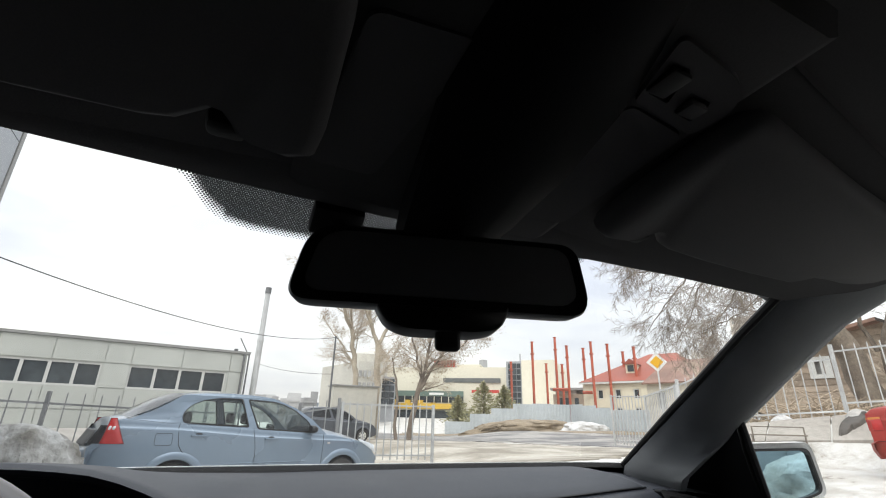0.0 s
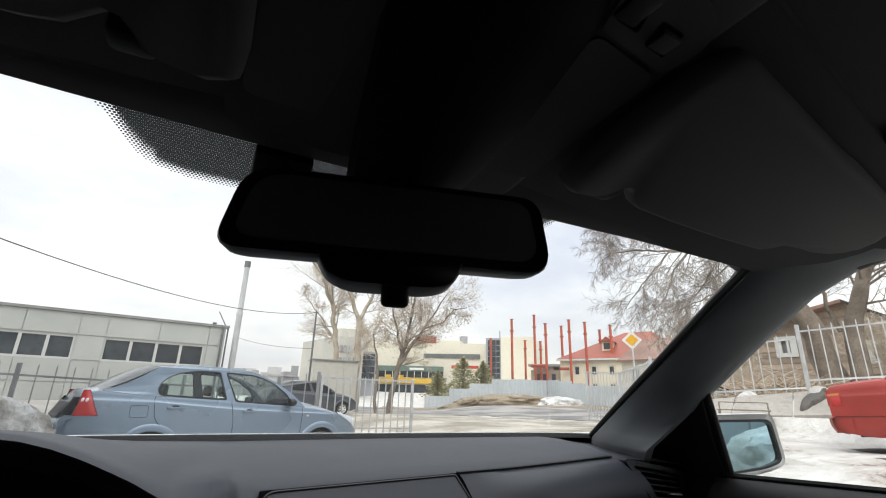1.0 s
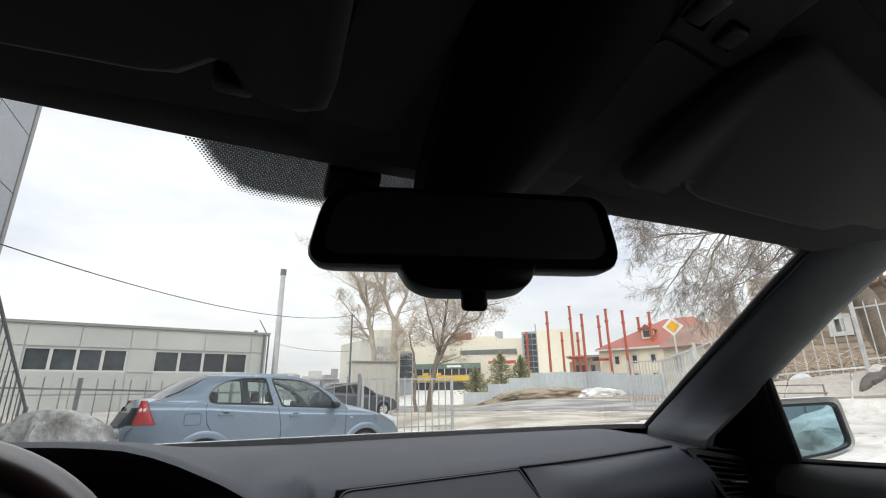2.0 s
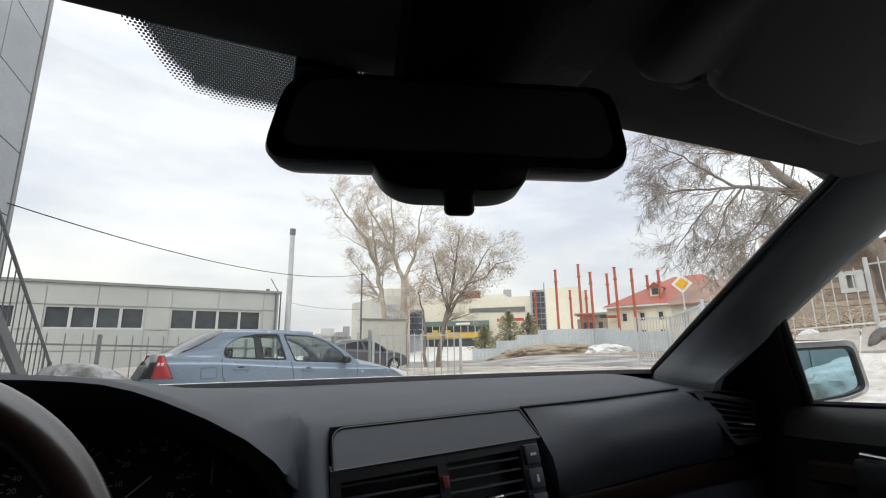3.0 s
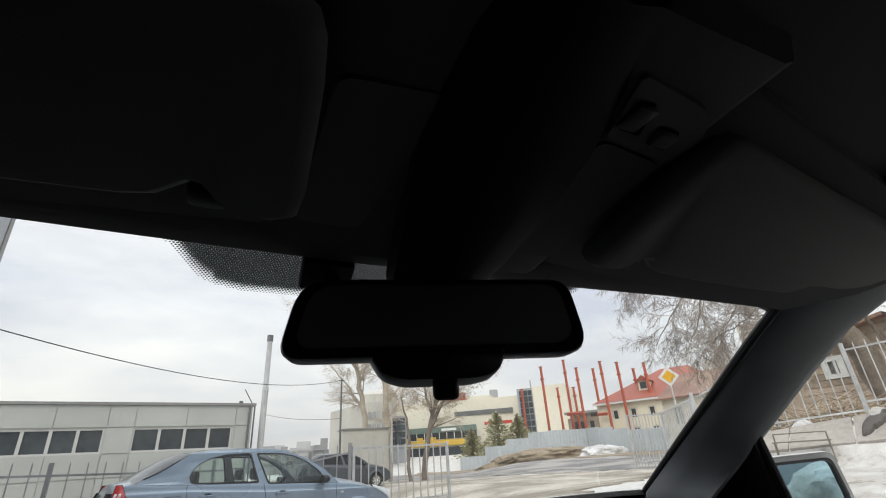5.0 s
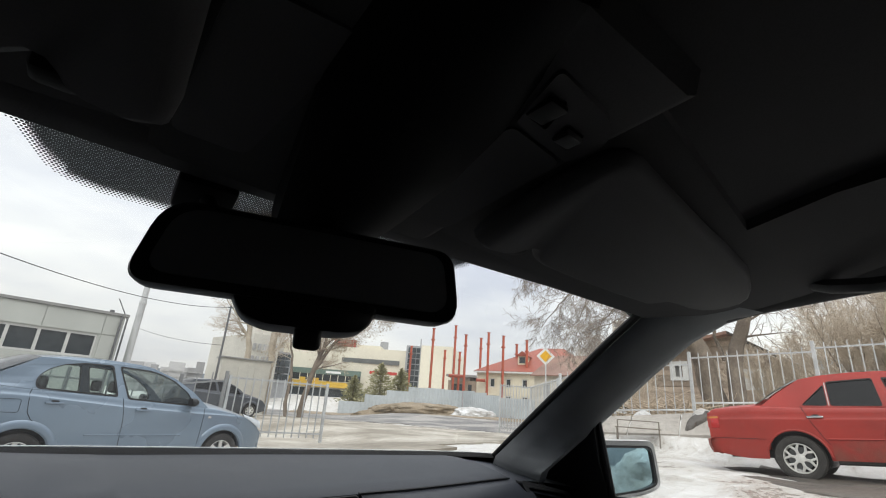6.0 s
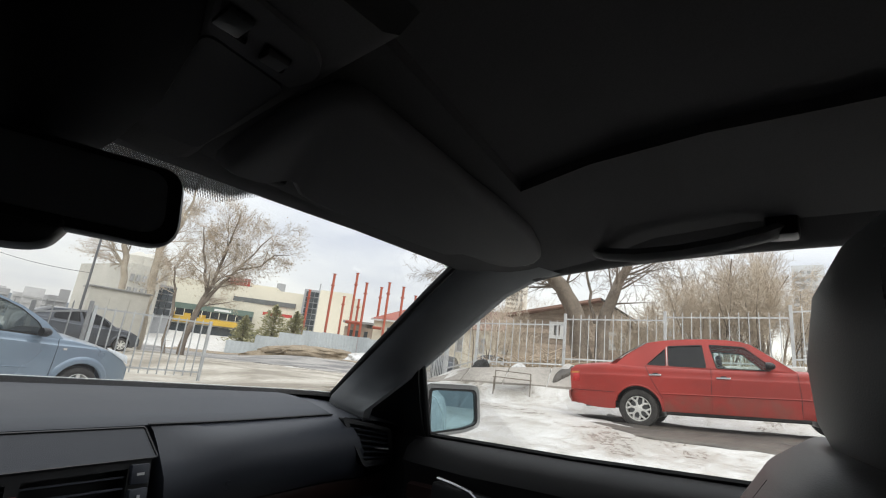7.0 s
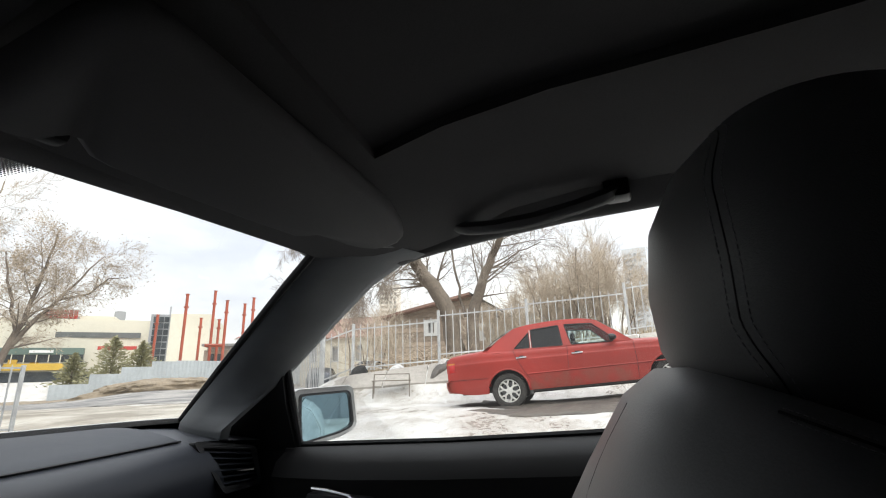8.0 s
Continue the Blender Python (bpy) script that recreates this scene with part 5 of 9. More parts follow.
def build_door_mirror():
    hold = new("door_mirror")
    hold.parent = car
    hold["label"] = "silver door mirror with blue tinted glass"
    c = Vector((0.860, 0.285, 1.080))
    m = Matrix.Translation(c) @ Euler((0, 0, radians(-30))).to_matrix().to_4x4()
    hold.matrix_basis = m
    out = rounded([(-0.070, -0.064), (0.030, -0.046), (0.068, -0.030), (0.056, 0.060), (-0.076, 0.054)], [0.012, 0.03, 0.016, 0.016, 0.012], 5)
    rings = []
    for y, k in ((-0.002, 0.94), (-0.006, 0.98), (0.0, 1.0), (0.02, 1.0), (0.05, 0.92), (0.08, 0.74), (0.095, 0.45)):
        rings.append([(x * k, y, z * k) for x, z in out])
    part("shell", loft_bm(rings, True, True), M["silver"], hold, "silver mirror shell", angle=60)
    part("rim", plate([(x * 0.85, z * 0.82) for x, z in out], [[(x * 0.79, z * 0.74) for x, z in out]], lambda a, b: Vector((a, -0.0115 + a * 0.02, b)), (0, 0.014, 0)), M["black"], hold)
    part("glass", plate([(x * 0.81, z * 0.76) for x, z in out], [], lambda a, b: Vector((a, -0.0085 + a * 0.072, b)), (0, 0.004, 0)), M["mirror_blue"], hold, "blue tinted mirror glass", angle=20)
    part("foot", box_bm((-0.075, 0.035, -0.03), (0.07, 0.06, 0.035), None, 0.008), M["black"], hold)


build_windshield()
build_frit()
build_headliner()
build_visors()
build_console()
build_mirror()
for side in (1, -1):
    build_pillar(side)
    build_side(side)
    build_grab(side)
build_dash()
build_wheel()
build_seat(0.365, "black leather front passenger seat")
build_rest()
build_shell()
build_door_mirror()


# ---------------------------------------------------------------- parked cars
def wheel_part(parent, x, y, r, side, spokes, rim_mat, name="wheel"):
    hold = new(name)
    hold.parent = parent
    hold.matrix_basis = Matrix.Translation((x, y, r)) @ Matrix.Rotation(radians(90) * side, 4, 'Z')
    prof = [(0.62, -0.085), (0.80, -0.098), (0.95, -0.092), (1.0, -0.065), (1.0, 0.065), (0.95, 0.092), (0.80, 0.098), (0.66, 0.09), (0.62, 0.07)]
    n = 36
    bm = loft_bm([[(q * r * math.cos(2 * math.pi * k / n), w, q * r * math.sin(2 * math.pi * k / n)) for k in range(n)] for q, w in [(a, -b) for a, b in prof]], True, False)
    part("tyre", bm, M["tyre"], hold, angle=50)
    bm = bmesh.new()
    add_loft(bm, [[(q * r * math.cos(2 * math.pi * k / n), w, q * r * math.sin(2 * math.pi * k / n)) for k in range(n)] for q, w in ((0.66, -0.085), (0.625, -0.088), (0.60, -0.075), (0.585, 0.04))], True, False)
    for k in range(spokes):
        a = 2 * math.pi * (k + 0.25) / spokes
        if spokes > 6:
            m = Matrix.Rotation(a, 4, 'Y') @ Matrix.Translation((0, -0.066, 0))
            add_box(bm, (r * 0.37, 0, 0), (r * 0.52, 0.03, 0.05), m, 0.004, 1)
            continue
        # a short arm from the hub that forks twice on its way to the rim
        m = Matrix.Rotation(a, 4, 'Y') @ Matrix.Translation((0, -0.066, 0))
        add_box(bm, (r * 0.27, 0, 0), (r * 0.22, 0.03, 0.036), m, 0.004, 1)
        for d in (-1, 1):
            fork = m @ Matrix.Translation((r * 0.36, 0, 0)) @ Matrix.Rotation(d * radians(38), 4, 'Y')
            add_box(bm, (r * 0.14, 0, 0), (r * 0.34, 0.028, 0.030), fork, 0.004, 1)
    add_loft(bm, [[(q * r * math.cos(2 * math.pi * k / 20), w, q * r * math.sin(2 * math.pi * k / 20)) for k in range(20)] for q, w in ((0.20, -0.045), (0.20, -0.078), (0.14, -0.085), (0.05, -0.086))], True, True)
    part("rim", bm, M[rim_mat], hold, angle=40)
    part("brake_disc", loft_bm([[(0.5 * r * math.cos(2 * math.pi * k / 24), w, 0.5 * r * math.sin(2 * math.pi * k / 24)) for k in range(24)] for w in (-0.02, 0.0)]), M["steel_dark"], hold)


def sedan(name, m, label, C, group=""):
    """A parked saloon car, nose to +y, standing on its wheels. C holds its measures."""
    car_ob = thing(name, m, label, "car", group)
    L, half = C["length"], C["width"] / 2
    y0, y1 = -L / 2, L / 2
    paint = M[C["paint"]]
    axles = (y0 + C["rear"], y0 + C["rear"] + C["base"])
    R = C["arch"]
    wr = C["wheel"]

    def top_z(y):
        return float(np.interp(y - y0, C["top_y"], C["top_z"]))

    def belt_z(y):
        return min(float(np.interp(y - y0, C["belt_y"], C["belt_z"])), top_z(y) - 0.015)

    def half_w(y):
        d = min(y - y0, y1 - y)
        return half * (1 - C["taper"] * max(0, 1 - d / 0.75) ** 2.2)

    def low_z(y):
        d = min(y - y0, y1 - y)
        z = C["sill"] + 0.10 * max(0, 1 - d / 0.55) ** 1.5
        for ya in axles:
            if abs(y - ya) < R:
                z = max(z, wr + math.sqrt(R * R - (y - ya) ** 2))
        return z

    def side_x(y, z):
        w = half_w(y)
        t = (z - 0.58) / 0.42
        x = w * (1 - 0.055 * t * t * (1.0 if t > 0 else 0.8))
        # the shoulder crease: the panel steps in above it
        cz = float(np.interp(y - y0, C["crease_y"], C["crease_z"]))
        return x - C["crease"] * smooth01((z - cz) / 0.022) + 0.5 * C["crease"] * smooth01((z - cz + 0.10) / 0.10)
    ys = [y0 + 0.0, y0 + 0.03, y0 + 0.06, y0 + 0.09, y0 + 0.12, y0 + 0.15, y0 + 0.18, y0 + 0.21]
    y = y0 + 0.2
    while y < y1 - 0.14:
        ys.append(y)
        y += 0.07
    ys += [y1 - 0.12, y1 - 0.06, y1 - 0.02, y1]
    for ya in axles:
        ys = [q for q in ys if abs(abs(q - ya) - R) > 0.03]
        ys += [ya - R - 0.002, ya - R, ya + R, ya + R + 0.002, ya - R + 0.015, ya + R - 0.015]
    ys = sorted(ys)
    cab0, cab1 = y0 + C["cabin"][0], y0 + C["cabin"][1]
    for s, nm in ((1, "flank"), (-1, "flank")):
        rings = []
        for y in ys:
            lo, be = low_z(y), belt_z(y)
            row = []
            cz = min(max(float(np.interp(y - y0, C["crease_y"], C["crease_z"])), lo + 0.06), be - 0.03)
            zs = [lerp(lo, cz - 0.09, q) for q in (0, 0.08, 0.3, 0.55, 0.8)] + [cz - 0.06, cz - 0.02, cz - 0.001, cz + 0.011, cz + 0.023] + [lerp(cz + 0.024, be, q) for q in (0.4, 0.8, 1.0)]
            for k, z in enumerate(zs):
                f = k / (len(zs) - 1)
                z = min(max(z, lo), be)
                x = side_x(y, z) - (0.012 if f == 0 else 0) - (C.get("inset", 0.012) + 0.002 if f == 1.0 else 0)
                row.append((s * x, y, z))
            rings.append(row)
        part(nm, loft_bm(rings, False, False), paint, car_ob, C.get("flank_label", ""), angle=32)
    # bonnet, boot lid and their ends
    for nm, a, b in (("boot_lid", y0, cab0 + 0.06), ("bonnet", cab1 - 0.10, y1)):
        rings = []
        yy = [q for q in ys if a <= q <= b]
        if nm == "boot_lid":
            yy = yy + [b]
        else:
            yy = [a] + yy
        for y in yy:
            be, to = belt_z(y), top_z(y)
            w = side_x(y, be) - C.get("inset", 0.012) - 0.002
            tail = C.get("rear_bulge", 0.0) * max(0.0, 1 - (y - y0) / 0.5) ** 1.5 if nm == "boot_lid" else 0.0
            rings.append([(w * q, y - tail * (1 - q * q), lerp(be, to, (1 - abs(q) ** C["crown"]))) for q in (-1, -0.95, -0.86, -0.6, -0.3, 0, 0.3, 0.6, 0.86, 0.95, 1)])
        part(nm, loft_bm(rings, False, False), paint, car_ob, angle=35)
    for ye, nm in ((y0, "rear_face"), (y1, "front_face")):
        lo, be, to = low_z(ye), belt_z(ye), top_z(ye)
        rows = []
        for q in (-1, -0.9, -0.5, 0, 0.5, 0.9, 1):
            w = side_x(ye, 0.58)
            back = C.get("rear_bulge", 0.0)
            bulge = (0.05 if nm == "front_face" else -0.05 - back) * (1 - q * q)
            top = back / (0.05 + back) if nm == "rear_face" else 0.0
            rows.append([(w * 0.97 * q, ye + bulge * f2, z) for z, f2 in ((lo, 0.6), (lerp(lo, be, 0.3), 1.1), (lerp(lo, be, 0.55), 1.0), (be - 0.02, max(0.5, top)), (lerp(be, to, 1 - abs(q) ** C["crown"]), top))])
        part(nm, loft_bm(rows, False, False), paint, car_ob, angle=35)
    # underbody and cabin tub
    part("underbody", box_bm((0, 0, C["sill"] + 0.06), (half * 1.55, L * 0.9, 0.10)), M["black"], car_ob)
    for ya in axles:
        part("wheel_house", box_bm((0, ya, wr + 0.10), (half * 1.66, 2 * R - 0.02, 0.50), None, 0.12, 3), M["black"], car_ob)
    bm = loft_bm([[(x, y, z) for x, z in ((-half * 0.86, 0.86), (-half * 0.80, 0.45), (half * 0.80, 0.45), (half * 0.86, 0.86))] for y in (cab0 + 0.1, cab1 - 0.2)], False, False)
    part("cabin_tub", bm, M["seat_cloth"], car_ob)
    # greenhouse sides with window openings
    roof_y = [y0 + q for q in C["roof_y"]]
    roof_zs = C["roof_z"]

    def green_x(y, z):
        b = C["belt_mid"]
        return side_x(y, b) - C.get("inset", 0.012) - max(0, z - b) * C["tumble"]
    first, last = C.get("glass_at", 1), C.get("wind_at", 2)
    outer = [(roof_y[0] + C.get("strip_y", 0.0), belt_z(roof_y[0]))]
    outer += [(yy, zz - (C.get("strip_z", 0.0) if k + 1 < first else 0.0)) for k, (yy, zz) in enumerate(zip(roof_y[1:-1], roof_zs[1:-1]))]
    outer += [(roof_y[-1], belt_z(roof_y[-1]))]
    fine = []
    for i in range(len(outer)):
        a, b = Vector(outer[i]), Vector(outer[(i + 1) % len(outer)])
        k = max(1, int((b - a).length / 0.14))
        for q in range(k):
            p = a.lerp(b, q / k)
            if i == len(outer) - 1:
                p = Vector((p.x, belt_z(p.x)))
            fine.append(tuple(p))
    wins = [rounded([(y0 + a, b) for a, b in w], C.get("win_r", 0.05), 4) for w in C["windows"]]
    for s in (1, -1):
        bm = plate(fine, wins, lambda a, b: Vector((s * green_x(a, b), a, b)), (-s * 0.03, 0, 0))
        part("window_frame", bm, paint, car_ob, angle=40)
        for w in wins:
            cx, cy = sum(p[0] for p in w) / len(w), sum(p[1] for p in w) / len(w)
            rim = plate([(cx + (p[0] - cx) * 1.012, cy + (p[1] - cy) * 1.03) for p in w], [[(cx + (p[0] - cx) * 0.968, cy + (p[1] - cy) * 0.93) for p in w]], lambda a, b: Vector((s * (green_x(a, b) + 0.003), a, b)), (-s * 0.02, 0, 0))
            part("window_seal", rim, M["rubber"], car_ob, angle=40)
            pane = plate(w, [], lambda a, b: Vector((s * (green_x(a, b) - 0.012), a, b)), (-s * 0.004, 0, 0))
            g = part("window", pane, M[C["glass"] if cx < 0.1 else C.get("front_glass", C["glass"])], car_ob, angle=20)
            g.visible_shadow = False
    # roof panel, windscreen, rear window
    ry = [q for q in zip(roof_y, roof_zs)][first:len(roof_y) - last + 1]
    rings = []
    for y, z in ry:
        w = green_x(y, z)
        rings.append([(w * q, y, z + C["roof_crown"] * (1 - q * q)) for q in (-1, -0.96, -0.8, -0.4, 0, 0.4, 0.8, 0.96, 1)])
    part("roof", loft_bm(rings, False, False), paint, car_ob, angle=40)
    for nm, (ya, za), (yb, zb) in (("rear_window", (roof_y[first], roof_zs[first]), (roof_y[0], belt_z(roof_y[0]) - 0.0)), ("windscreen", (roof_y[-last], roof_zs[-last]), (roof_y[-1], belt_z(roof_y[-1])))):
        rings = []
        for t in (0, 0.17, 0.33, 0.5, 0.67, 0.83, 1):
            y, z = lerp(ya, yb, t), lerp(za, zb, t)
            z = float(np.interp(y, roof_y, [belt_z(roof_y[0])] + list(roof_zs[1:-1]) + [belt_z(roof_y[-1])]))
            w = green_x(y, z) - 0.015
            bow = (0.06 if nm == "windscreen" else -C.get("rear_bow", 0.06))
            rings.append([(w * q, y + bow * (1 - q * q), z + (C["roof_crown"] * (1 - t) + (C.get("rear_rise", 0.02) if nm == "rear_window" else 0.03) * math.sin(math.pi * t)) * (1 - q * q)) for q in (-1, -0.8, -0.4, 0, 0.4, 0.8, 1)])
        g = part(nm, loft_bm(rings, False, False), M[C.get("rear_glass", C["glass"]) if nm == "rear_window" else C["glass"]], car_ob, angle=40)
        g.visible_shadow = False
    # wheels with arch lips
    for ya in axles:
        for s in (1, -1):
            wheel_part(car_ob, s * (half - 0.105), ya, wr, s, C["spokes"], C["rim"])
            pts = [(s * (side_x(ya + (R + 0.012) * math.cos(radians(a)), wr + R * math.sin(radians(a))) + 0.002), ya + (R + 0.012) * math.cos(radians(a)), wr + (R + 0.012) * math.sin(radians(a))) for a in range(4, 180, 8)]
            part("arch_lip", tube_bm(pts, C.get("lip", 0.016), 6), M[C.get("lip_paint", C["paint"])], car_ob)
            if C.get("flare"):
                band = []
                for a in range(-4, 186, 8):
                    row = []
                    for dr, off in ((0.004, 0.002), (0.012, 0.016), (0.05, 0.022), (0.085, 0.012), (0.10, -0.004)):
                        yy, zz = ya + (R + dr) * math.cos(radians(a)), wr + (R + dr) * math.sin(radians(a))
                        row.append((s * (side_x(yy, zz) + off), yy, zz))
                    band.append(row)
                part("arch_flare", loft_bm(band, False, False), M[C.get("lip_paint", C["paint"])], car_ob, angle=50)
    # door gaps and handles
    for s in (1, -1):
        for path in C["gap_paths"]:
            fine_path = []
            for (ya, za), (yb, zb) in zip(path, path[1:]):
                n = max(2, int(math.hypot(yb - ya, zb - za) / 0.05))
                fine_path += [(y0 + lerp(ya, yb, k / n), lerp(za, zb, k / n)) for k in range(n)]
            fine_path.append((y0 + path[-1][0], path[-1][1]))
            part("panel_gap", tube_bm([(s * (side_x(a, b) + 0.0004), a, b) for a, b in fine_path], 0.004, 5), M["rubber"], car_ob)
        for q, z in C["handles"]:
            yq = y0 + q
            part("door_handle", box_bm((s * (side_x(yq, z) + 0.014), yq, z), (0.026, 0.20, 0.030), None, 0.010), M[C["handle"]], car_ob)
            cup = rounded([(yq - 0.05, z - 0.004), (yq + 0.06, z - 0.004), (yq + 0.045, z + 0.035), (yq - 0.035, z + 0.035)], 0.018)
            part("handle_cup", plate(cup, [], lambda a, b: Vector((s * (side_x(a, b) + 0.002), a, b)), (-s * 0.01, 0, 0)), M["rubber"], car_ob)
        for z, a, b, w in C["strips"]:
            pts = [(s * (side_x(yq, z) + 0.003), yq, z) for yq in np.linspace(y0 + a, y0 + b, 24)]
            part("side_strip", tube_bm(pts, w, 6), M[C["strip_paint"]], car_ob)
        # door mirror
        yq, zq = y0 + C["mirror"][0], C["mirror"][1]
        bm = loft_bm([[(s * (side_x(yq, zq) + 0.09 + q * 0.085 * math.cos(t)), yq + d, zq + 0.03 + q * 0.062 * math.sin(t)) for t in [2 * math.pi * k / 14 for k in range(14)]] for q, d in ((0.9, -0.05), (1.0, -0.03), (0.95, 0.02), (0.6, 0.06), (0.2, 0.075))])
        dm = part("door_mirror", bm, M["black"], car_ob, angle=50)
        part("mirror_arm", box_bm((s * (side_x(yq, zq) + 0.01), yq, zq), (0.09, 0.06, 0.03), None, 0.008), M["black"], dm)
    # seats
    for yy in (y0 + C["seats"][0], y0 + C["seats"][1]):
        for s in (1, -1):
            part("seat_back", box_bm((s * 0.36, yy, 0.80), (0.46, 0.13, 0.52), Matrix.Translation((0, 0, 0)), 0.05, 3), M["seat_cloth"], car_ob)
            part("head_rest", box_bm((s * 0.36, yy - 0.04, 1.16), (0.25, 0.09, 0.16), None, 0.04, 3), M["seat_cloth"], car_ob)
    part("fascia", box_bm((0, y0 + C["seats"][1] + 0.75, 0.84), (half * 1.6, 0.35, 0.14), None, 0.05), M["seat_cloth"], car_ob)
    return car_ob, dict(y0=y0, y1=y1, half=half, side_x=side_x, belt=belt_z, top=top_z, low=low_z)


BLUE = dict(length=4.31, width=1.70, paint="blue_paint", rear=0.99, base=2.55, arch=0.338, wheel=0.290, sill=0.20, taper=0.22, crown=3.0,
            top_y=[0, 0.06, 0.13, 0.17, 0.21, 0.34, 0.75, 3.25, 3.63, 4.00, 4.19, 4.26, 4.31], top_z=[0.80, 0.86, 1.0, 1.10, 1.15, 1.178, 1.18, 1.06, 0.97, 0.87, 0.78, 0.71, 0.60],
            belt_y=[0, 0.06, 0.13, 0.19, 0.34, 0.80, 1.9, 3.0, 3.40, 3.80, 4.10, 4.31], belt_z=[0.78, 0.84, 0.98, 1.10, 1.135, 1.09, 1.025, 0.955, 0.925, 0.85, 0.75, 0.58], cabin=(0.50, 3.30), belt_mid=1.0, tumble=0.34,
            crease=0.016, crease_y=[0, 0.24, 0.97, 2.06, 3.12, 3.72, 4.31], crease_z=[1.02, 1.02, 1.00, 0.91, 0.86, 0.84, 0.79],
            roof_y=[0.33, 0.62, 0.82, 1.00, 1.28, 1.60, 1.88, 2.16, 2.34, 2.70, 2.98, 3.24], roof_z=[1.16, 1.255, 1.370, 1.468, 1.500, 1.512, 1.508, 1.492, 1.468, 1.335, 1.165, 0.955], roof_crown=0.03,
            glass_at=3, wind_at=4, strip_y=0.05, strip_z=0.020, rear_rise=0.05, inset=0.004,
            windows=[[(1.03, 1.09), (1.94, 1.041), (1.83, 1.442), (1.50, 1.440), (1.27, 1.40), (1.12, 1.335), (1.03, 1.25), (1.00, 1.17)],
                     [(2.075, 1.017), (2.92, 0.972), (2.985, 1.005), (2.90, 1.145), (2.69, 1.298), (2.50, 1.378), (2.34, 1.418), (1.915, 1.440)]], win_r=0.04, glass="car_glass", rear_glass="dust_sky_glass",
            spokes=7, rim="alloy", gap_paths=[[(0.99, 1.08), (0.975, 1.02), (1.00, 0.81), (1.05, 0.73), (1.15, 0.66), (1.30, 0.59)], [(2.01, 1.02), (2.05, 0.75), (2.07, 0.28)], [(3.17, 0.94), (3.165, 0.85), (3.13, 0.32)]],
            handles=((1.24, 0.925), (2.28, 0.878)), handle="blue_paint", strips=((0.555, 1.64, 2.86, 0.010),), strip_paint="blue_paint", mirror=(2.94, 0.99), seats=(1.20, 2.05), lip=0.012, flare=True)
RED = dict(length=4.74, width=1.74, paint="red_paint", rear=1.15, base=2.80, arch=0.372, wheel=0.312, sill=0.29, taper=0.10, crown=6.0,
           top_y=[0, 0.04, 0.10, 0.32, 0.72, 1.0, 3.30, 3.77, 4.3, 4.6, 4.70, 4.74], top_z=[0.985, 1.03, 1.05, 1.08, 1.10, 1.10, 1.02, 0.985, 0.93, 0.88, 0.85, 0.80],
           belt_y=[0, 0.08, 0.70, 1.3, 2.3, 3.3, 3.6, 4.1, 4.74], belt_z=[0.955, 1.01, 1.045, 1.005, 0.98, 0.955, 0.945, 0.905, 0.78], cabin=(0.85, 3.40), belt_mid=1.0, tumble=0.36,
           crease=0.008, crease_y=[0, 0.8, 1.5, 3.4, 4.74], crease_z=[0.86, 0.86, 0.84, 0.82, 0.78],
           rear_bow=0.16, roof_y=[0.70, 1.02, 1.34, 1.60, 1.95, 2.25, 2.55, 2.74, 2.88, 3.12, 3.44], roof_z=[1.07, 1.255, 1.430, 1.472, 1.490, 1.490, 1.474, 1.445, 1.395, 1.205, 0.96], roof_crown=0.025,
           glass_at=2, wind_at=4, strip_y=0.10, strip_z=0.03,
           windows=[[(1.32, 1.045), (1.625, 1.03), (1.625, 1.330)], [(1.665, 1.03), (2.225, 1.01), (2.19, 1.392), (1.665, 1.370)], [(2.37, 1.005), (3.09, 0.98), (3.11, 1.05), (2.78, 1.355), (2.29, 1.392)]], win_r=0.03, glass="tint_glass", front_glass="car_glass",
           spokes=6, rim="alloy", gap_paths=[[(1.30, 1.03), (1.33, 0.95), (1.40, 0.78), (1.50, 0.58), (1.55, 0.50)], [(2.29, 1.0), (2.27, 0.7), (2.25, 0.31)], [(3.42, 0.95), (3.42, 0.6), (3.40, 0.32)], [(0.05, 0.585), (0.60, 0.570), (0.78, 0.565)]],
           handles=((1.45, 0.875), (2.45, 0.85)), handle="chrome", strips=((0.575, 1.54, 4.5, 0.012),), strip_paint="red_paint", mirror=(3.08, 1.02), seats=(1.55, 2.45), lip=0.016)
DARK = dict(BLUE, paint="dark_paint", handle="dark_paint", strip_paint="dark_paint", glass="tint_glass", lip_paint="dark_paint")


# pale blue saloon: nose to the right and away
blue_m = Matrix.Translation((0.672, 8.538, -0.012)) @ Euler((radians(0.15), 0, radians(-75.6))).to_matrix().to_4x4()
blue, B = sedan("parked_car", blue_m, "pale blue metallic saloon car parked by the fence", BLUE, "parked cars")


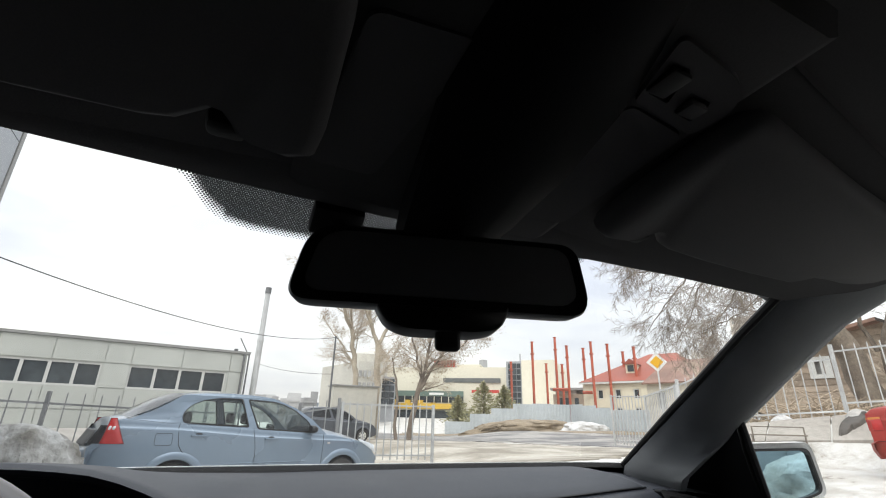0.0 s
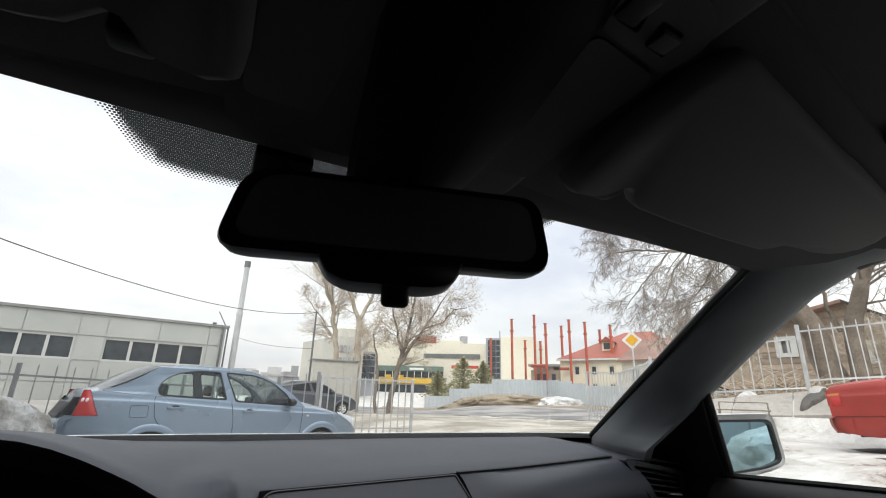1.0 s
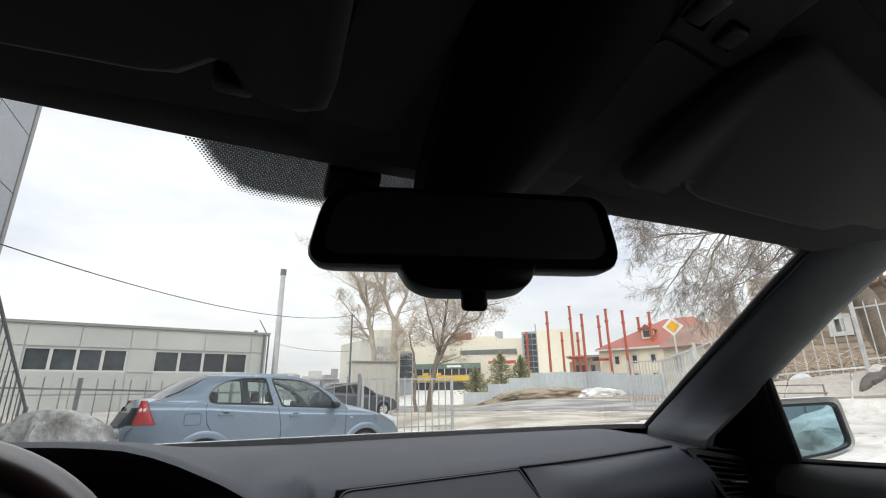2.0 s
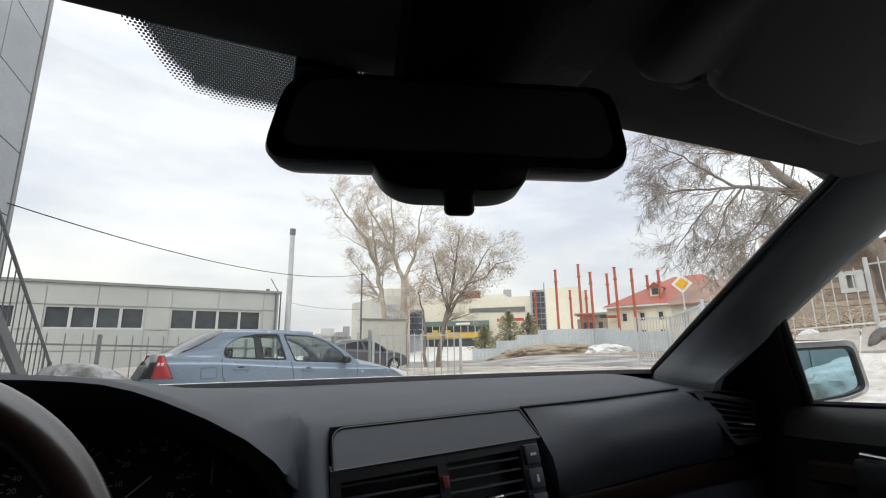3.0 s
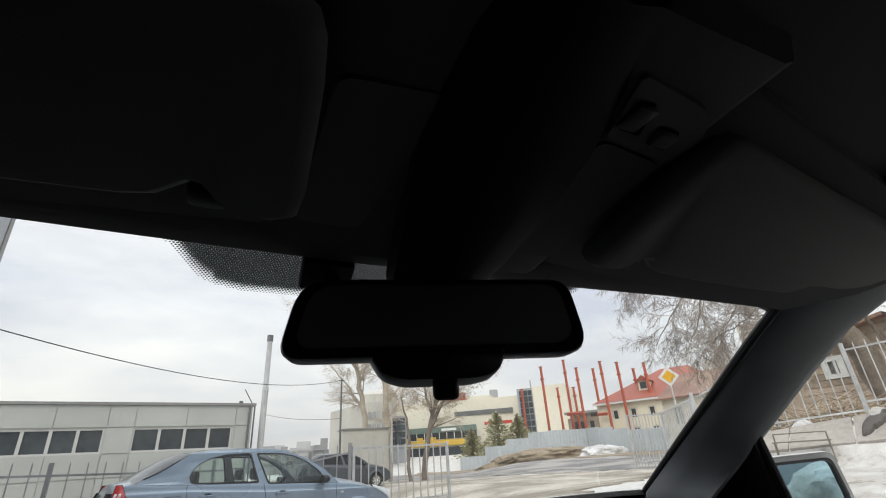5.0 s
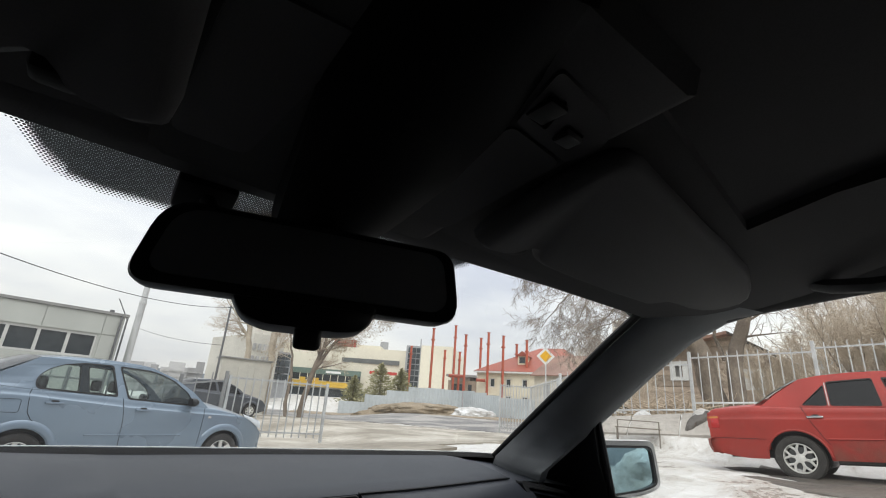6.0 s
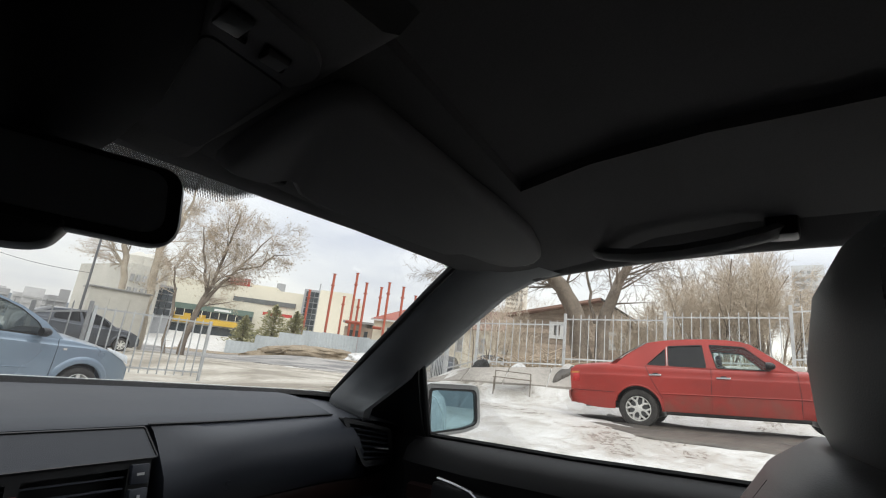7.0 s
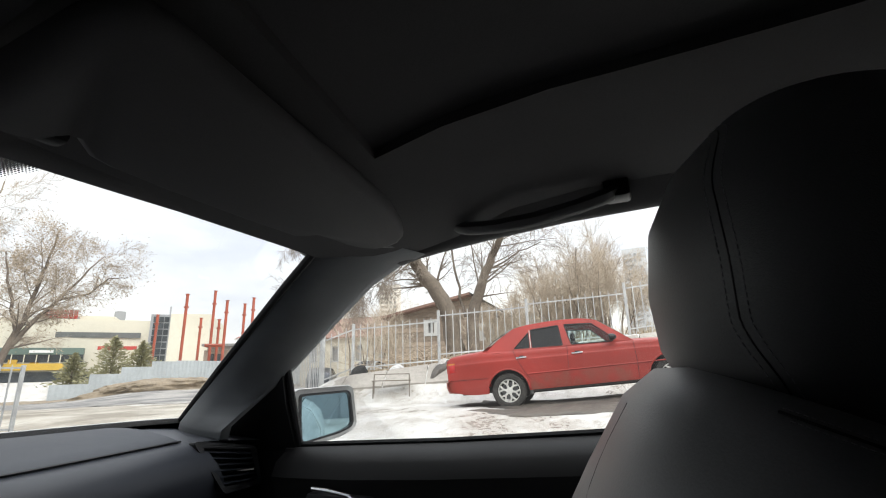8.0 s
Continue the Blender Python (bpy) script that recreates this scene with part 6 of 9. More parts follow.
def blue_details():
    y0, half, sx = B["y0"], B["half"], B["side_x"]
    for s in (1, -1):
        # tail lamp: a slanting red lens on the flank, its smoked part round the corner
        rows, dark_rows = [], []
        for t in np.linspace(0, 1, 8):
            z = lerp(0.83, 1.135, t)
            ya, yb = y0 + lerp(0.115, 0.185, t), y0 + lerp(0.37, 0.25, t ** 0.85)
            yr = y0 - 0.010 + float(np.interp(z, [0.83, 0.86, 1.0, 1.1, 1.135], [0.03, 0.05, 0.12, 0.16, 0.18]))
            row = [(s * (sx(ya, z) - 0.004), ya - 0.004, z)]
            for q in np.linspace(0, 1, 7):
                y = lerp(ya, yb, q)
                row.append((s * (sx(y, z) + 0.006 + 0.016 * math.sin(math.pi * (0.1 + 0.8 * q)) * math.sin(math.pi * (0.12 + 0.76 * t))), y, z))
            row.append((s * (sx(yb, z) - 0.006), yb + 0.003, z))
            rows.append(row)
            if z < 1.07:
                dark_rows.append([(s * (sx(y0, z) - 0.12), yr - 0.018, z), (s * (sx(y0, z) - 0.05), yr - 0.008, z), (s * (sx(yr + 0.005, z) + 0.004), yr + 0.006, z), (s * (sx(ya, z) + 0.004), ya - 0.002, z)])
        lamp = part("tail_lamp", loft_bm(rows, False, False), M["tail_red"], blue, "slanting red tail lamp", angle=70)
        edge = [Vector(p) for p in [r[1] for r in rows] + [r[-2] for r in reversed(rows)]]
        part("lens_rim", tube_bm(edge + edge[:1], 0.006, 5), M["tail_rim"], lamp, "dark red edge of the lens")
        part("smoked_lens", loft_bm(dark_rows, False, False), M["black_gloss"], lamp, "dark smoked part of the lamp", angle=60)
        for ya, yb in ((0.165, 0.195), (0.21, 0.24)):
            spotp = rounded([(y0 + ya, 0.995), (y0 + yb, 0.995), (y0 + yb + 0.012, 1.04), (y0 + ya + 0.012, 1.04)], 0.016)
            part("clear_spot", plate(spotp, [], lambda a, b: Vector((s * (sx(a, b) + 0.022), a, b)), (-s * 0.012, 0, 0)), M["tail_clear"], lamp)
        rows = []
        for t in np.linspace(0, 1, 6):
            y = B["y1"] - lerp(0.46, 0.05, t)
            z = lerp(0.845, 0.70, t)
            rows.append([(s * (sx(y, z) - 0.03), y, z + lerp(0.03, 0.07, t)), (s * (sx(y, z) + 0.006), y, z + lerp(0.012, 0.04, t)), (s * (sx(y, z) + 0.006), y + 0.02, z - lerp(0.012, 0.07, t))])
        part("head_lamp", loft_bm(rows, False, False), M["headlamp"], blue, "clear headlamp", angle=60)
        part("side_repeater", box_bm((s * (sx(3.26 + y0, 0.812) + 0.004), y0 + 3.26, 0.812), (0.012, 0.05, 0.03), None, 0.005), M["tail_clear"], blue)
    flap = plate(rounded([(y0 + 0.71, 0.81), (y0 + 0.91, 0.81), (y0 + 0.91, 0.95), (y0 + 0.71, 0.95)], 0.03), [], lambda a, b: Vector((sx(a, b) + 0.003, a, b)), (-0.01, 0, 0))
    part("fuel_flap", flap, M["blue_paint"], blue, angle=30)
    rim = rounded([(y0 + 0.705, 0.805), (y0 + 0.915, 0.805), (y0 + 0.915, 0.955), (y0 + 0.705, 0.955)], 0.033)
    part("flap_gap", tube_bm([(sx(a, b) + 0.0012, a, b) for a, b in rim + rim[:1]], 0.0026, 5), M["rubber"], blue)
    bump = []
    for q in np.linspace(-1, 1, 21):
        yb = y0 - 0.045 + 0.13 * abs(q) ** 3
        x = q * (half * 0.86)
        bump.append([(x, yb + 0.06, 0.30), (x, yb - 0.01, 0.36), (x, yb - 0.04, 0.50), (x, yb - 0.04, 0.66), (x, yb - 0.02, 0.76), (x, yb + 0.05, 0.80)])
    part("rear_bumper", loft_bm(bump, False, False), M["blue_paint"], blue, "pale blue rear bumper", angle=50)
    part("number_plate", box_bm((0, y0 - 0.092, 0.70), (0.52, 0.012, 0.115), None, 0.004), M["plate"], blue)
    part("plate_bar", box_bm((0, y0 - 0.100, 0.70), (0.40, 0.004, 0.06)), M["black"], blue)
    rows = []
    for q in np.linspace(-1, 1, 13):
        xx = q * 0.50
        yy = y0 - 0.052 * (1 - (xx / 0.72) ** 2)
        rows.append([(xx, yy + 0.02, 0.80), (xx, yy + 0.012, 0.81), (xx, yy + 0.060, 0.90), (xx, yy + 0.100, 0.985), (xx, yy + 0.135, 0.995)])
    part("boot_recess", loft_bm(rows, False, False), M["black"], blue, "dark recess round the number plate", angle=40)


blue_details()

# faded red saloon: nose away from the entrance, on the higher ground
red_m = Matrix.Translation((9.609, 1.015, 0.641)) @ Euler((radians(4.26), 0, radians(187.9))).to_matrix().to_4x4()
red, RD = sedan("parked_car", red_m, "faded red older saloon car with alloy wheels on slushy ground", RED, "parked cars")


def red_details():
    y0, y1, half, sx = RD["y0"], RD["y1"], RD["half"], RD["side_x"]
    for s in (1, -1):
        rows = []
        for z in (0.73, 0.79, 0.85, 0.91):
            rows.append([(s * (half - 0.42), y0 - 0.048, z), (s * (sx(y0 + 0.02, z) - 0.02), y0 - 0.012, z), (s * (sx(y0 + 0.05, z) + 0.006), y0 + 0.06, z), (s * (sx(y0 + 0.2, z) + 0.004), y0 + 0.17, z)])
        lamp = part("tail_lamp", loft_bm(rows, False, False), M["tail_red"], red, "ribbed tail lamp", angle=60)
        rows = []
        for z in (0.875, 0.905):
            rows.append([(s * (sx(y0 + 0.02, z) - 0.015), y0 - 0.016, z), (s * (sx(y0 + 0.05, z) + 0.010), y0 + 0.06, z), (s * (sx(y0 + 0.2, z) + 0.008), y0 + 0.165, z)])
        part("amber_band", loft_bm(rows, False, False), M["amber"], lamp)
    bump = []
    for q in np.linspace(-1, 1, 17):
        yb = y0 - 0.11 + 0.12 * abs(q) ** 5
        x = q * (half * 0.985)
        bump.append([(x * 0.97, yb + 0.16, 0.34), (x, yb + 0.03, 0.39), (x, yb + 0.0, 0.47), (x, yb + 0.0, 0.56), (x, yb + 0.06, 0.595)])
    part("rear_bumper", loft_bm(bump, False, False), M["red_dirty"], red, "dull red rear bumper", angle=50)
    for s in (1, -1):
        wrap = [[(s * (sx(y, z) + 0.012), y, z) for z in (0.36, 0.42, 0.50, 0.56)] for y in (y0 + 0.0, y0 + 0.08, y0 + 0.16, y0 + 0.24)]
        part("bumper_end", loft_bm(wrap, False, False), M["red_dirty"], red, angle=50)
        low = [[(s * (sx(y, z) + 0.004), y, z) for z in (0.295, 0.32, 0.38, 0.46, 0.56)] for y in np.linspace(y0 + 1.56, y0 + 3.40, 14)]
        part("lower_cladding", loft_bm(low, False, False), M["red_dirty"], red, "dirty lower door cladding", angle=50)
        rim = rounded([(y0 + 0.90, 0.925), (y0 + 1.10, 0.925), (y0 + 1.10, 1.0), (y0 + 0.90, 1.0)], 0.012)
        part("flap_gap", tube_bm([(s * (sx(a, b) + 0.001), a, b) for a, b in rim + rim[:1]], 0.0022, 5), M["red_dirty"], red)
        sill = [[(s * (sx(y, z) - d), y, z) for z, d in ((0.24, 0.05), (0.26, 0.012), (0.298, 0.008))] for y in np.linspace(y0 + 1.58, y0 + 3.5, 10)]
        part("sill", loft_bm(sill, False, False), M["tyre"], red, "dirty dark sill under the doors", angle=50)
        post = [(s * (sx(y0 + 1.645, 1.0) - 0.012 - (z - 1.0) * 0.36 + 0.006), y0 + 1.645, z) for z in np.linspace(1.03, 1.36, 8)]
        part("quarter_post", tube_bm(post, 0.0055, 6), M["alloy"], red, "thin pale post in the rear door window")
    part("number_plate", box_bm((0, y0 - 0.05, 0.74), (0.52, 0.012, 0.115), None, 0.004), M["plate"], red)
    part("plate_bar", box_bm((0, y0 - 0.058, 0.74), (0.40, 0.004, 0.06)), M["black"], red)
    part("front_bumper", box_bm((0, y1 + 0.02, 0.46), (half * 1.96, 0.16, 0.24), None, 0.06, 3), M["red_dirty"], red)
    for s in (1, -1):
        part("head_lamp", box_bm((s * (half - 0.22), y1 - 0.02, 0.70), (0.34, 0.06, 0.18), None, 0.02), M["headlamp"], red)


red_details()
px, py = polar(14.0, 24.4)
dark, _ = sedan("parked_car", Matrix.Translation((px, py, ground_z(px, py))) @ Euler((0, 0, radians(-85))).to_matrix().to_4x4(), "dark grey saloon car behind the railings", DARK, "parked cars")
PALE = dict(DARK, paint="white_paint", handle="white_paint", strip_paint="white_paint", lip_paint="white_paint", glass="tint_glass", rear_glass="tint_glass")
for az, r, yaw, C, label in ((58.8, 33, -100, PALE, "pale saloon car standing behind the railings"), (52.4, 34, -60, DARK, "dark grey saloon car standing behind the railings")):
    px, py = polar(az, r)
    sedan("parked_car", Matrix.Translation((px, py, ground_z(px, py))) @ Euler((0, 0, radians(yaw))).to_matrix().to_4x4(), label, C, "parked cars")


# ---------------------------------------------------------------- railings
def railing(name, pts, height, label, material, spacing=0.2, bar=0.011, post_w=0.03, tip=0.14, low=0.16, group="railings", post_up=0.05, bays=None):
    """Steel railings from post to post: posts, two rails to a bay, and pointed bars."""
    ob = thing(name, IDENT, label, "fence", group)
    bar_len = height - low + tip * 0.9
    bm = bmesh.new()
    add_loft(bm, [[(bar * c, bar * d, z) for c, d in ((-1, -1), (1, -1), (1, 1), (-1, 1))] for z in (0, bar_len - 0.05)], True, False)
    tip_ring = bm.verts.new((0, 0, bar_len))
    bm.verts.ensure_lookup_table()
    top = [v for v in bm.verts if abs(v.co.z - (bar_len - 0.05)) < 1e-5]
    for i in range(4):
        bm.faces.new((top[i], top[(i + 1) % 4], tip_ring))
    bar_me = finish(bm, "bar", material)
    post_me = finish(box_bm((0, 0, (height + post_up) / 2), (2 * post_w, 2 * post_w, height + post_up), None, 0.004, 1), "post", material)
    for i, p in enumerate(pts):
        shared("post", post_me, ob, Matrix.Translation(p))
    for a, b in (bays or zip(pts, pts[1:])):
        va, vb = Vector(a), Vector(b)
        d = vb - va
        yaw = math.atan2(d.y, d.x)
        length = math.hypot(d.x, d.y)
        pitch = math.atan2(d.z, length)
        for h in (low + 0.10, height):
            m = Matrix.Translation(va.lerp(vb, 0.5) + Vector((0, 0, h))) @ Matrix.Rotation(yaw, 4, 'Z') @ Matrix.Rotation(-pitch, 4, 'Y')
            part("rail", box_bm((0, 0, 0), (d.length - 2 * post_w, 0.022, 0.035), m), material, ob, smooth=False)
        n = max(1, int(length / spacing))
        for k in range(1, n):
            q = va.lerp(vb, k / n)
            shared("bar", bar_me, ob, Matrix.Translation(q + Vector((0, 0, low))) @ Matrix.Rotation(yaw, 4, 'Z'))
    return ob


def spot(az, r, lift=0.0):
    x, y = polar(az, r)
    return (x, y, ground_z(x, y) + lift)


def spot_z(az, r, z):
    x, y = polar(az, r)
    return (x, y, z)


# left railings behind the snow heap and the blue car
railing("railings", [spot_z(-20.5, 10.8, -0.04), spot_z(-12.4, 10.9, -0.08), spot_z(1.0, 11.1, -0.16), spot_z(10.5, 11.3, -0.10), spot_z(14.8, 11.6, 0.05)], 1.40, "dark grey steel railings with pointed bars along the yard", M["galv_dark"], spacing=0.24, bar=0.010, post_w=0.033, tip=0.24, post_up=0.20)
# left gate leaf
railing("gate_leaf", [spot_z(15.2, 11.6, 0.22), spot_z(25.7, 12.1, 0.22)], 1.30, "grey steel gate leaf standing open beside the entrance", M["gate_grey"], spacing=0.17, bar=0.012, post_w=0.030, tip=0.08, low=0.10)
# right gate and railings
railing("gate_leaf", [spot_z(45.9, 19.0, 0.52), spot_z(49.4, 17.4, 0.42), spot_z(52.6, 14.3, 0.52)], 1.70, "pale grey steel gate railings at the far side of the entrance", M["galv"], spacing=0.17, bar=0.012, post_w=0.030, tip=0.08, low=0.10)
upper = [spot_z(52.8, 14.25, 0.93), spot_z(56.2, 14.0, 1.24), spot_z(66.45, 13.7, 1.56), spot_z(77.2, 13.6, 1.78), spot_z(88.5, 13.6, 2.03), spot_z(98.5, 14.6, 2.35)]
railing("railings", upper, 1.30, "pale grey steel railings above the concrete bank", M["galv"], spacing=0.205, bar=0.010, post_w=0.034, tip=0.16, low=0.10, post_up=0.16,
        bays=[(upper[0], upper[1]), (upper[1], spot_z(66.4, 13.7, 1.40)), (upper[2], spot_z(77.2, 13.6, 1.70)), (upper[3], spot_z(88.45, 13.6, 1.89)), (upper[4], upper[5])])


# ---------------------------------------------------------------- left: workshop building
def workshop():
    a = Vector((1.36, 19.66, 0))
    d = Vector((-0.990, -0.140, 0))
    n = Vector((0.140, -0.990, 0))
    ob = thing("workshop", IDENT, "low workshop clad in pale grey metal panels with strip windows", "building")
    base, roof = 0.62, 3.50

    def at(s, z, off=0.0):
        p = a + d * s + n * off
        return Vector((p.x, p.y, z))
    groups = [(0.66, 3.74), (4.54, 7.28), (7.98, 11.0), (11.8, 14.6)]
    zl, zh = 2.00, 2.77
    holes = [[(g0, zl), (g1, zl), (g1, zh), (g0, zh)] for g0, g1 in groups]
    part("wall", plate([(0, base - 0.4), (16, base - 0.4), (16, roof), (0, roof)], holes, lambda s, z: at(s, z, -0.03), tuple(-n * 0.28)), M["panel"], ob, smooth=False)
    part("end_wall", plate([(0, base - 0.4), (9, base - 0.4), (9, roof), (0, roof)], [], lambda s, z: Vector((a.x, a.y, 0)) - n * s * 1 + Vector((0, 0, z)) - n * 0.31, tuple(d * 0.2)), M["panel"], ob, smooth=False)
    part("coping", box_bm((0, 0, 0), (16.2, 0.36, 0.09), Matrix.Translation(at(8.0, roof + 0.035, -0.12)) @ Matrix.Rotation(math.atan2(d.y, d.x), 4, 'Z')), M["coping"], ob, "grey metal roof edge", smooth=False)
    part("flat_roof", box_bm((0, 0, 0), (16, 9, 0.06), Matrix.Translation(at(8.0, roof - 0.06, -4.6)) @ Matrix.Rotation(math.atan2(d.y, d.x), 4, 'Z')), M["coping"], ob, smooth=False)
    cols = [0.0, 0.58, 2.20, 3.74, 4.50, 5.90, 7.28, 7.95, 9.45, 11.0, 11.8, 13.2, 14.6, 16.0]
    for z0, z1 in ((zh + 0.03, roof - 0.02), (zl + 0.0, zh - 0.0), (1.30, zl - 0.03), (base - 0.3, 1.27)):
        for c0, c1 in zip(cols, cols[1:]):
            if z0 == zl and any(c0 < g1 - 0.1 and c1 > g0 + 0.1 for g0, g1 in groups):
                continue
            bm = plate([(c0 + 0.012, z0 + 0.004), (c1 - 0.012, z0 + 0.004), (c1 - 0.012, z1 - 0.004), (c0 + 0.012, z1 - 0.004)], [], lambda s, z: at(s, z, 0.0), tuple(-n * 0.027))
            part("panel", bm, M["panel"], ob, smooth=False)
    for g0, g1 in groups:
        step = (g1 - g0) / 4
        panes = [(g0 + step * k + 0.045, g0 + step * (k + 1) - 0.045) for k in range(4)]
        w = part("window", plate([(g0, zl), (g1, zl), (g1, zh), (g0, zh)], [[(p0, zl + 0.06), (p1, zl + 0.06), (p1, zh - 0.06), (p0, zh - 0.06)] for p0, p1 in panes], lambda s, z: at(s, z, -0.05), tuple(-n * 0.06)), M["win_frame"], ob, "strip window with four dark panes", smooth=False)
        for p0, p1 in panes:
            part("pane", plate([(p0, zl + 0.06), (p1, zl + 0.06), (p1, zh - 0.06), (p0, zh - 0.06)], [], lambda s, z: at(s, z, -0.10), tuple(-n * 0.01)), M["win_dark"], w, smooth=False)
    part("gutter_pipe", tube_bm([at(0.12, base, 0.06), at(0.12, roof, 0.06)], 0.04, 8), M["steel_dark"], ob)
    part("camera_bracket", box_bm(tuple(at(0.45, roof + 0.12, 0.0)), (0.14, 0.10, 0.08), None, 0.02), M["steel_dark"], ob)


workshop()


def hall_with_stair():
    """Tall clad hall beside the yard and its outside steel stair."""
    ob = thing("tall_hall", IDENT, "tall hall clad in blue-grey metal panels", "building")
    xw, y_end = -4.05, 10.35
    part("wall", box_bm((xw - 0.19, 1.2, 5.5), (0.30, 2 * (y_end - 1.2) - 0.1, 11.2)), M["panel_dark"], ob, smooth=False)
    part("end_wall", box_bm((xw - 3.0, y_end - 0.19, 5.5), (5.9, 0.30, 11.2)), M["panel_dark"], ob, smooth=False)
    part("corner_flashing", box_bm((xw + 0.0, y_end - 0.05, 5.5), (0.09, 0.14, 11.2), None, 0.01), M["coping"], ob, smooth=False)
    for i in range(12):
        for j in range(9):
            a, b = y_end - 0.13 - 1.3 * i, y_end - 0.13 - 1.3 * (i + 1)
            part("panel", box_bm((xw, (a + b) / 2, 0.6 + 1.2 * j), (0.05, 1.276, 1.176)), M["panel_dark"], ob, smooth=False)
    st = thing("steel_stair", IDENT, "grey steel outside stair with barred rails against the hall", "stairs")
    x0 = -3.02
    foot, top = Vector((x0 - 0.03, 10.15, 0.02)), Vector((x0 + 0.14, 2.6, 4.95))
    d = top - foot
    for off in (0.0, -0.92):
        a, b = foot + Vector((off, 0, 0)), top + Vector((off, 0, 0))
        m = Matrix.Translation((a + b) / 2) @ d.to_track_quat('X', 'Z').to_matrix().to_4x4()
        part("stringer", box_bm((0, 0, 0), (d.length, 0.07, 0.20), m, 0.006, 1), M["steel_paint"], st, smooth=False)
        part("hand_rail", tube_bm([a + Vector((0, 0, 0.98)), b + Vector((0, 0, 0.98))], 0.024, 8), M["steel_dark"], st)
        for k in range(34):
            q = a.lerp(b, (k + 0.5) / 34)
            part("baluster", tube_bm([q + Vector((0, 0, 0.05)), q + Vector((0, 0, 0.97))], 0.009, 5), M["steel_dark"], st)
        part("rail_post", tube_bm([a + Vector((0, 0, -0.05)), a + Vector((0, 0, 1.02))], 0.03, 8), M["steel_dark"], st)
    for k in range(26):
        q = foot.lerp(top, (k + 0.5) / 26) + Vector((-0.46, 0, 0.02))
        part("tread", box_bm((0, 0, 0), (0.86, 0.27, 0.035), Matrix.Translation(q)), M["steel"], st, smooth=False)


M["steel_paint"] = surf("grey_painted_beam", (0.15, 0.153, 0.157), 0.5, 0.1, 3, 40, 0.12, 0.1, 0.002)
hall_with_stair()


# ---------------------------------------------------------------- snow heaps, bank, bench
def heap(name, c, size, material, label, category="snow", seed=0, n=110, rough=0.22, rows_n=34, crust=0.10, steep=0.8):
    """A heap of frozen snow or soil: a broad mound broken into lumps, ledges and hollows."""
    bm = bmesh.new()
    rows = []
    for j in range(rows_n):
        t = j / rows_n
        row = []
        for k in range(n):
            a = 2 * math.pi * k / n
            ca, sa = math.cos(a), math.sin(a)
            wob = 1 + rough * noise.noise((ca * 1.3 + seed, sa * 1.3, t * 1.2)) + 0.12 * noise.noise((ca * 4 + seed, sa * 4, t * 5))
            r = math.cos(t * math.pi / 2) ** steep * wob
            x, y = c[0] + size[0] * r * ca, c[1] + size[1] * r * sa
            q = Vector((x * 2.2 / size[0] + seed, y * 2.2 / size[0], t * 2.0))
            lump = noise.noise(q) + 0.55 * noise.noise(q * 2.3) + 0.30 * (1 - 2 * abs(noise.noise(q * 4.7))) + 0.16 * noise.noise(q * 9.5)
            z = ground_z(x, y) - 0.12 + (size[2] + 0.12) * math.sin(t * math.pi / 2) * (1 + 0.12 * noise.noise((x * 1.5 + seed, y * 1.5, 3)))
            out = crust * lump * math.sin(math.pi * min(1, 0.15 + t))
            row.append((x + out * ca * size[0], y + out * sa * size[1], z + out * size[2] * 0.7))
        rows.append(row)
    add_loft(bm, rows, True, True)
    return solo(name, bm, material, label, category, "snow heaps" if category == "snow" else "")


hx, hy = polar(-13.8, 6.5)
heap("snow_heap", (hx, hy), (0.62, 0.55, 1.05), M["pile"], "old grey snow heap with dirt streaks in front of the railings", seed=2, rough=0.3, crust=0.17, steep=0.55)
hx, hy = polar(-19.4, 6.6)
heap("snow_heap", (hx, hy), (0.75, 0.50, 0.50), M["pile"], "low dirty snow heap beside the steel stair", seed=5, crust=0.16)
hx, hy = polar(37.0, 49)
heap("earth_mound", (hx, hy), (6.6, 2.6, 0.95), M["dirt"], "brown earth mound with dry grass at the street's edge", "mound", seed=7, rough=0.4)
hx, hy = polar(42.6, 50)
heap("snow_heap", (hx, hy), (3.0, 1.2, 0.85), M["snow"], "white snow bank against the sheet fence", seed=9)
hx, hy = polar(57.0, 13.3)
heap("rubbish_bag", (hx, hy), (0.30, 0.26, 0.26), M["rubber"], "black rubbish bag at the railings' foot", "bag", seed=13, n=40, rows_n=14)
for az, r, w, h, seed in ((61.5, 13.2, 0.30, 0.14, 21), (67.0, 12.15, 0.30, 0.12, 23)):
    hx, hy = polar(az, r)
    heap("snow_heap", (hx, hy), (w, w * 0.6, h), M["snow"], "small patch of leftover snow on the bank", seed=seed, n=50, rows_n=14)
# what the door mirror shows: a bank of shovelled snow and a clad wall behind the car
heap("snow_heap", (3.6, -6.4), (1.9, 1.5, 1.05), M["snow"], "high bank of shovelled snow behind the car", seed=31)
part_wall = thing("wall_south", IDENT, "blue-grey clad wall closing the yard behind the car", "wall", kind="structure")
part("wall", box_bm((3.0, -13.0, 2.0), (16.0, 0.3, 4.6)), M["panel_dark"], part_wall, smooth=False)
for k in range(10):
    for j in range(3):
        part("panel", box_bm((-4.2 + 1.6 * k, -12.83, 0.55 + 1.42 * j), (1.57, 0.05, 1.39)), M["panel_dark"], part_wall, smooth=False)


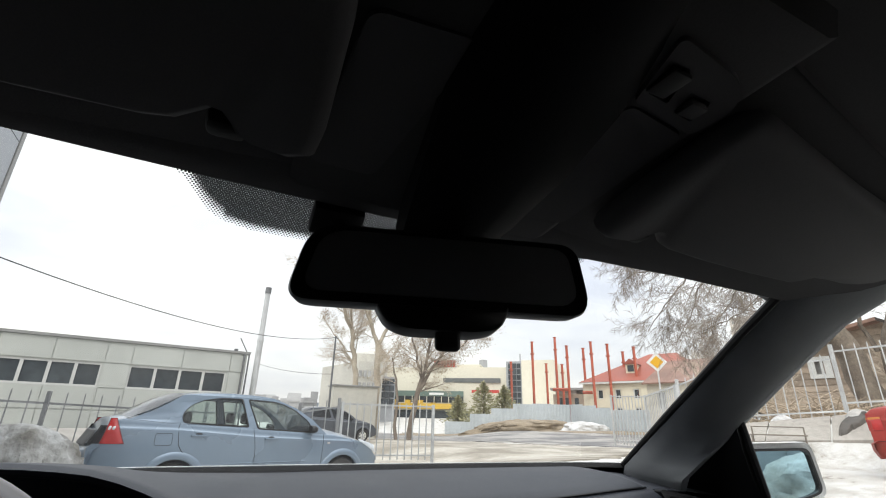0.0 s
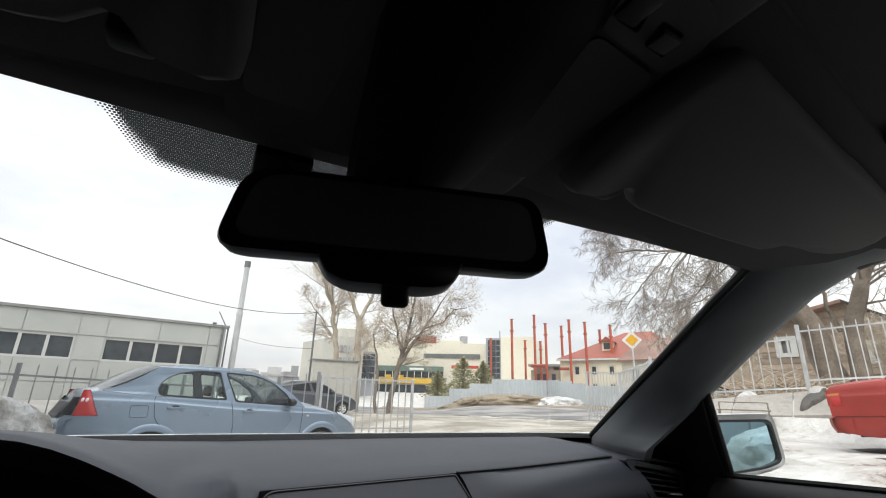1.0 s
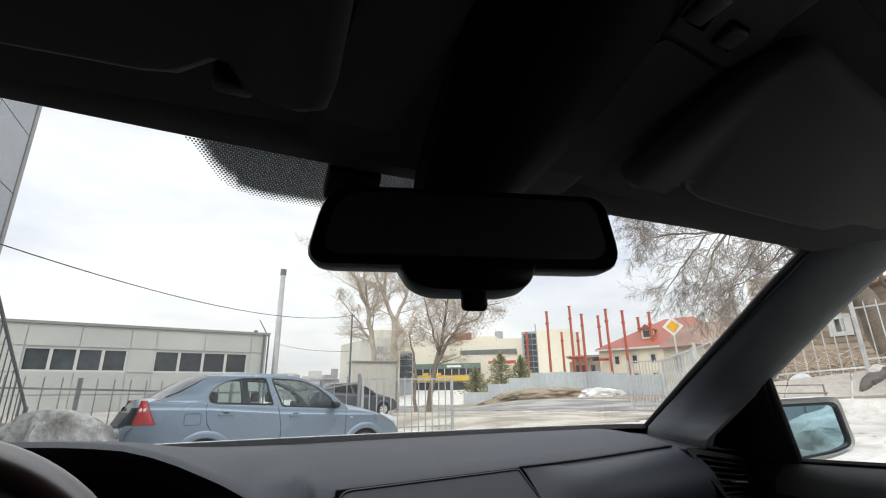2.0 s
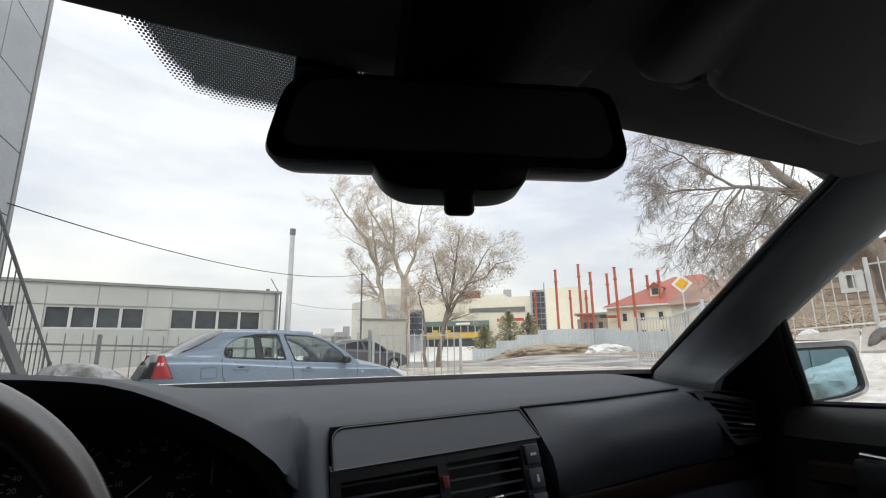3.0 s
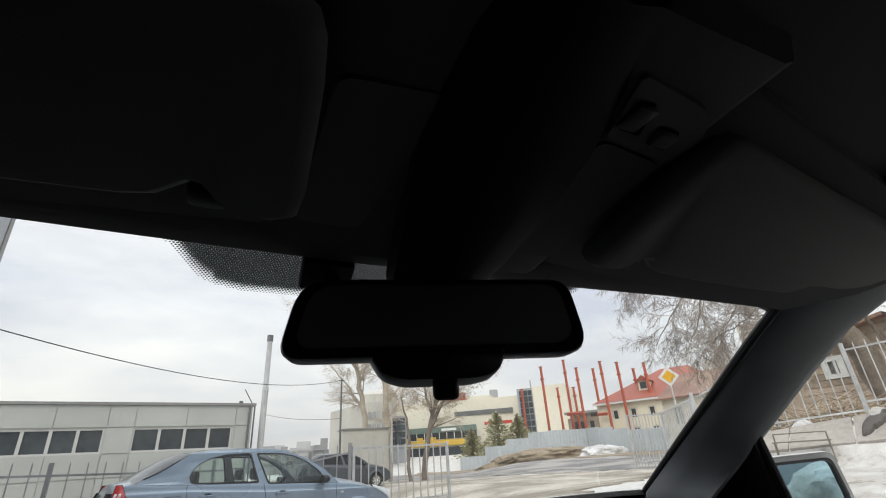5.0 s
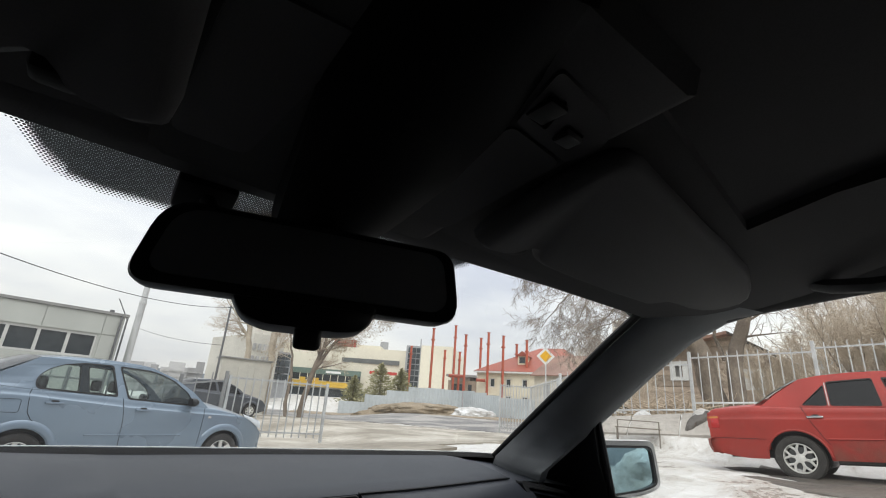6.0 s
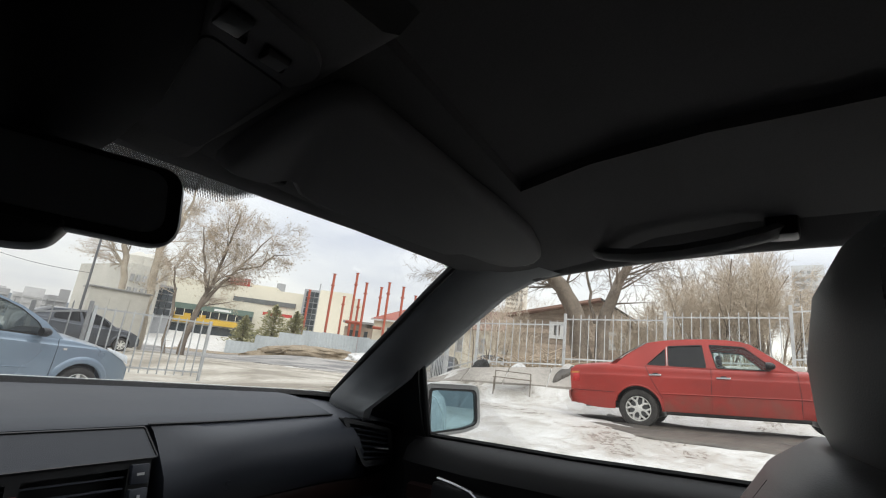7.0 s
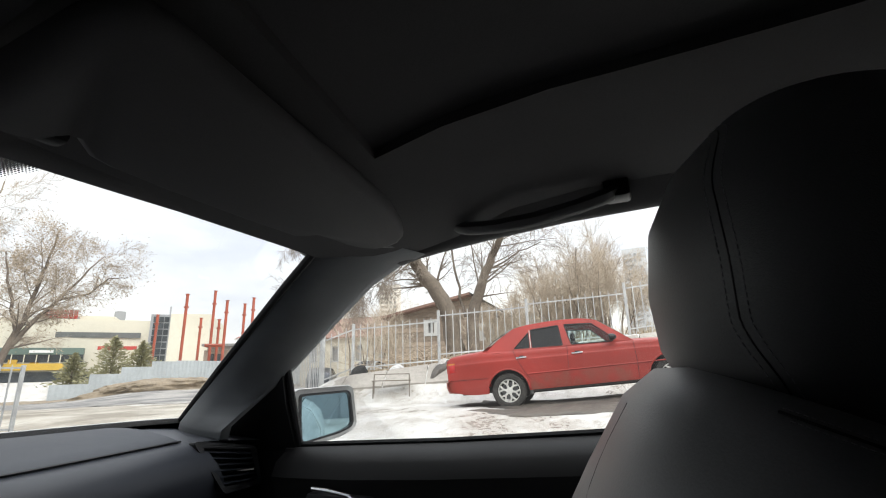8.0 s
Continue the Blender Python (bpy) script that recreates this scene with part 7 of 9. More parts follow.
def bank_slabs():
    ob = thing("concrete_bank", IDENT, "worn concrete slabs forming a low bank under the railings", "retaining wall", kind="structure")
    prev = None
    for k in range(12):
        v0, v1 = 4.4 - 1.05 * k, 4.4 - 1.05 * (k + 1) + 0.03
        row = []
        for v in (v0, v1):
            for u in (11.35, 12.0):
                x, y = 0.951 * u - 0.309 * v, 0.309 * u + 0.951 * v
                row.append(Vector((x, y, ground_z(x, y))))
        a, b, c, d = row
        up = Vector((0, 0, 0.05))
        bm = bmesh.new()
        add_loft(bm, [[a - up * 4, b - up * 4, d - up * 4, c - up * 4], [a + up, b + up * 0.8, d + up * 0.8, c + up]])
        part("slab", bm, M["slab"], ob, smooth=False)


bank_slabs()


def bench():
    bx, by = polar(60.9, 11.45)
    z = ground_z(bx, by)
    m = Matrix.Translation((bx, by, z)) @ Matrix.Rotation(radians(-62), 4, 'Z') @ Matrix.Diagonal((0.95, 0.95, 0.80, 1))
    ob = thing("bench", m, "plain steel bench with a thin back rail", "bench")
    for s in (-1, 1):
        part("leg", tube_bm([(s * 0.44, -0.16, -0.05), (s * 0.44, -0.16, 0.42)], 0.016, 6), M["bench_paint"], ob)
        part("back_leg", tube_bm([(s * 0.44, 0.16, -0.05), (s * 0.44, 0.18, 0.62)], 0.016, 6), M["bench_paint"], ob)
        part("side_rail", tube_bm([(s * 0.44, -0.16, 0.41), (s * 0.44, 0.17, 0.41)], 0.014, 6), M["bench_paint"], ob)
    for k in range(3):
        part("seat_board", box_bm((0, -0.12 + 0.12 * k, 0.435), (0.96, 0.10, 0.03), None, 0.005), M["bench_paint"], ob)
    part("back_rail", tube_bm([(-0.44, 0.18, 0.62), (0.44, 0.18, 0.62)], 0.014, 6), M["bench_paint"], ob)


bench()


# ---------------------------------------------------------------- poles, wires, cabinet
def flue():
    x, y = polar(5.3, 21.6)
    ob = thing("flue_pipe", Matrix.Translation((x, y, ground_z(x, y))), "tall galvanised steel flue pipe beside the workshop", "chimney")
    h = high(14.3, 21.6) - ground_z(x, y)
    part("shaft", tube_bm([(0, 0, -0.1), (0, 0, h * 0.62)], [0.125, 0.12], 16), M["steel"], ob)
    part("upper_shaft", tube_bm([(0, 0, h * 0.62), (0, 0, h - 0.25)], [0.11, 0.105], 16), M["steel"], ob)
    part("collar", tube_bm([(0, 0, h * 0.62 - 0.06), (0, 0, h * 0.62 + 0.06)], 0.135, 16), M["galv"], ob)
    part("cap", tube_bm([(0, 0, h - 0.28), (0, 0, h)], 0.128, 16), M["steel_dark"], ob)
    part("stay", tube_bm([(-0.35, 0, 0), (-0.35, 0, h * 0.52)], 0.035, 8), M["steel_dark"], ob)
    part("stay_arm", tube_bm([(-0.35, 0, h * 0.50), (-0.8, -0.1, h * 0.62)], 0.02, 6), M["steel_dark"], ob)


flue()
tx, ty = polar(13.7, 26)
post = thing("lamp_post", Matrix.Translation((tx, ty, ground_z(tx, ty))), "thin dark steel cable post", "post")
post_h = high(9.4, 26) - ground_z(tx, ty)
part("shaft", tube_bm([(0, 0, -0.1), (0, 0, post_h)], [0.06, 0.045], 10), M["steel_dark"], post)
part("cross_arm", box_bm((0, 0, post_h - 0.1), (0.3, 0.05, 0.05)), M["steel_dark"], post)


def cable(p, q, sag, label, r=0.012):
    pts = []
    for k in range(25):
        t = k / 24
        v = Vector(p).lerp(Vector(q), t)
        pts.append((v.x, v.y, v.z - 4 * sag * t * (1 - t)))
    return solo("cable", tube_bm(pts, r, 5), M["wire"], label, "cable", "cables")


wx, wy = polar(-21.2, 11.0)
cable((wx, wy, high(13.6, 11.0)), (tx, ty, ground_z(tx, ty) + post_h - 0.08), 0.60, "black overhead cable running to the thin post", 0.012)
cable((*polar(5.3, 40), high(5.8, 40)), (*polar(13.7, 26.2), ground_z(tx, ty) + post_h * 0.62), 0.2, "thin distant overhead cable", 0.012)


def cabinet():
    (x0, y0), (x1, y1) = polar(14.0, 28.6), polar(19.1, 29.2)
    c = Vector(((x0 + x1) / 2, (y0 + y1) / 2, 0))
    yaw = math.atan2(y1 - y0, x1 - x0)
    g = ground_z(c.x, c.y)
    w = math.hypot(x1 - x0, y1 - y0)
    h = high(3.85, 28.9) - g
    ob = thing("substation_kiosk", Matrix.Translation((c.x, c.y, g)) @ Matrix.Rotation(yaw, 4, 'Z'), "pale beige metal substation kiosk behind the railings", "kiosk")
    part("body", box_bm((0, 0.6, h / 2 - 0.1), (w, 1.3, h + 0.1), None, 0.02), M["beige"], ob, smooth=False)
    part("roof", box_bm((0, 0.6, h - 0.02), (w + 0.16, 1.5, 0.08), None, 0.01), M["coping"], ob, smooth=False)
    for k in range(3):
        part("door", box_bm((-w / 3 + k * w / 3, -0.06, h * 0.45), (w / 3 - 0.05, 0.03, h * 0.78), None, 0.005), M["beige"], ob, smooth=False)


cabinet()


def road_sign():
    x, y = polar(51.05, 27.5)
    g = ground_z(x, y)
    zc = high(6.8, 27.5)
    ob = thing("road_sign", Matrix.Translation((x, y, g)) @ Matrix.Rotation(radians(-51), 4, 'Z'), "yellow and white diamond road sign on a grey post", "road sign")
    part("pole", tube_bm([(0, 0.06, -0.2), (0, 0.06, zc - g + 0.5)], 0.04, 8), M["galv"], ob)
    m = Matrix.Translation((0, 0, zc - g)) @ Matrix.Rotation(radians(45), 4, 'Y')
    part("face", box_bm((0, 0, 0), (0.72, 0.03, 0.72), m, 0.008), M["white_sign"], ob, smooth=False)
    part("middle", box_bm((0, -0.022, 0), (0.47, 0.012, 0.47), m, 0.004), M["yellow_sign"], ob, smooth=False)


road_sign()


# ---------------------------------------------------------------- far side of the street
def sheet_fence():
    ob = thing("sheet_fence", IDENT, "blue-grey corrugated sheet fence round the building site", "fence")
    line = [(27.1, 60, -1.39, 1.65), (30, 58, -0.80, 1.9), (35, 57, 0.30, 1.95), (41.4, 58, 0.35, 1.95), (45.7, 54, -0.3, 1.95), (52, 50, -0.6, 1.95)]
    me = None
    for (a0, r0, e0, h0), (a1, r1, e1, h1) in zip(line, line[1:]):
        p0, p1 = Vector((*polar(a0, r0), high(e0, r0))), Vector((*polar(a1, r1), high(e1, r1)))
        n = max(1, int((p1 - p0).length / 1.9))
        for k in range(n):
            a, b = p0.lerp(p1, k / n), p0.lerp(p1, (k + 1) / n)
            h = lerp(h0, h1, k / n)
            side = Vector((b.y - a.y, a.x - b.x, 0)).normalized()
            step = (0.06 if k % 2 else 0.0)
            pts = []
            m = 12
            rows = []
            for i in range(m + 1):
                q = a.lerp(b, i / m) + side * (0.02 if i % 2 else -0.02)
                z = min(a.z, b.z) - 0.3
                rows.append([(q.x, q.y, z - 0.6), (q.x, q.y, a.z + h + step)])
            part("sheet", loft_bm(rows, False, False), M["sheet"], ob, smooth=False)


sheet_fence()


def site_columns():
    spec = [(34.9, 7.0), (37.45, 9.3), (39.0, 6.8), (40.15, 9.8), (40.8, 6.7), (41.45, 8.8), (43.3, 8.5), (44.2, 9.2), (46.0, 8.9), (47.6, 8.0), (48.8, 8.5), (51.9, 6.0)]
    for i, (az, el) in enumerate(spec):
        r = 66 + (3 if i % 3 == 0 else 0) + (8 if el < 7.5 else 0)
        x, y = polar(az, r)
        g = ground_z(x, y) - 0.5
        h = high(el, r) - g
        ob = thing("steel_column", Matrix.Translation((x, y, g)), "bare red-primed steel column of an unfinished frame", "column", "steel columns")
        w = 0.25
        bm = bmesh.new()
        for c, s in (((0, -w / 2, h / 2), (w, 0.05, h)), ((0, w / 2, h / 2), (w, 0.05, h)), ((0, 0, h / 2), (0.05, w, h))):
            add_box(bm, c, s, Matrix.Rotation(radians(-az + 20), 4, 'Z'))
        part("shaft", bm, M["red_steel"], ob, smooth=False)
        part("top_plate", box_bm((0, 0, h), (0.38, 0.38, 0.08)), M["red_steel"], ob, smooth=False)
        part("bracket", box_bm((0, 0, h * 0.86), (0.40, 0.40, 0.18)), M["red_steel"], ob, smooth=False)
    for a0, a1, el in ((39.6, 41.6, 3.9), (42.9, 44.0, 3.6)):
        p, q = Vector((*polar(a0, 67), high(el, 67))), Vector((*polar(a1, 67), high(el, 67)))
        bm = bmesh.new()
        add_tube(bm, [p, q], 0.22, 4)
        solo("steel_beam", bm, M["red_steel"], "red-primed steel beam between columns", "beam", "steel beams", smooth=False)


site_columns()


def block(parent, name, az0, az1, r0, r1, el0, el1, depth, material, label=""):
    """A straight wall block between two bearings."""
    p, q = Vector((*polar(az0, r0), 0)), Vector((*polar(az1, r1), 0))
    z0, z1 = high(el0, (r0 + r1) / 2), high(el1, (r0 + r1) / 2)
    d = q - p
    m = Matrix.Translation((p + q) / 2 + Vector((0, 0, (z0 + z1) / 2))) @ Matrix.Rotation(math.atan2(d.y, d.x), 4, 'Z')
    return part(name, box_bm((0, depth / 2, 0), (d.length, depth, z1 - z0), m), M[material], parent, label, smooth=False)


def site_shell():
    """Unfinished low brown building between the steel columns."""
    ob = thing("site_shell", IDENT, "unfinished low brown building shell on the building site", "building")
    block(ob, "wall", 39.6, 43.0, 76, 75, 1.0, 3.4, 6, "timber")
    block(ob, "upper_wall", 39.9, 42.2, 76, 75.3, 3.4, 3.9, 5, "slab")
    block(ob, "roof", 39.3, 43.2, 75.4, 74.6, 3.85, 4.1, 7, "coping")
    for k in range(3):
        block(ob, "opening", 40.0 + 0.95 * k, 40.5 + 0.95 * k, 75.3, 75.1, 2.1, 3.0, 0.6, "win_dark")


site_shell()


def mall():
    ob = thing("shopping_centre", IDENT, "long cream shopping centre with red roof sign and yellow fascia", "building")
    block(ob, "main_wall", 17.5, 34.4, 96, 90, -0.5, 6.15, 30, "mall_wall")
    block(ob, "low_band", 19.0, 33.6, 95.6, 89.7, 4.45, 4.95, 0.6, "mall_glass")
    for k in range(16):
        a = 19.6 + 0.87 * k
        block(ob, "mullion", a, a + 0.05, 95.4 - 0.36 * k, 95.4 - 0.36 * k, 4.45, 4.95, 0.3, "mall_grey")
    block(ob, "upper_floor", 26.6, 31.2, 92.5, 91, 6.1, 6.6, 20, "mall_wall")
    block(ob, "shop_band", 20.2, 29.2, 91.4, 88.4, 2.9, 3.5, 0.8, "green_dark")
    block(ob, "shop_glass", 20.2, 29.2, 91.5, 88.5, 2.2, 2.9, 0.8, "win_dark")
    for k in range(10):
        a = 20.6 + 0.86 * k
        block(ob, "shop_mullion", a, a + 0.07, 90.4 - 0.3 * k, 90.4 - 0.3 * k, 2.1, 2.9, 0.3, "mall_wall")
    block(ob, "shop_letters", 25.2, 26.9, 88.6, 88.2, 3.08, 3.32, 0.2, "white_sign")
    block(ob, "yellow_fascia", 20.6, 28.0, 90.2, 87.6, 1.5, 2.1, 1.2, "yellow")
    for k in range(4):
        block(ob, "yellow_gable", 20.9 + 1.5 * k, 21.5 + 1.5 * k, 89.6, 89.4, 2.1, 2.45, 0.3, "yellow")
    block(ob, "ground_shops", 20.0, 30.0, 91.2, 88.4, -0.5, 1.35, 1.0, "win_dark")
    block(ob, "red_band", 30.2, 33.4, 88.6, 87.6, 3.4, 3.75, 0.5, "sign_red")
    # sign on the roof: a row of plain red slabs
    for k in range(7):
        a = 25.7 + 0.37 * k
        block(ob, "sign_letter", a, a + 0.31, 91.8 - 0.1 * k, 91.8 - 0.1 * k, 6.3, 7.1, 0.5, "sign_red", "red block of the roof sign")
    block(ob, "sign_rail", 25.6, 28.4, 92.0, 91.6, 6.25, 6.4, 0.3, "mall_grey")
    # stair tower with dark glazing and the blank end wall
    block(ob, "stair_tower", 34.3, 36.2, 88.5, 88, -0.5, 7.05, 10, "mall_grey")
    for j in range(7):
        for k in range(3):
            block(ob, "tower_pane", 34.55 + 0.5 * k, 34.98 + 0.5 * k, 88.1, 88.0, 2.3 + 0.66 * j, 2.85 + 0.66 * j, 0.4, "win_dark")
    block(ob, "end_wall", 36.1, 39.9, 87, 86, -0.5, 7.2, 22, "mall_wall")
    part("roof_vent", box_bm((*polar(31.6, 97), high(6.7, 97)), (1.2, 1.2, 1.6)), M["mall_grey"], ob, smooth=False)
    part("mast", tube_bm([(*polar(36.0, 90), high(7.0, 90)), (*polar(36.0, 90), high(7.9, 90))], 0.12, 6), M["mall_grey"], ob)
    # left wing behind the trees
    block(ob, "glass_wing", 18.6, 21.2, 78, 80, -0.5, 5.0, 10, "mall_grey")
    for j in range(4):
        for k in range(4):
            block(ob, "wing_pane", 18.75 + 0.6 * k, 19.25 + 0.6 * k, 77.6 + 0.4 * k, 77.8 + 0.4 * k, 1.9 + 0.75 * j, 2.5 + 0.75 * j, 0.3, "win_dark")


mall()


def beige_works():
    ob = thing("works_building", IDENT, "pale beige works building with round silos", "building")
    block(ob, "wall", 16.7, 19.6, 74, 76, -0.5, 6.6, 14, "beige")
    for k in range(5):
        for j in range(3):
            block(ob, "window", 16.9 + 0.55 * k, 17.15 + 0.55 * k, 73.8, 74, 2.2 + 1.35 * j, 2.9 + 1.35 * j, 0.3, "far_win")
    for az in (17.1, 18.1, 19.1):
        x, y = polar(az, 82)
        part("silo", tube_bm([(x, y, 1.0), (x, y, high(7.4, 82)), (x, y, high(7.9, 82))], [1.5, 1.5, 0.4], 20), M["beige"], ob)


beige_works()


def town_house():
    ob = thing("town_house", IDENT, "two-storey pale yellow house with a red metal hip roof", "house")
    a, b = Vector((*polar(43.2, 68), 0)), Vector((*polar(56.0, 63.5), 0))
    d = (b - a)
    L = d.length
    m = Matrix.Translation(a) @ Matrix.Rotation(math.atan2(d.y, d.x), 4, 'Z')
    z0, ze, zr = 1.2, high(4.80, 66), high(7.6, 71)
    D = 11.0
    holes = []
    for k in range(6):
        for q0, q1 in ((0.20, 0.42), (0.61, 0.83)):
            s = L * (0.11 + 0.152 * k)
            holes.append([(s, lerp(z0, ze, q0)), (s + 1.0, lerp(z0, ze, q0)), (s + 1.0, lerp(z0, ze, q1)), (s, lerp(z0, ze, q1))])
    part("wall", plate([(0, z0 - 1), (L, z0 - 1), (L, ze), (0, ze)], holes, lambda s, z: m @ Vector((s, 0, z)), (0, 0.4, 0)), M["house_wall"], ob, smooth=False)
    part("end_wall", plate([(0, z0 - 1), (D, z0 - 1), (D, ze), (0, ze)], [], lambda s, z: m @ Vector((0, 0.4 + s, z)), tuple((m.to_3x3() @ Vector((0.4, 0, 0))))), M["house_wall"], ob, smooth=False)
    for h in holes:
        w = part("window", plate(h, [[(h[0][0] + 0.12, h[0][1] + 0.12), (h[1][0] - 0.12, h[0][1] + 0.12), (h[1][0] - 0.12, h[2][1] - 0.12), (h[0][0] + 0.12, h[2][1] - 0.12)]], lambda s, z: m @ Vector((s, 0.12, z)), (0, 0.08, 0)), M["win_frame"], ob, smooth=False)
        part("pane", plate(h, [], lambda s, z: m @ Vector((s, 0.25, z)), (0, 0.03, 0)), M["win_dark"], w, smooth=False)
    o = 0.6
    bm = bmesh.new()
    p = [m @ Vector(q) for q in ((-o, -o, ze), (L + o, -o, ze), (L + o, D + o, ze), (-o, D + o, ze), (L * 0.47, D / 2, zr), (L * 0.70, D / 2, zr))]
    v = [bm.verts.new(q) for q in p]
    for f in ((0, 1, 5, 4), (1, 2, 5), (2, 3, 4, 5), (3, 0, 4), (3, 2, 1, 0)):
        bm.faces.new([v[i] for i in f])
    part("roof", bm, M["roof_red"], ob, "red metal hip roof", smooth=False)
    for s in (L * 0.39,):
        dm = part("dormer", box_bm((0, 0, 0), (1.3, 1.6, 1.3), m @ Matrix.Translation((s, 1.9, lerp(ze, zr, 0.42)))), M["house_wall"], ob, smooth=False)
        part("dormer_pane", box_bm((0, -0.82, 0.05), (0.8, 0.05, 0.8), m @ Matrix.Translation((s, 1.9, lerp(ze, zr, 0.42)))), M["win_dark"], dm, smooth=False)
        bm = bmesh.new()
        q = [m @ Vector(t) for t in ((s - 0.85, 0.9, lerp(ze, zr, 0.42) + 0.6), (s + 0.85, 0.9, lerp(ze, zr, 0.42) + 0.6), (s, 0.9, lerp(ze, zr, 0.42) + 1.3), (s - 0.85, 3.4, lerp(ze, zr, 0.42) + 0.6), (s + 0.85, 3.4, lerp(ze, zr, 0.42) + 0.6), (s, 3.4, lerp(ze, zr, 0.42) + 1.3))]
        v = [bm.verts.new(t) for t in q]
        for f in ((0, 1, 2), (0, 2, 5, 3), (1, 4, 5, 2), (3, 5, 4), (0, 3, 4, 1)):
            bm.faces.new([v[i] for i in f])
        part("dormer_roof", bm, M["roof_red"], dm, smooth=False)
    part("eaves_board", box_bm((L / 2, -o + 0.05, ze - 0.14), (L + 2 * o, 0.10, 0.22), m), M["win_frame"], ob, smooth=False)


town_house()


def small_house(name, az0, az1, r0, r1, base_el, eave_el, ridge_el, wall, roof, label, depth=7.0, glazed=True):
    ob = thing(name, IDENT, label, "house")
    a, b = Vector((*polar(az0, r0), 0)), Vector((*polar(az1, r1), 0))
    d = b - a
    L = d.length
    m = Matrix.Translation(a) @ Matrix.Rotation(math.atan2(d.y, d.x), 4, 'Z')
    r = (r0 + r1) / 2
    z0, ze, zr = high(base_el, r), high(eave_el, r), high(ridge_el, r)
    holes = []
    n = max(2, int(L / 2.2))
    for k in range(n):
        s = (k + 0.28) * L / n
        w = min(0.95, L / n * 0.5)
        if glazed:
            holes.append([(s, lerp(z0, ze, 0.35)), (s + w, lerp(z0, ze, 0.35)), (s + w, lerp(z0, ze, 0.78)), (s, lerp(z0, ze, 0.78))])
    part("wall", plate([(0, z0 - 1.5), (L, z0 - 1.5), (L, ze), (0, ze)], holes, lambda s, z: m @ Vector((s, 0, z)), (0, 0.3, 0)), M[wall], ob, smooth=False)
    for h in holes:
        w = part("window", plate(h, [[(h[0][0] + 0.08, h[0][1] + 0.08), (h[1][0] - 0.08, h[0][1] + 0.08), (h[1][0] - 0.08, h[2][1] - 0.08), (h[0][0] + 0.08, h[2][1] - 0.08)]], lambda s, z: m @ Vector((s, 0.08, z)), (0, 0.06, 0)), M["win_frame"], ob, smooth=False)
        part("pane", plate(h, [], lambda s, z: m @ Vector((s, 0.16, z)), (0, 0.03, 0)), M["far_win"], w, smooth=False)
    for s0 in (0, L - 0.3):
        part("gable", plate([(0, z0 - 1.5), (depth, z0 - 1.5), (depth, ze), (depth / 2, zr - 0.15), (0, ze)], [], lambda s, z: m @ Vector((s0, 0.3 + s, z)), tuple(m.to_3x3() @ Vector((0.3, 0, 0)))), M[wall], ob, smooth=False)
    o = 0.45
    bm = bmesh.new()
    p = [m @ Vector(q) for q in ((-o, -o, ze - 0.1), (L + o, -o, ze - 0.1), (L + o, depth / 2 + 0.3, zr), (-o, depth / 2 + 0.3, zr), (L + o, depth + 0.6 + o, ze - 0.1), (-o, depth + 0.6 + o, ze - 0.1))]
    v = [bm.verts.new(q) for q in p]
    bm.faces.new([v[i] for i in (0, 1, 2, 3)])
    bm.faces.new([v[i] for i in (3, 2, 4, 5)])
    ext = bmesh.ops.extrude_face_region(bm, geom=list(bm.faces))
    bmesh.ops.translate(bm, vec=(0, 0, 0.12), verts=[g for g in ext["geom"] if isinstance(g, bmesh.types.BMVert)])
    part("roof", bm, M[roof], ob, smooth=False)


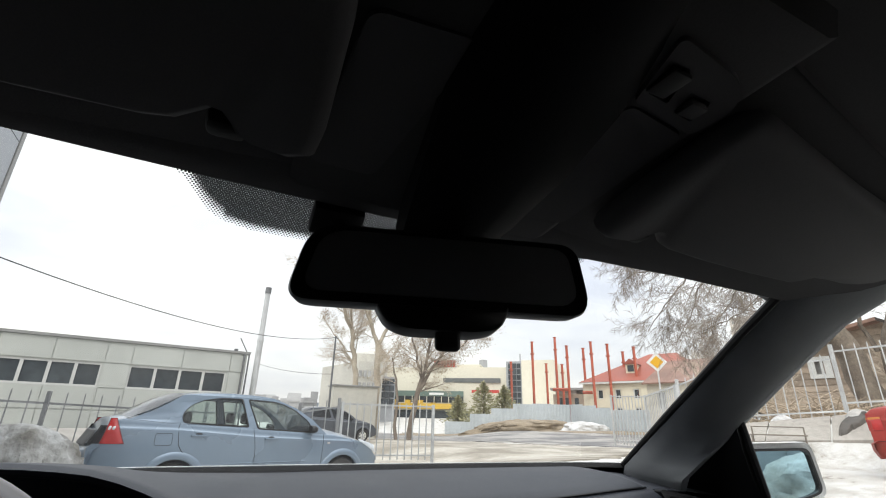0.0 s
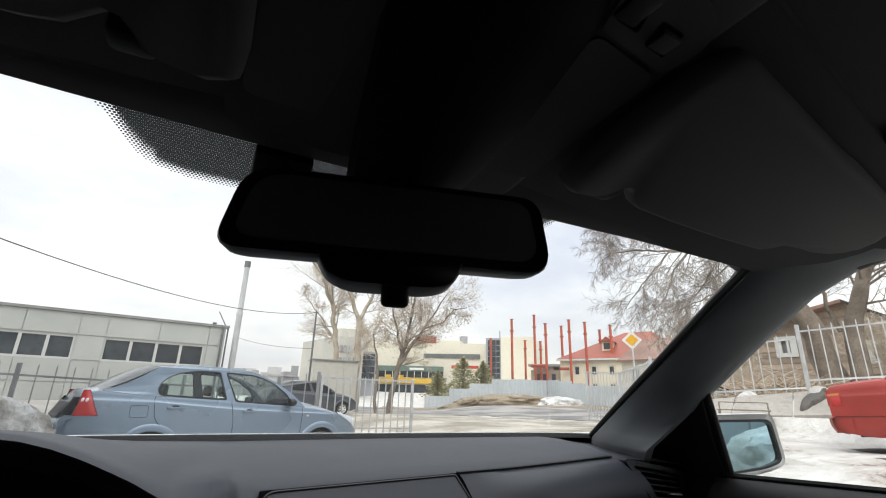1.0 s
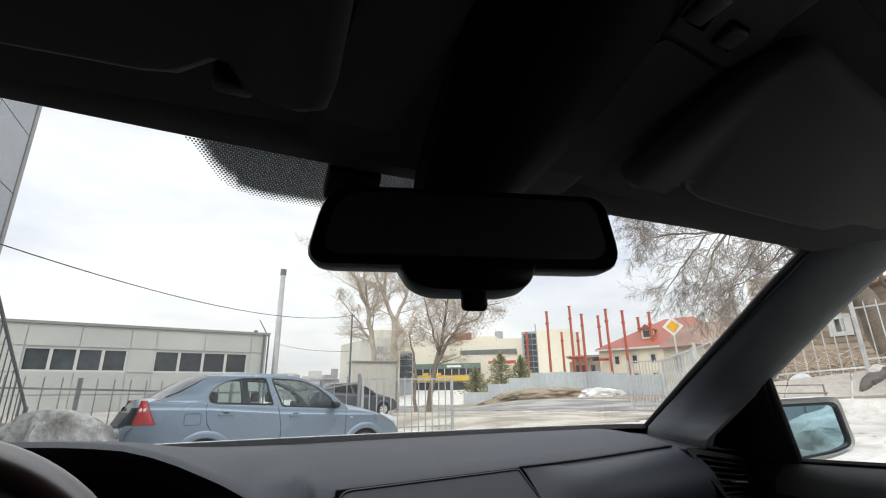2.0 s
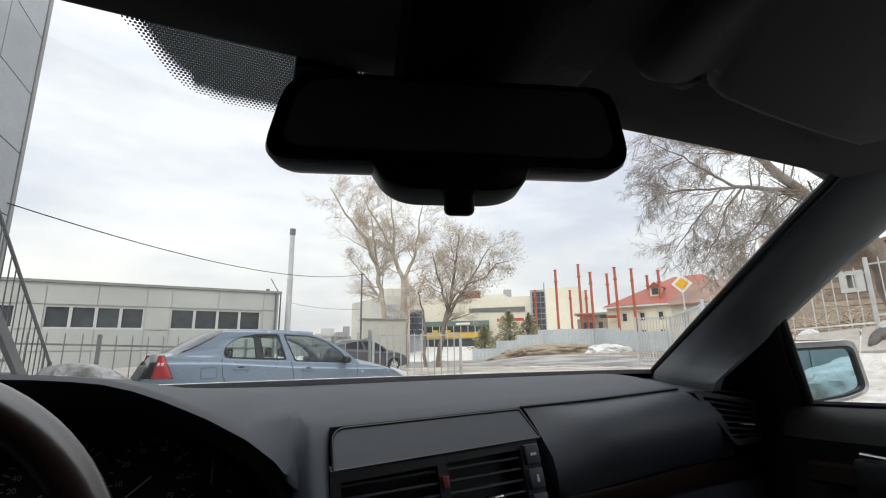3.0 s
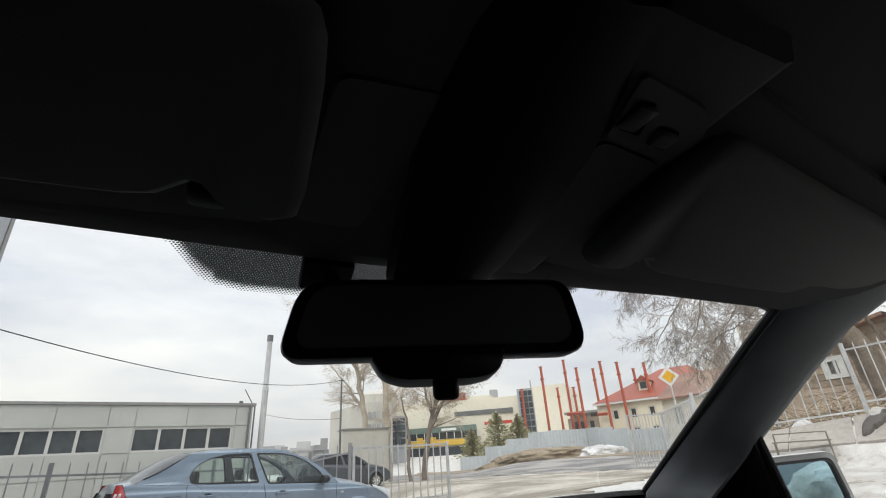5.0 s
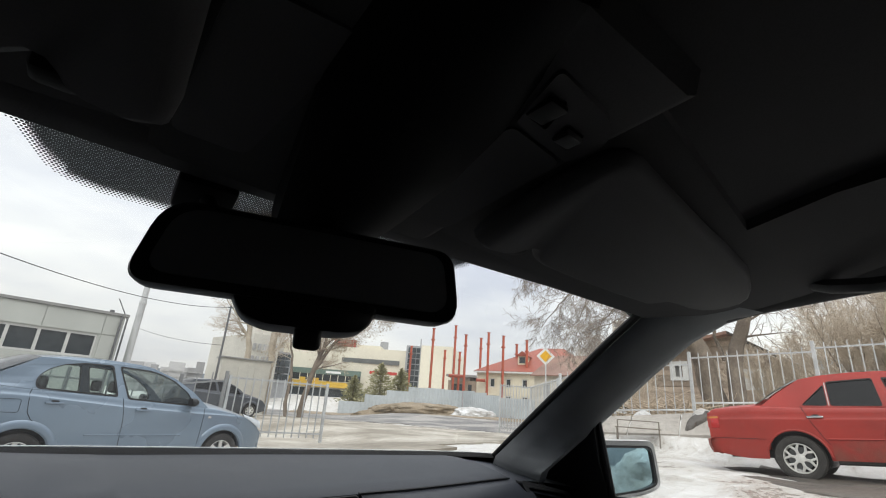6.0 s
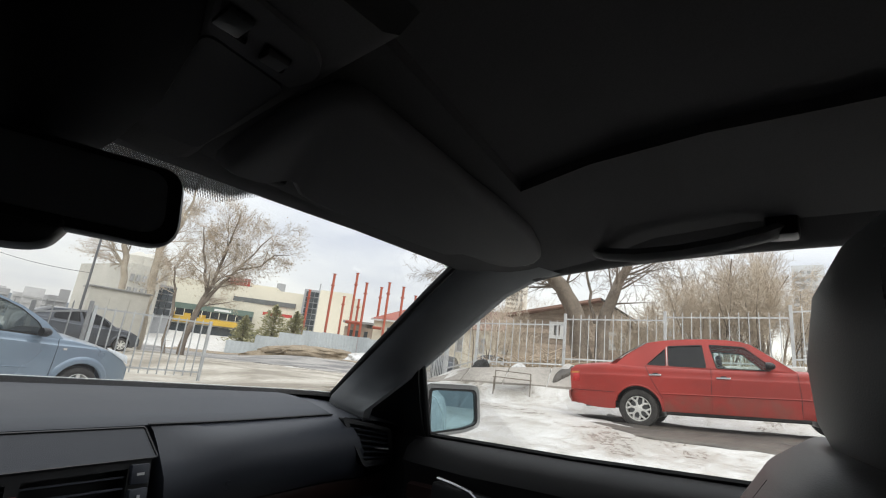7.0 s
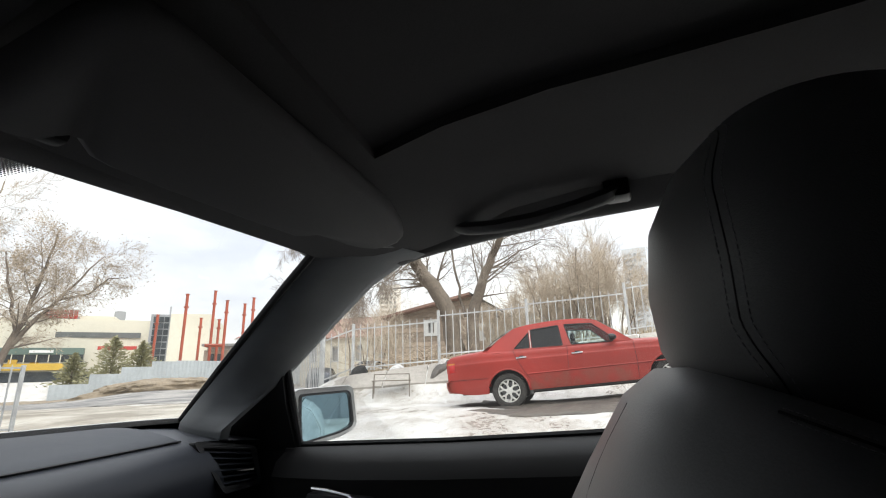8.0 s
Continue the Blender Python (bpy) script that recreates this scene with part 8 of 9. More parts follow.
def timber_house():
    """Gable end of an old wooden house, its roof falling low on one side."""
    ob = thing("old_house", IDENT, "old dark timber house with a rusty brown roof behind the railings", "house")
    a, b = Vector((*polar(60.6, 24.5), 0)), Vector((*polar(77.0, 22.5), 0))
    d = b - a
    L = d.length
    m = Matrix.Translation(a) @ Matrix.Rotation(math.atan2(d.y, d.x), 4, 'Z')
    r, deep = 23.5, 6.0
    z0, ze, zl, zr = high(1.5, r) - 1.2, high(5.0, r), high(7.3, r), high(9.2, r)
    sp = 0.62 * L
    wins = [[(s, high(5.0, r)), (s + 0.5, high(5.0, r)), (s + 0.5, high(6.5, r)), (s, high(6.5, r))] for s in (0.275 * L, 0.68 * L)]
    wins[1] = [(s, z - 0.35) for s, z in wins[1]]
    part("wall", plate([(0, z0), (L, z0), (L, ze), (sp, zr), (0, zl)], wins, lambda s, z: m @ Vector((s, 0, z)), (0, 0.2, 0)), M["timber"], ob, smooth=False)
    for z in np.arange(z0 + 1.2, zr - 0.1, 0.24):
        s0 = 0.0 if z < zl else lerp(0, sp, (z - zl) / (zr - zl))
        s1 = L if z < ze else lerp(L, sp, (z - ze) / (zr - ze))
        cuts = sorted([(w[0][0] - 0.1, w[1][0] + 0.1) for w in wins if w[0][1] - 0.1 < z < w[2][1] + 0.1])
        at = s0
        for c0, c1 in cuts + [(s1, s1)]:
            if c0 - at > 0.2:
                part("board", box_bm(((at + c0) / 2, -0.015, float(z)), (c0 - at, 0.03, 0.21), m), M["timber"], ob, smooth=False)
            at = c1
    for w in wins:
        f = part("window", plate([(w[0][0] - 0.1, w[0][1] - 0.1), (w[1][0] + 0.1, w[1][1] - 0.1), (w[2][0] + 0.1, w[2][1] + 0.1), (w[3][0] - 0.1, w[3][1] + 0.1)], [[(w[0][0] + 0.06, w[0][1] + 0.06), (w[1][0] - 0.06, w[1][1] + 0.06), (w[2][0] - 0.06, w[2][1] - 0.06), (w[3][0] + 0.06, w[3][1] - 0.06)]], lambda s, z: m @ Vector((s, -0.06, z)), (0, 0.08, 0)), M["win_frame"], ob, smooth=False)
        part("pane", plate(w, [], lambda s, z: m @ Vector((s, 0.1, z)), (0, 0.02, 0)), M["far_win"], f, smooth=False)
        part("glazing_bar", box_bm(((w[0][0] + w[1][0]) / 2, -0.02, (w[0][1] + w[2][1]) / 2), (0.05, 0.04, w[2][1] - w[0][1]), m), M["win_frame"], f, smooth=False)
    # the right slope has a much darker colour than the left
    for (s0, h0), (s1, h1), mat in (((-0.5, zl - 0.10), (sp, zr), "roof_brown"), ((sp, zr), (L + 0.6, ze - 0.30), "roof_dark")):
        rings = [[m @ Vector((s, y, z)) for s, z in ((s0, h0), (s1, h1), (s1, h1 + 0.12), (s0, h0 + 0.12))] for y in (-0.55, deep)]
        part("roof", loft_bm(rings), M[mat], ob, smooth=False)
    part("side_wall", loft_bm([[m @ Vector((L - 0.02, y, z)) for y in (0.2, deep)] for z in (z0, ze - 0.05)], False, False), M["timber"], ob, smooth=False)


timber_house()
small_house("old_house", 50.0, 60.8, 46, 42, 0.4, 4.75, 7.5, "plaster", "roof_brown", "pale plastered house with a brown-red roof beyond the railings")
M["blue_wall"] = surf("pale_blue_wall_paint", (0.48, 0.60, 0.70), 0.8, 0, 0.8, 14, 0.12, 0.1, 0.004, rgb2=(0.62, 0.68, 0.72))
small_house("old_house", 75.9, 80.0, 44, 43, 1.0, 7.0, 8.9, "blue_wall", "panel", "small pale blue house with a pale roof behind the bushes", glazed=False)


def far_town():
    """Distant blocks over the low ground and a pale tower block."""
    rnd = random.Random(21)
    for i in range(11):
        az = 5.8 + 0.85 * i + rnd.uniform(-0.2, 0.2)
        r = rnd.uniform(140, 240)
        w = rnd.uniform(0.7, 1.5)
        top = rnd.uniform(1.9, 3.1)
        ob = thing("far_building", IDENT, "distant grey town building", "building", "far buildings")
        block(ob, "wall", az, az + w, r, r, -1.0, top, 12, "far_wall")
        for j in range(3):
            block(ob, "window_row", az + 0.08, az + w - 0.08, r - 0.4, r - 0.4, 0.8 + 0.5 * j, 0.95 + 0.5 * j, 0.3, "far_win")
    rows = []
    for k in range(60):
        az = -30 + 2.2 * k
        x, y = polar(az, 900)
        h = high(2.0 + 0.5 * noise.noise((k * 0.23, 0, 0)) + 0.2 * noise.noise((k * 0.9, 3, 0)), 900)
        rows.append([(x, y, -20), (x, y, h), (x * 1.5, y * 1.5, h * 1.1)])
    solo("hills", loft_bm(rows, False, False), M["hill"], "hazy low hills on the horizon", "hills", kind="structure")
    for az, w, top, r, mat in ((88.2, 2.6, 13.6, 150, "tower"), (91.5, 2.2, 12.4, 165, "tower"), (58.6, 2.6, 11.0, 130, "haze_beige")):
        ob = thing("tower_block", IDENT, "pale tower block with rows of balconies", "building", "tower blocks")
        block(ob, "wall", az, az + w, r, r, -1, top, 14, mat)
        n = 16
        for j in range(n):
            e = 2.0 + (top - 2.4) * j / n
            block(ob, "balcony", az + 0.15, az + w * 0.45, r - 1.2, r - 1.2, e, e + 0.22, 1.2, mat)
            for k in range(4):
                a = az + 0.2 + k * (w - 0.5) / 4
                block(ob, "window", a, a + 0.28, r - 0.3, r - 0.3, e + 0.28, e + 0.55, 0.3, "far_win")


far_town()


# ---------------------------------------------------------------- trees
class Tree:
    """Grows limbs as tapering tubes: thick wood in one mesh, twigs in another."""

    def __init__(self, seed):
        self.rnd = random.Random(seed)
        self.wood, self.twigs, self.tips = bmesh.new(), bmesh.new(), []

    def limb(self, p, d, length, r, level, P):
        rnd = self.rnd
        steps = max(3, int(length / P["step"][min(level, len(P["step"]) - 1)]))
        pts, rad = [Vector(p)], [r]
        d = Vector(d).normalized()
        end = r * P["taper"]
        for i in range(steps):
            wob = P["wobble"] * (1 + 0.4 * level)
            d = (d + Vector((rnd.uniform(-1, 1), rnd.uniform(-1, 1), rnd.uniform(-1, 1))) * wob + Vector((0, 0, P["lift"][min(level, len(P["lift"]) - 1)]))).normalized()
            pts.append(pts[-1] + d * (length / steps))
            rad.append(lerp(r, end, (i + 1) / steps))
        thin = r < P["thin"]
        add_tube(self.twigs if thin else self.wood, pts, rad, 3 if thin else (10 if level == 0 else 6), caps=not thin)
        if level >= P["levels"]:
            self.tips.append(pts[-1])
            return
        n = P["kids"][level]
        for k in range(n):
            t = P["from"][level] + (0.98 - P["from"][level]) * (k + rnd.random()) / n
            i = min(int(t * steps), steps - 1)
            q = pts[i].lerp(pts[i + 1], t * steps - i)
            axis = (pts[i + 1] - pts[i]).normalized()
            side = axis.cross(Vector((rnd.uniform(-1, 1), rnd.uniform(-1, 1), rnd.uniform(-1, 1)))).normalized()
            spread = radians(rnd.uniform(*P["angle"][level]))
            nd = axis * math.cos(spread) + side * math.sin(spread)
            self.limb(q, nd, length * rnd.uniform(*P["ratio"]) * (1 - 0.35 * t), max(lerp(r, end, t) * P["thinner"], P["min_r"]), level + 1, P)

    def done(self, name, at, label, bark, twig, leaves=None, leaf_n=0, leaf_size=0.08, group="bare trees"):
        ob = thing(name, IDENT, label, "tree", group)
        part("trunk", self.wood, M[bark], ob, angle=60)
        tw = part("crown", self.twigs, M[twig], ob, smooth=False)
        tw["kind"] = "stuff"
        if leaves:
            bm = bmesh.new()
            for k in range(leaf_n):
                c = self.rnd.choice(self.tips) + Vector((self.rnd.gauss(0, 0.12), self.rnd.gauss(0, 0.12), self.rnd.gauss(-0.1, 0.15)))
                a = Vector((self.rnd.uniform(-1, 1), self.rnd.uniform(-1, 1), self.rnd.uniform(-1, 1))).normalized() * leaf_size
                b = a.cross(Vector((self.rnd.uniform(-1, 1), self.rnd.uniform(-1, 1), self.rnd.uniform(-1, 1)))).normalized() * leaf_size * 0.5
                bm.faces.new([bm.verts.new(c - a), bm.verts.new(c + b), bm.verts.new(c + a), bm.verts.new(c - b)])
            lf = part("leaves", bm, M[leaves], ob, smooth=False)
            lf["kind"] = "stuff"
        return ob


POPLAR = dict(step=[0.7, 0.5, 0.35, 0.25, 0.2], taper=0.28, wobble=0.07, lift=[0.02, 0.05, 0.03, 0.0, -0.02], thin=0.022, levels=4, kids=[9, 7, 6, 5], **{"from": [0.28, 0.15, 0.12, 0.1]},
              angle=[(25, 50), (25, 55), (25, 60), (20, 60)], ratio=(0.42, 0.62), thinner=0.52, min_r=0.0075)
WILLOW = dict(POPLAR, lift=[0.02, 0.04, -0.01, -0.06, -0.10], kids=[8, 8, 7, 6], wobble=0.09, angle=[(25, 55), (30, 60), (25, 65), (20, 70)])
THICKET = dict(POPLAR, step=[0.5, 0.4, 0.3, 0.25], levels=3, kids=[9, 8, 8], thin=0.03, wobble=0.10, angle=[(15, 45), (20, 50), (20, 60)], min_r=0.0055, ratio=(0.4, 0.65))

def sky_pt(az, el, r):
    return Vector((*polar(az, r), high(el, r)))


def along(tr, pts, r0, r1, P, n, length, start=0.1, spread=(35, 75)):
    """A limb along given points with n side branches."""
    rnd = tr.rnd
    fine = []
    for a, b in zip(pts, pts[1:]):
        for k in range(4):
            fine.append(a.lerp(b, k / 4) + Vector((rnd.gauss(0, 0.03), rnd.gauss(0, 0.03), rnd.gauss(0, 0.03))) * (a - b).length * 0.6)
    fine.append(pts[-1])
    m = len(fine) - 1
    rad = [lerp(r0, r1, i / m) for i in range(m + 1)]
    add_tube(tr.wood if r0 > 0.02 else tr.twigs, fine, rad, 8 if r0 > 0.06 else 5)
    for k in range(n):
        t = start + (1 - start) * (k + rnd.random()) / n
        i = min(int(t * m), m - 1)
        q = fine[i].lerp(fine[i + 1], t * m - i)
        axis = (fine[i + 1] - fine[i]).normalized()
        side = axis.cross(Vector((rnd.uniform(-1, 1), rnd.uniform(-1, 1), rnd.uniform(-1, 1)))).normalized()
        s = radians(rnd.uniform(*spread))
        tr.limb(q, axis * math.cos(s) + side * math.sin(s), length * rnd.uniform(0.5, 1.1), max(lerp(r0, r1, t) * P.get("side", 0.4), P["min_r"]), 1, P)


UPPER = dict(POPLAR, levels=3, kids=[0, 13, 10, 6], lift=[0.02, 0.05, 0.02, -0.02], min_r=0.0075, thin=0.02, side=0.30, wobble=0.085)
FULL = dict(UPPER, kids=[0, 14, 11, 8], min_r=0.0070, side=0.34)
DROOP = dict(POPLAR, levels=3, kids=[0, 9, 7, 4], lift=[0, -0.05, -0.12, -0.16], min_r=0.0055, thin=0.015, wobble=0.08, step=[0.3, 0.25, 0.2, 0.16], ratio=(0.4, 0.7))

# two trees behind the gate leaf
tr = Tree(11)
R1 = 31
x, y = polar(19.2, R1)
g = ground_z(x, y)
along(tr, [Vector((x, y, g - 0.1)), sky_pt(19.0, 4, R1), sky_pt(18.8, 8.6, R1)], 0.24, 0.19, UPPER, 3, 1.8, 0.55)
along(tr, [sky_pt(18.8, 8.4, R1), sky_pt(17.6, 11.5, R1), sky_pt(17.5, 15, R1), sky_pt(17.0, 19.5, R1)], 0.15, 0.03, UPPER, 15, 2.4)
along(tr, [sky_pt(18.8, 8.6, R1), sky_pt(20.2, 11.5, R1), sky_pt(20.6, 14.5, R1), sky_pt(21.2, 18.2, R1)], 0.13, 0.03, UPPER, 15, 2.3)
along(tr, [sky_pt(17.6, 11.5, R1), sky_pt(16.2, 14.5, R1), sky_pt(14.5, 17.0, R1), sky_pt(13.2, 19.4, R1)], 0.09, 0.02, UPPER, 12, 2.0)
tr.done("tree", None, "tall bare tree with pale grey bark behind the gate", "bark_pale", "twig", "dry_leaf", 1500, 0.045)
tr = Tree(13)
x, y = polar(16.6, 32)
g = ground_z(x, y)
along(tr, [Vector((x, y, g - 0.1)), sky_pt(16.5, 5, 32), sky_pt(15.6, 9.5, 32), sky_pt(14.0, 13.5, 32), sky_pt(11.5, 16.5, 32), sky_pt(9.5, 19.5, 32)], 0.22, 0.03, UPPER, 26, 2.6, 0.22)
along(tr, [sky_pt(15.6, 9.5, 32), sky_pt(15.2, 13, 32), sky_pt(14.6, 17, 32)], 0.10, 0.02, UPPER, 12, 1.9)
along(tr, [sky_pt(16.3, 6, 32), sky_pt(14.0, 9.0, 32), sky_pt(12.0, 11.5, 32)], 0.07, 0.02, UPPER, 10, 1.7)
tr.done("tree", None, "bare tree with pale bark leaning over the kiosk", "bark_pale", "twig", "dry_leaf", 1200, 0.045)
tr = Tree(23)
R2 = 28.5
x, y = polar(22.9, R2)
g = ground_z(x, y)
along(tr, [Vector((x, y, g - 0.1)), sky_pt(23.6, 2.5, R2), sky_pt(24.6, 6.0, R2), sky_pt(25.2, 10.0, R2), sky_pt(25.8, 14.2, R2)], 0.19, 0.03, FULL, 20, 2.2, 0.3)
along(tr, [sky_pt(23.9, 3.4, R2), sky_pt(25.6, 6.5, R2), sky_pt(27.8, 9.4, R2), sky_pt(29.8, 12.6, R2)], 0.12, 0.02, FULL, 18, 2.0, 0.2)
along(tr, [sky_pt(26.6, 7.9, R2), sky_pt(29.0, 8.8, R2), sky_pt(30.4, 10.4, R2), sky_pt(32.0, 10.6, R2)], 0.07, 0.015, DROOP, 14, 1.3, 0.3)
along(tr, [sky_pt(24.2, 5.0, R2), sky_pt(23.2, 8.5, R2), sky_pt(22.4, 12.0, R2)], 0.09, 0.02, FULL, 14, 1.8)
along(tr, [Vector((x - 0.75, y, g - 0.1)), sky_pt(21.3, 4, R2), sky_pt(20.6, 7.2, R2)], 0.11, 0.03, UPPER, 8, 1.5, 0.5)
tr.done("tree", None, "bare spreading tree with a few dry leaves behind the gate", "bark", "twig", "dry_leaf", 5200, 0.05)


def conifer(az, r, top_el, seed, label):
    rnd = random.Random(seed)
    x, y = polar(az, r)
    g = ground_z(x, y) - 0.2
    h = high(top_el, r) - g
    ob = thing("conifer", IDENT, label, "tree", "conifers")
    part("trunk", tube_bm([(x, y, g), (x, y, g + h * 0.97)], [0.14, 0.02], 8), M["bark"], ob)
    bm = bmesh.new()
    for k in range(2200):
        t = rnd.random() ** 1.2
        a = rnd.uniform(0, 2 * math.pi)
        reach = (0.10 + math.sin(math.pi * min(1.0, 0.30 + 0.72 * t)) ** 0.8) * h * 0.42 * rnd.uniform(0.1, 1.0) * (0.7 + 0.9 * noise.noise((math.cos(a) * 1.6, math.sin(a) * 1.6 + seed, t * 5)))
        c = Vector((x + reach * math.cos(a), y + reach * math.sin(a), g + h * (0.10 + 0.88 * t) - 0.15 * reach + rnd.gauss(0, 0.1)))
        s = rnd.uniform(0.14, 0.34)
        u = Vector((math.cos(a), math.sin(a), rnd.uniform(-0.2, 0.9))).normalized() * s
        w = Vector((rnd.uniform(-1, 1), rnd.uniform(-1, 1), rnd.uniform(-1, 1))).cross(u).normalized() * s * 0.32
        bm.faces.new([bm.verts.new(c - u), bm.verts.new(c + w), bm.verts.new(c + u), bm.verts.new(c - w)])
    cr = part("crown", bm, M["needle_leaf"], ob, smooth=False)
    cr["kind"] = "stuff"


conifer(28.6, 68, 3.0, 1, "small dull green pine by the sheet fence")
conifer(31.6, 67, 4.7, 2, "bushy dull green pine by the sheet fence")
conifer(34.0, 68, 4.3, 3, "slim dull green pine by the sheet fence")

# the big leaning tree behind the railings, with long drooping branches
tr = Tree(31)
x, y = polar(68.8, 16.6)
g = ground_z(x, y)
BRUSH = dict(UPPER, side=0.2, min_r=0.006, kids=[0, 7, 6, 4], lift=[0, 0.03, 0.0, -0.02])
along(tr, [Vector((x, y, g - 0.1)), sky_pt(67.4, 8.2, 16.4), sky_pt(65.0, 11.6, 16.1), sky_pt(63.6, 13.8, 15.8)], 0.33, 0.22, BRUSH, 14, 1.6, 0.45)
along(tr, [sky_pt(63.6, 13.6, 15.8), sky_pt(60.8, 17.6, 15.4), sky_pt(58.6, 21.6, 15.0), sky_pt(55.5, 27, 14.6)], 0.15, 0.05, BRUSH, 22, 2.2)
along(tr, [sky_pt(64.2, 13.2, 15.8), sky_pt(61.4, 15.2, 15.4), sky_pt(58.8, 16.0, 15.0), sky_pt(57.3, 16.4, 14.8)], 0.08, 0.045, DROOP, 12, 1.5)
for path, r0 in (([(57.5, 16.3), (55.2, 18.2), (52.8, 20.4), (50.0, 22.4)], 0.045), ([(57.5, 16.3), (55.0, 16.5), (52.5, 16.9), (50.2, 16.8), (48.0, 15.6)], 0.04), ([(58.0, 16.2), (56.4, 14.4), (55.2, 11.6), (53.6, 9.2)], 0.035),
                 ([(56.2, 16.6), (54.4, 14.6), (52.2, 12.4), (50.6, 10.2)], 0.032), ([(61.0, 15.4), (59.2, 12.6), (57.6, 11.0), (56.6, 9.0)], 0.028), ([(60.0, 19.0), (56.5, 20.4), (53.2, 22.0), (49.6, 24.0)], 0.045), ([(58.6, 21.6), (54.5, 24.6), (50.0, 26.0)], 0.045), ([(52.8, 20.4), (50.4, 19.6), (48.6, 18.4)], 0.022), ([(63.0, 14.2), (60.0, 11.4), (57.0, 10.2), (55.0, 9.6)], 0.022)):
    along(tr, [sky_pt(a, e, 14.9) for a, e in path], r0, 0.009, DROOP, 17, 1.15, 0.15)
x2, y2 = polar(70.3, 16.3)
along(tr, [Vector((x2, y2, ground_z(x2, y2) - 0.1)), sky_pt(70.9, 8.2, 16.2), sky_pt(72.3, 12.0, 16.0), sky_pt(74.6, 16.4, 15.8), sky_pt(76.8, 21, 15.6)], 0.24, 0.07, BRUSH, 26, 2.0, 0.3)
along(tr, [sky_pt(69.6, 7.0, 16.4), sky_pt(68.8, 11.5, 16.6), sky_pt(68.0, 16.5, 16.8), sky_pt(68.4, 22, 17)], 0.06, 0.025, BRUSH, 20, 1.7, 0.2)
along(tr, [sky_pt(72.3, 12.0, 16.0), sky_pt(76.0, 14.2, 15.6), sky_pt(79.5, 15.4, 15.2)], 0.04, 0.012, BRUSH, 16, 1.4, 0.2)
along(tr, [sky_pt(65.0, 11.6, 16.1), sky_pt(61.0, 11.5, 15.8), sky_pt(58.0, 12.5, 15.6)], 0.03, 0.010, BRUSH, 14, 1.3, 0.2)
tr.done("tree", None, "old leaning tree with two trunks and drooping bare branches", "bark", "twig_dark")


def thicket(spots, seed, label, twig):
    rnd = random.Random(seed)
    tr = Tree(seed)
    for az, r, el in spots:
        x, y = polar(az, r)
        g = ground_z(x, y)
        h = (high(el, r) - g) * 0.72
        for k in range(5):
            tr.limb((x + rnd.gauss(0, 0.4), y + rnd.gauss(0, 0.4), g - 0.1), (rnd.gauss(0, 0.22), rnd.gauss(0, 0.22), 1), h * rnd.uniform(0.8, 1.1), 0.045 * h / 3.5, 0, THICKET)
    ob = thing("thicket", IDENT, label, "bushes", "thickets", "stuff")
    part("stems", tr.wood, M["bark"], ob, angle=60)
    part("twigs", tr.twigs, M[twig], ob, smooth=False)


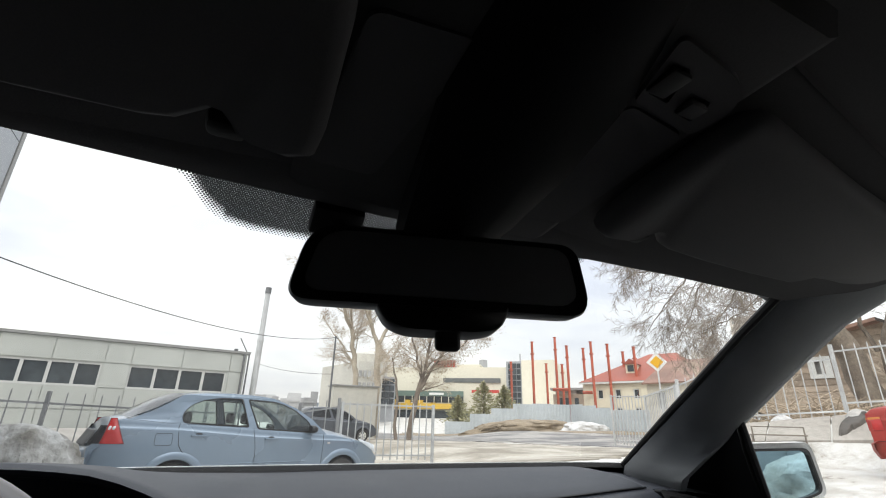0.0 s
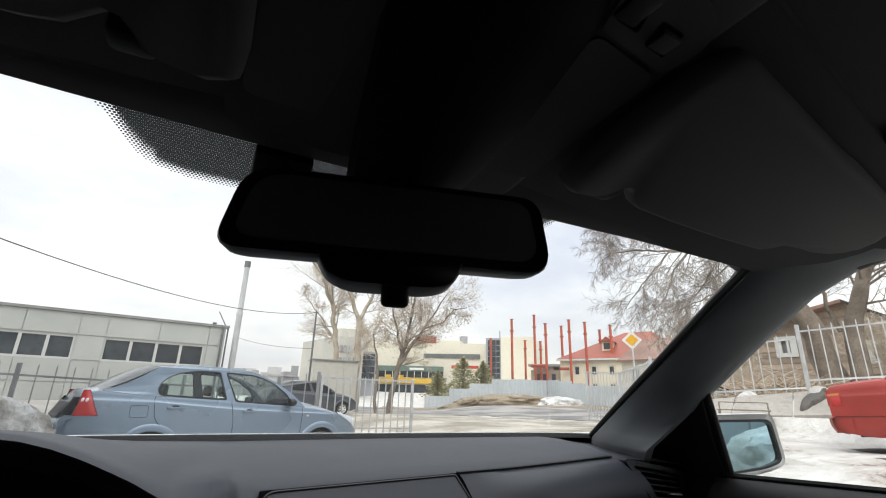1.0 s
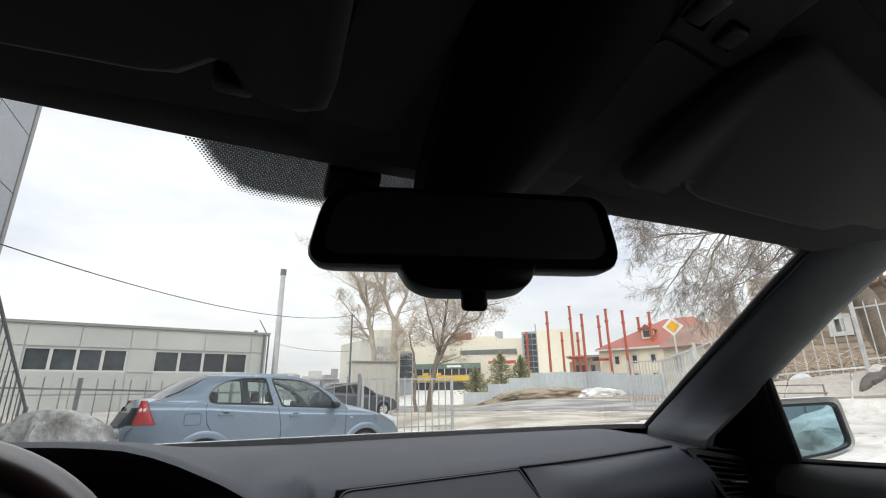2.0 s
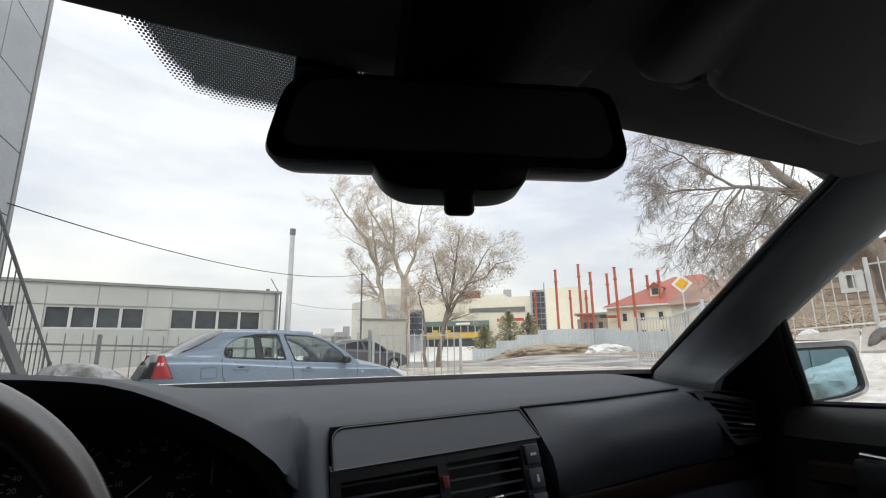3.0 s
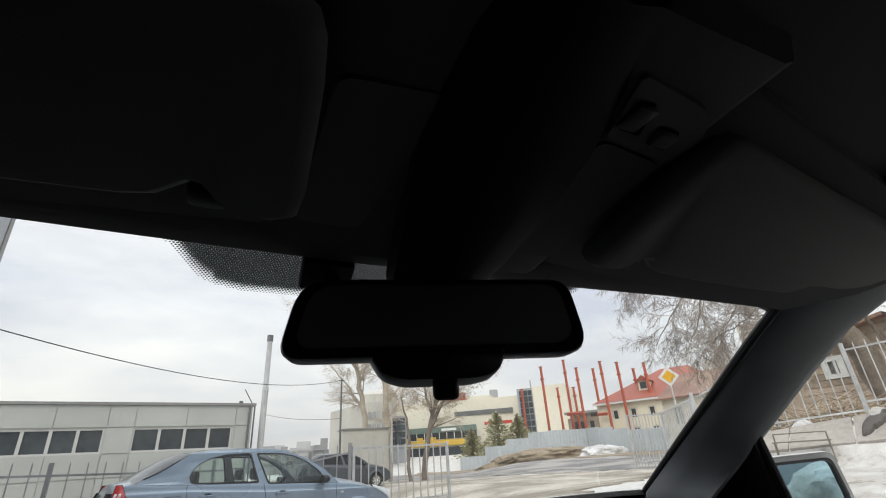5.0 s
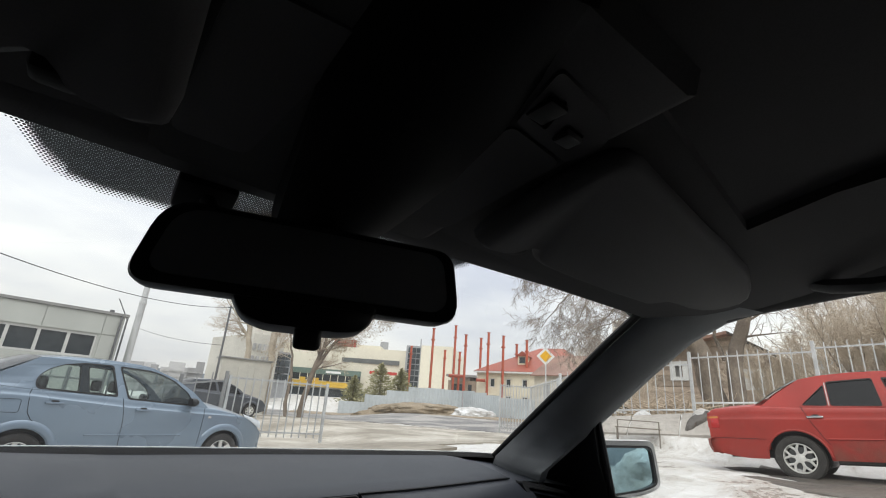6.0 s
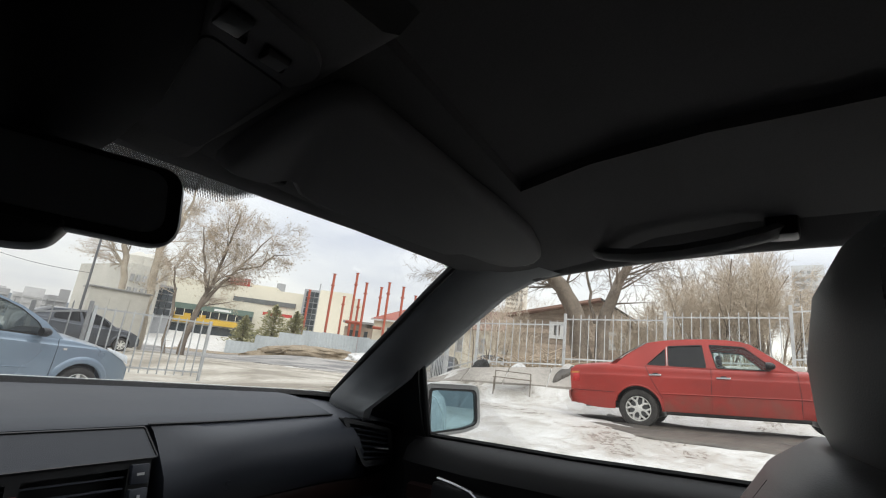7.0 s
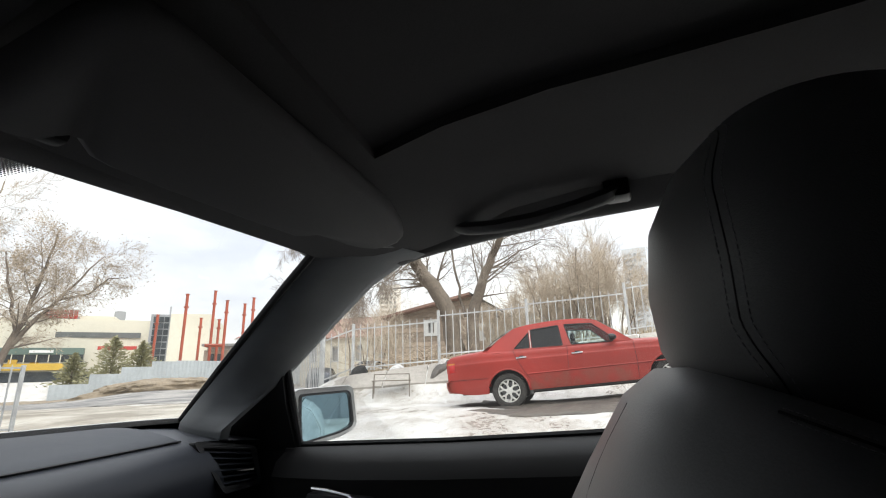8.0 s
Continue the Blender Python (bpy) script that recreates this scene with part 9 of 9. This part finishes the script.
thicket([(77.5, 18.5, 11.5), (79.3, 19, 13.4), (81.0, 19, 14.6), (82.5, 20, 15.0), (84, 18.5, 15.2), (86.0, 19, 14.4), (88.0, 19.5, 13.2), (92, 20, 12), (78.6, 21.5, 13.0), (80.6, 22, 17.0), (82.6, 22, 18.0), (84.8, 21.5, 17.5), (86.6, 22, 15.5)], 41, "tangled brown leafless bushes behind the railings", "twig")
thicket([(57.4, 26, 9.6), (59.2, 27, 10.6), (60.8, 21, 8.6), (71.6, 19.5, 9.6), (74.5, 19, 8.4)], 43, "thin brown leafless bushes by the old house", "twig")
thicket([(58.5, 55, 10.5), (61.5, 52, 11.0), (65, 50, 10.5), (54, 58, 9.2)], 47, "hazy leafless trees far behind the houses", "twig")


def undergrowth():
    """Dead grass and fallen twigs along the foot of the railings."""
    rnd = random.Random(51)
    bm = bmesh.new()
    for k in range(2400):
        az, r = rnd.uniform(56, 100), rnd.uniform(14.6, 18.5)
        x, y = polar(az, r)
        z = ground_z(x, y)
        h = rnd.uniform(0.2, 0.6)
        a = rnd.uniform(0, math.pi)
        w = Vector((math.cos(a), math.sin(a), 0)) * 0.012
        top = Vector((x + rnd.gauss(0, 0.2), y + rnd.gauss(0, 0.2), z + h))
        bm.faces.new([bm.verts.new(Vector((x, y, z - 0.05)) - w), bm.verts.new(Vector((x, y, z - 0.05)) + w), bm.verts.new(top)])
    solo("dead_grass", bm, M["dry_grass"], "dead brown grass and stalks behind the railings", "grass", kind="stuff", smooth=False)


M["dry_grass"] = surf("dead_grass", (0.48, 0.40, 0.28), 0.95, 0, 1, 12, 0.2, 0.0, rgb2=(0.30, 0.24, 0.16))
undergrowth()


def brush_pile():
    """Cut branches thrown down behind the railings."""
    rnd = random.Random(57)
    bm = bmesh.new()
    for k in range(150):
        x, y = polar(rnd.gauss(63.4, 2.2), rnd.uniform(14.6, 16.6))
        z = ground_z(x, y)
        ang, rise, n = rnd.uniform(0, 2 * math.pi), rnd.uniform(0.0, 0.45), rnd.uniform(0.5, 1.5)
        d = Vector((math.cos(ang), math.sin(ang), rise)) * n
        p = Vector((x, y, z + rnd.uniform(0.0, 0.35)))
        bend = Vector((rnd.gauss(0, 0.08), rnd.gauss(0, 0.08), rnd.gauss(0, 0.05)))
        r = rnd.uniform(0.008, 0.022)
        add_tube(bm, [p, p + d * 0.5 + bend, p + d], [r, r * 0.8, r * 0.4], 5)
    solo("brush_pile", bm, M["stick"], "pile of cut bare branches behind the railings", "branches", kind="stuff")


M["stick"] = surf("dry_sticks", (0.46, 0.38, 0.29), 0.9, 0, 2, 20, 0.2, 0.2, 0.01, rgb2=(0.28, 0.22, 0.16), rand=0.3)
brush_pile()
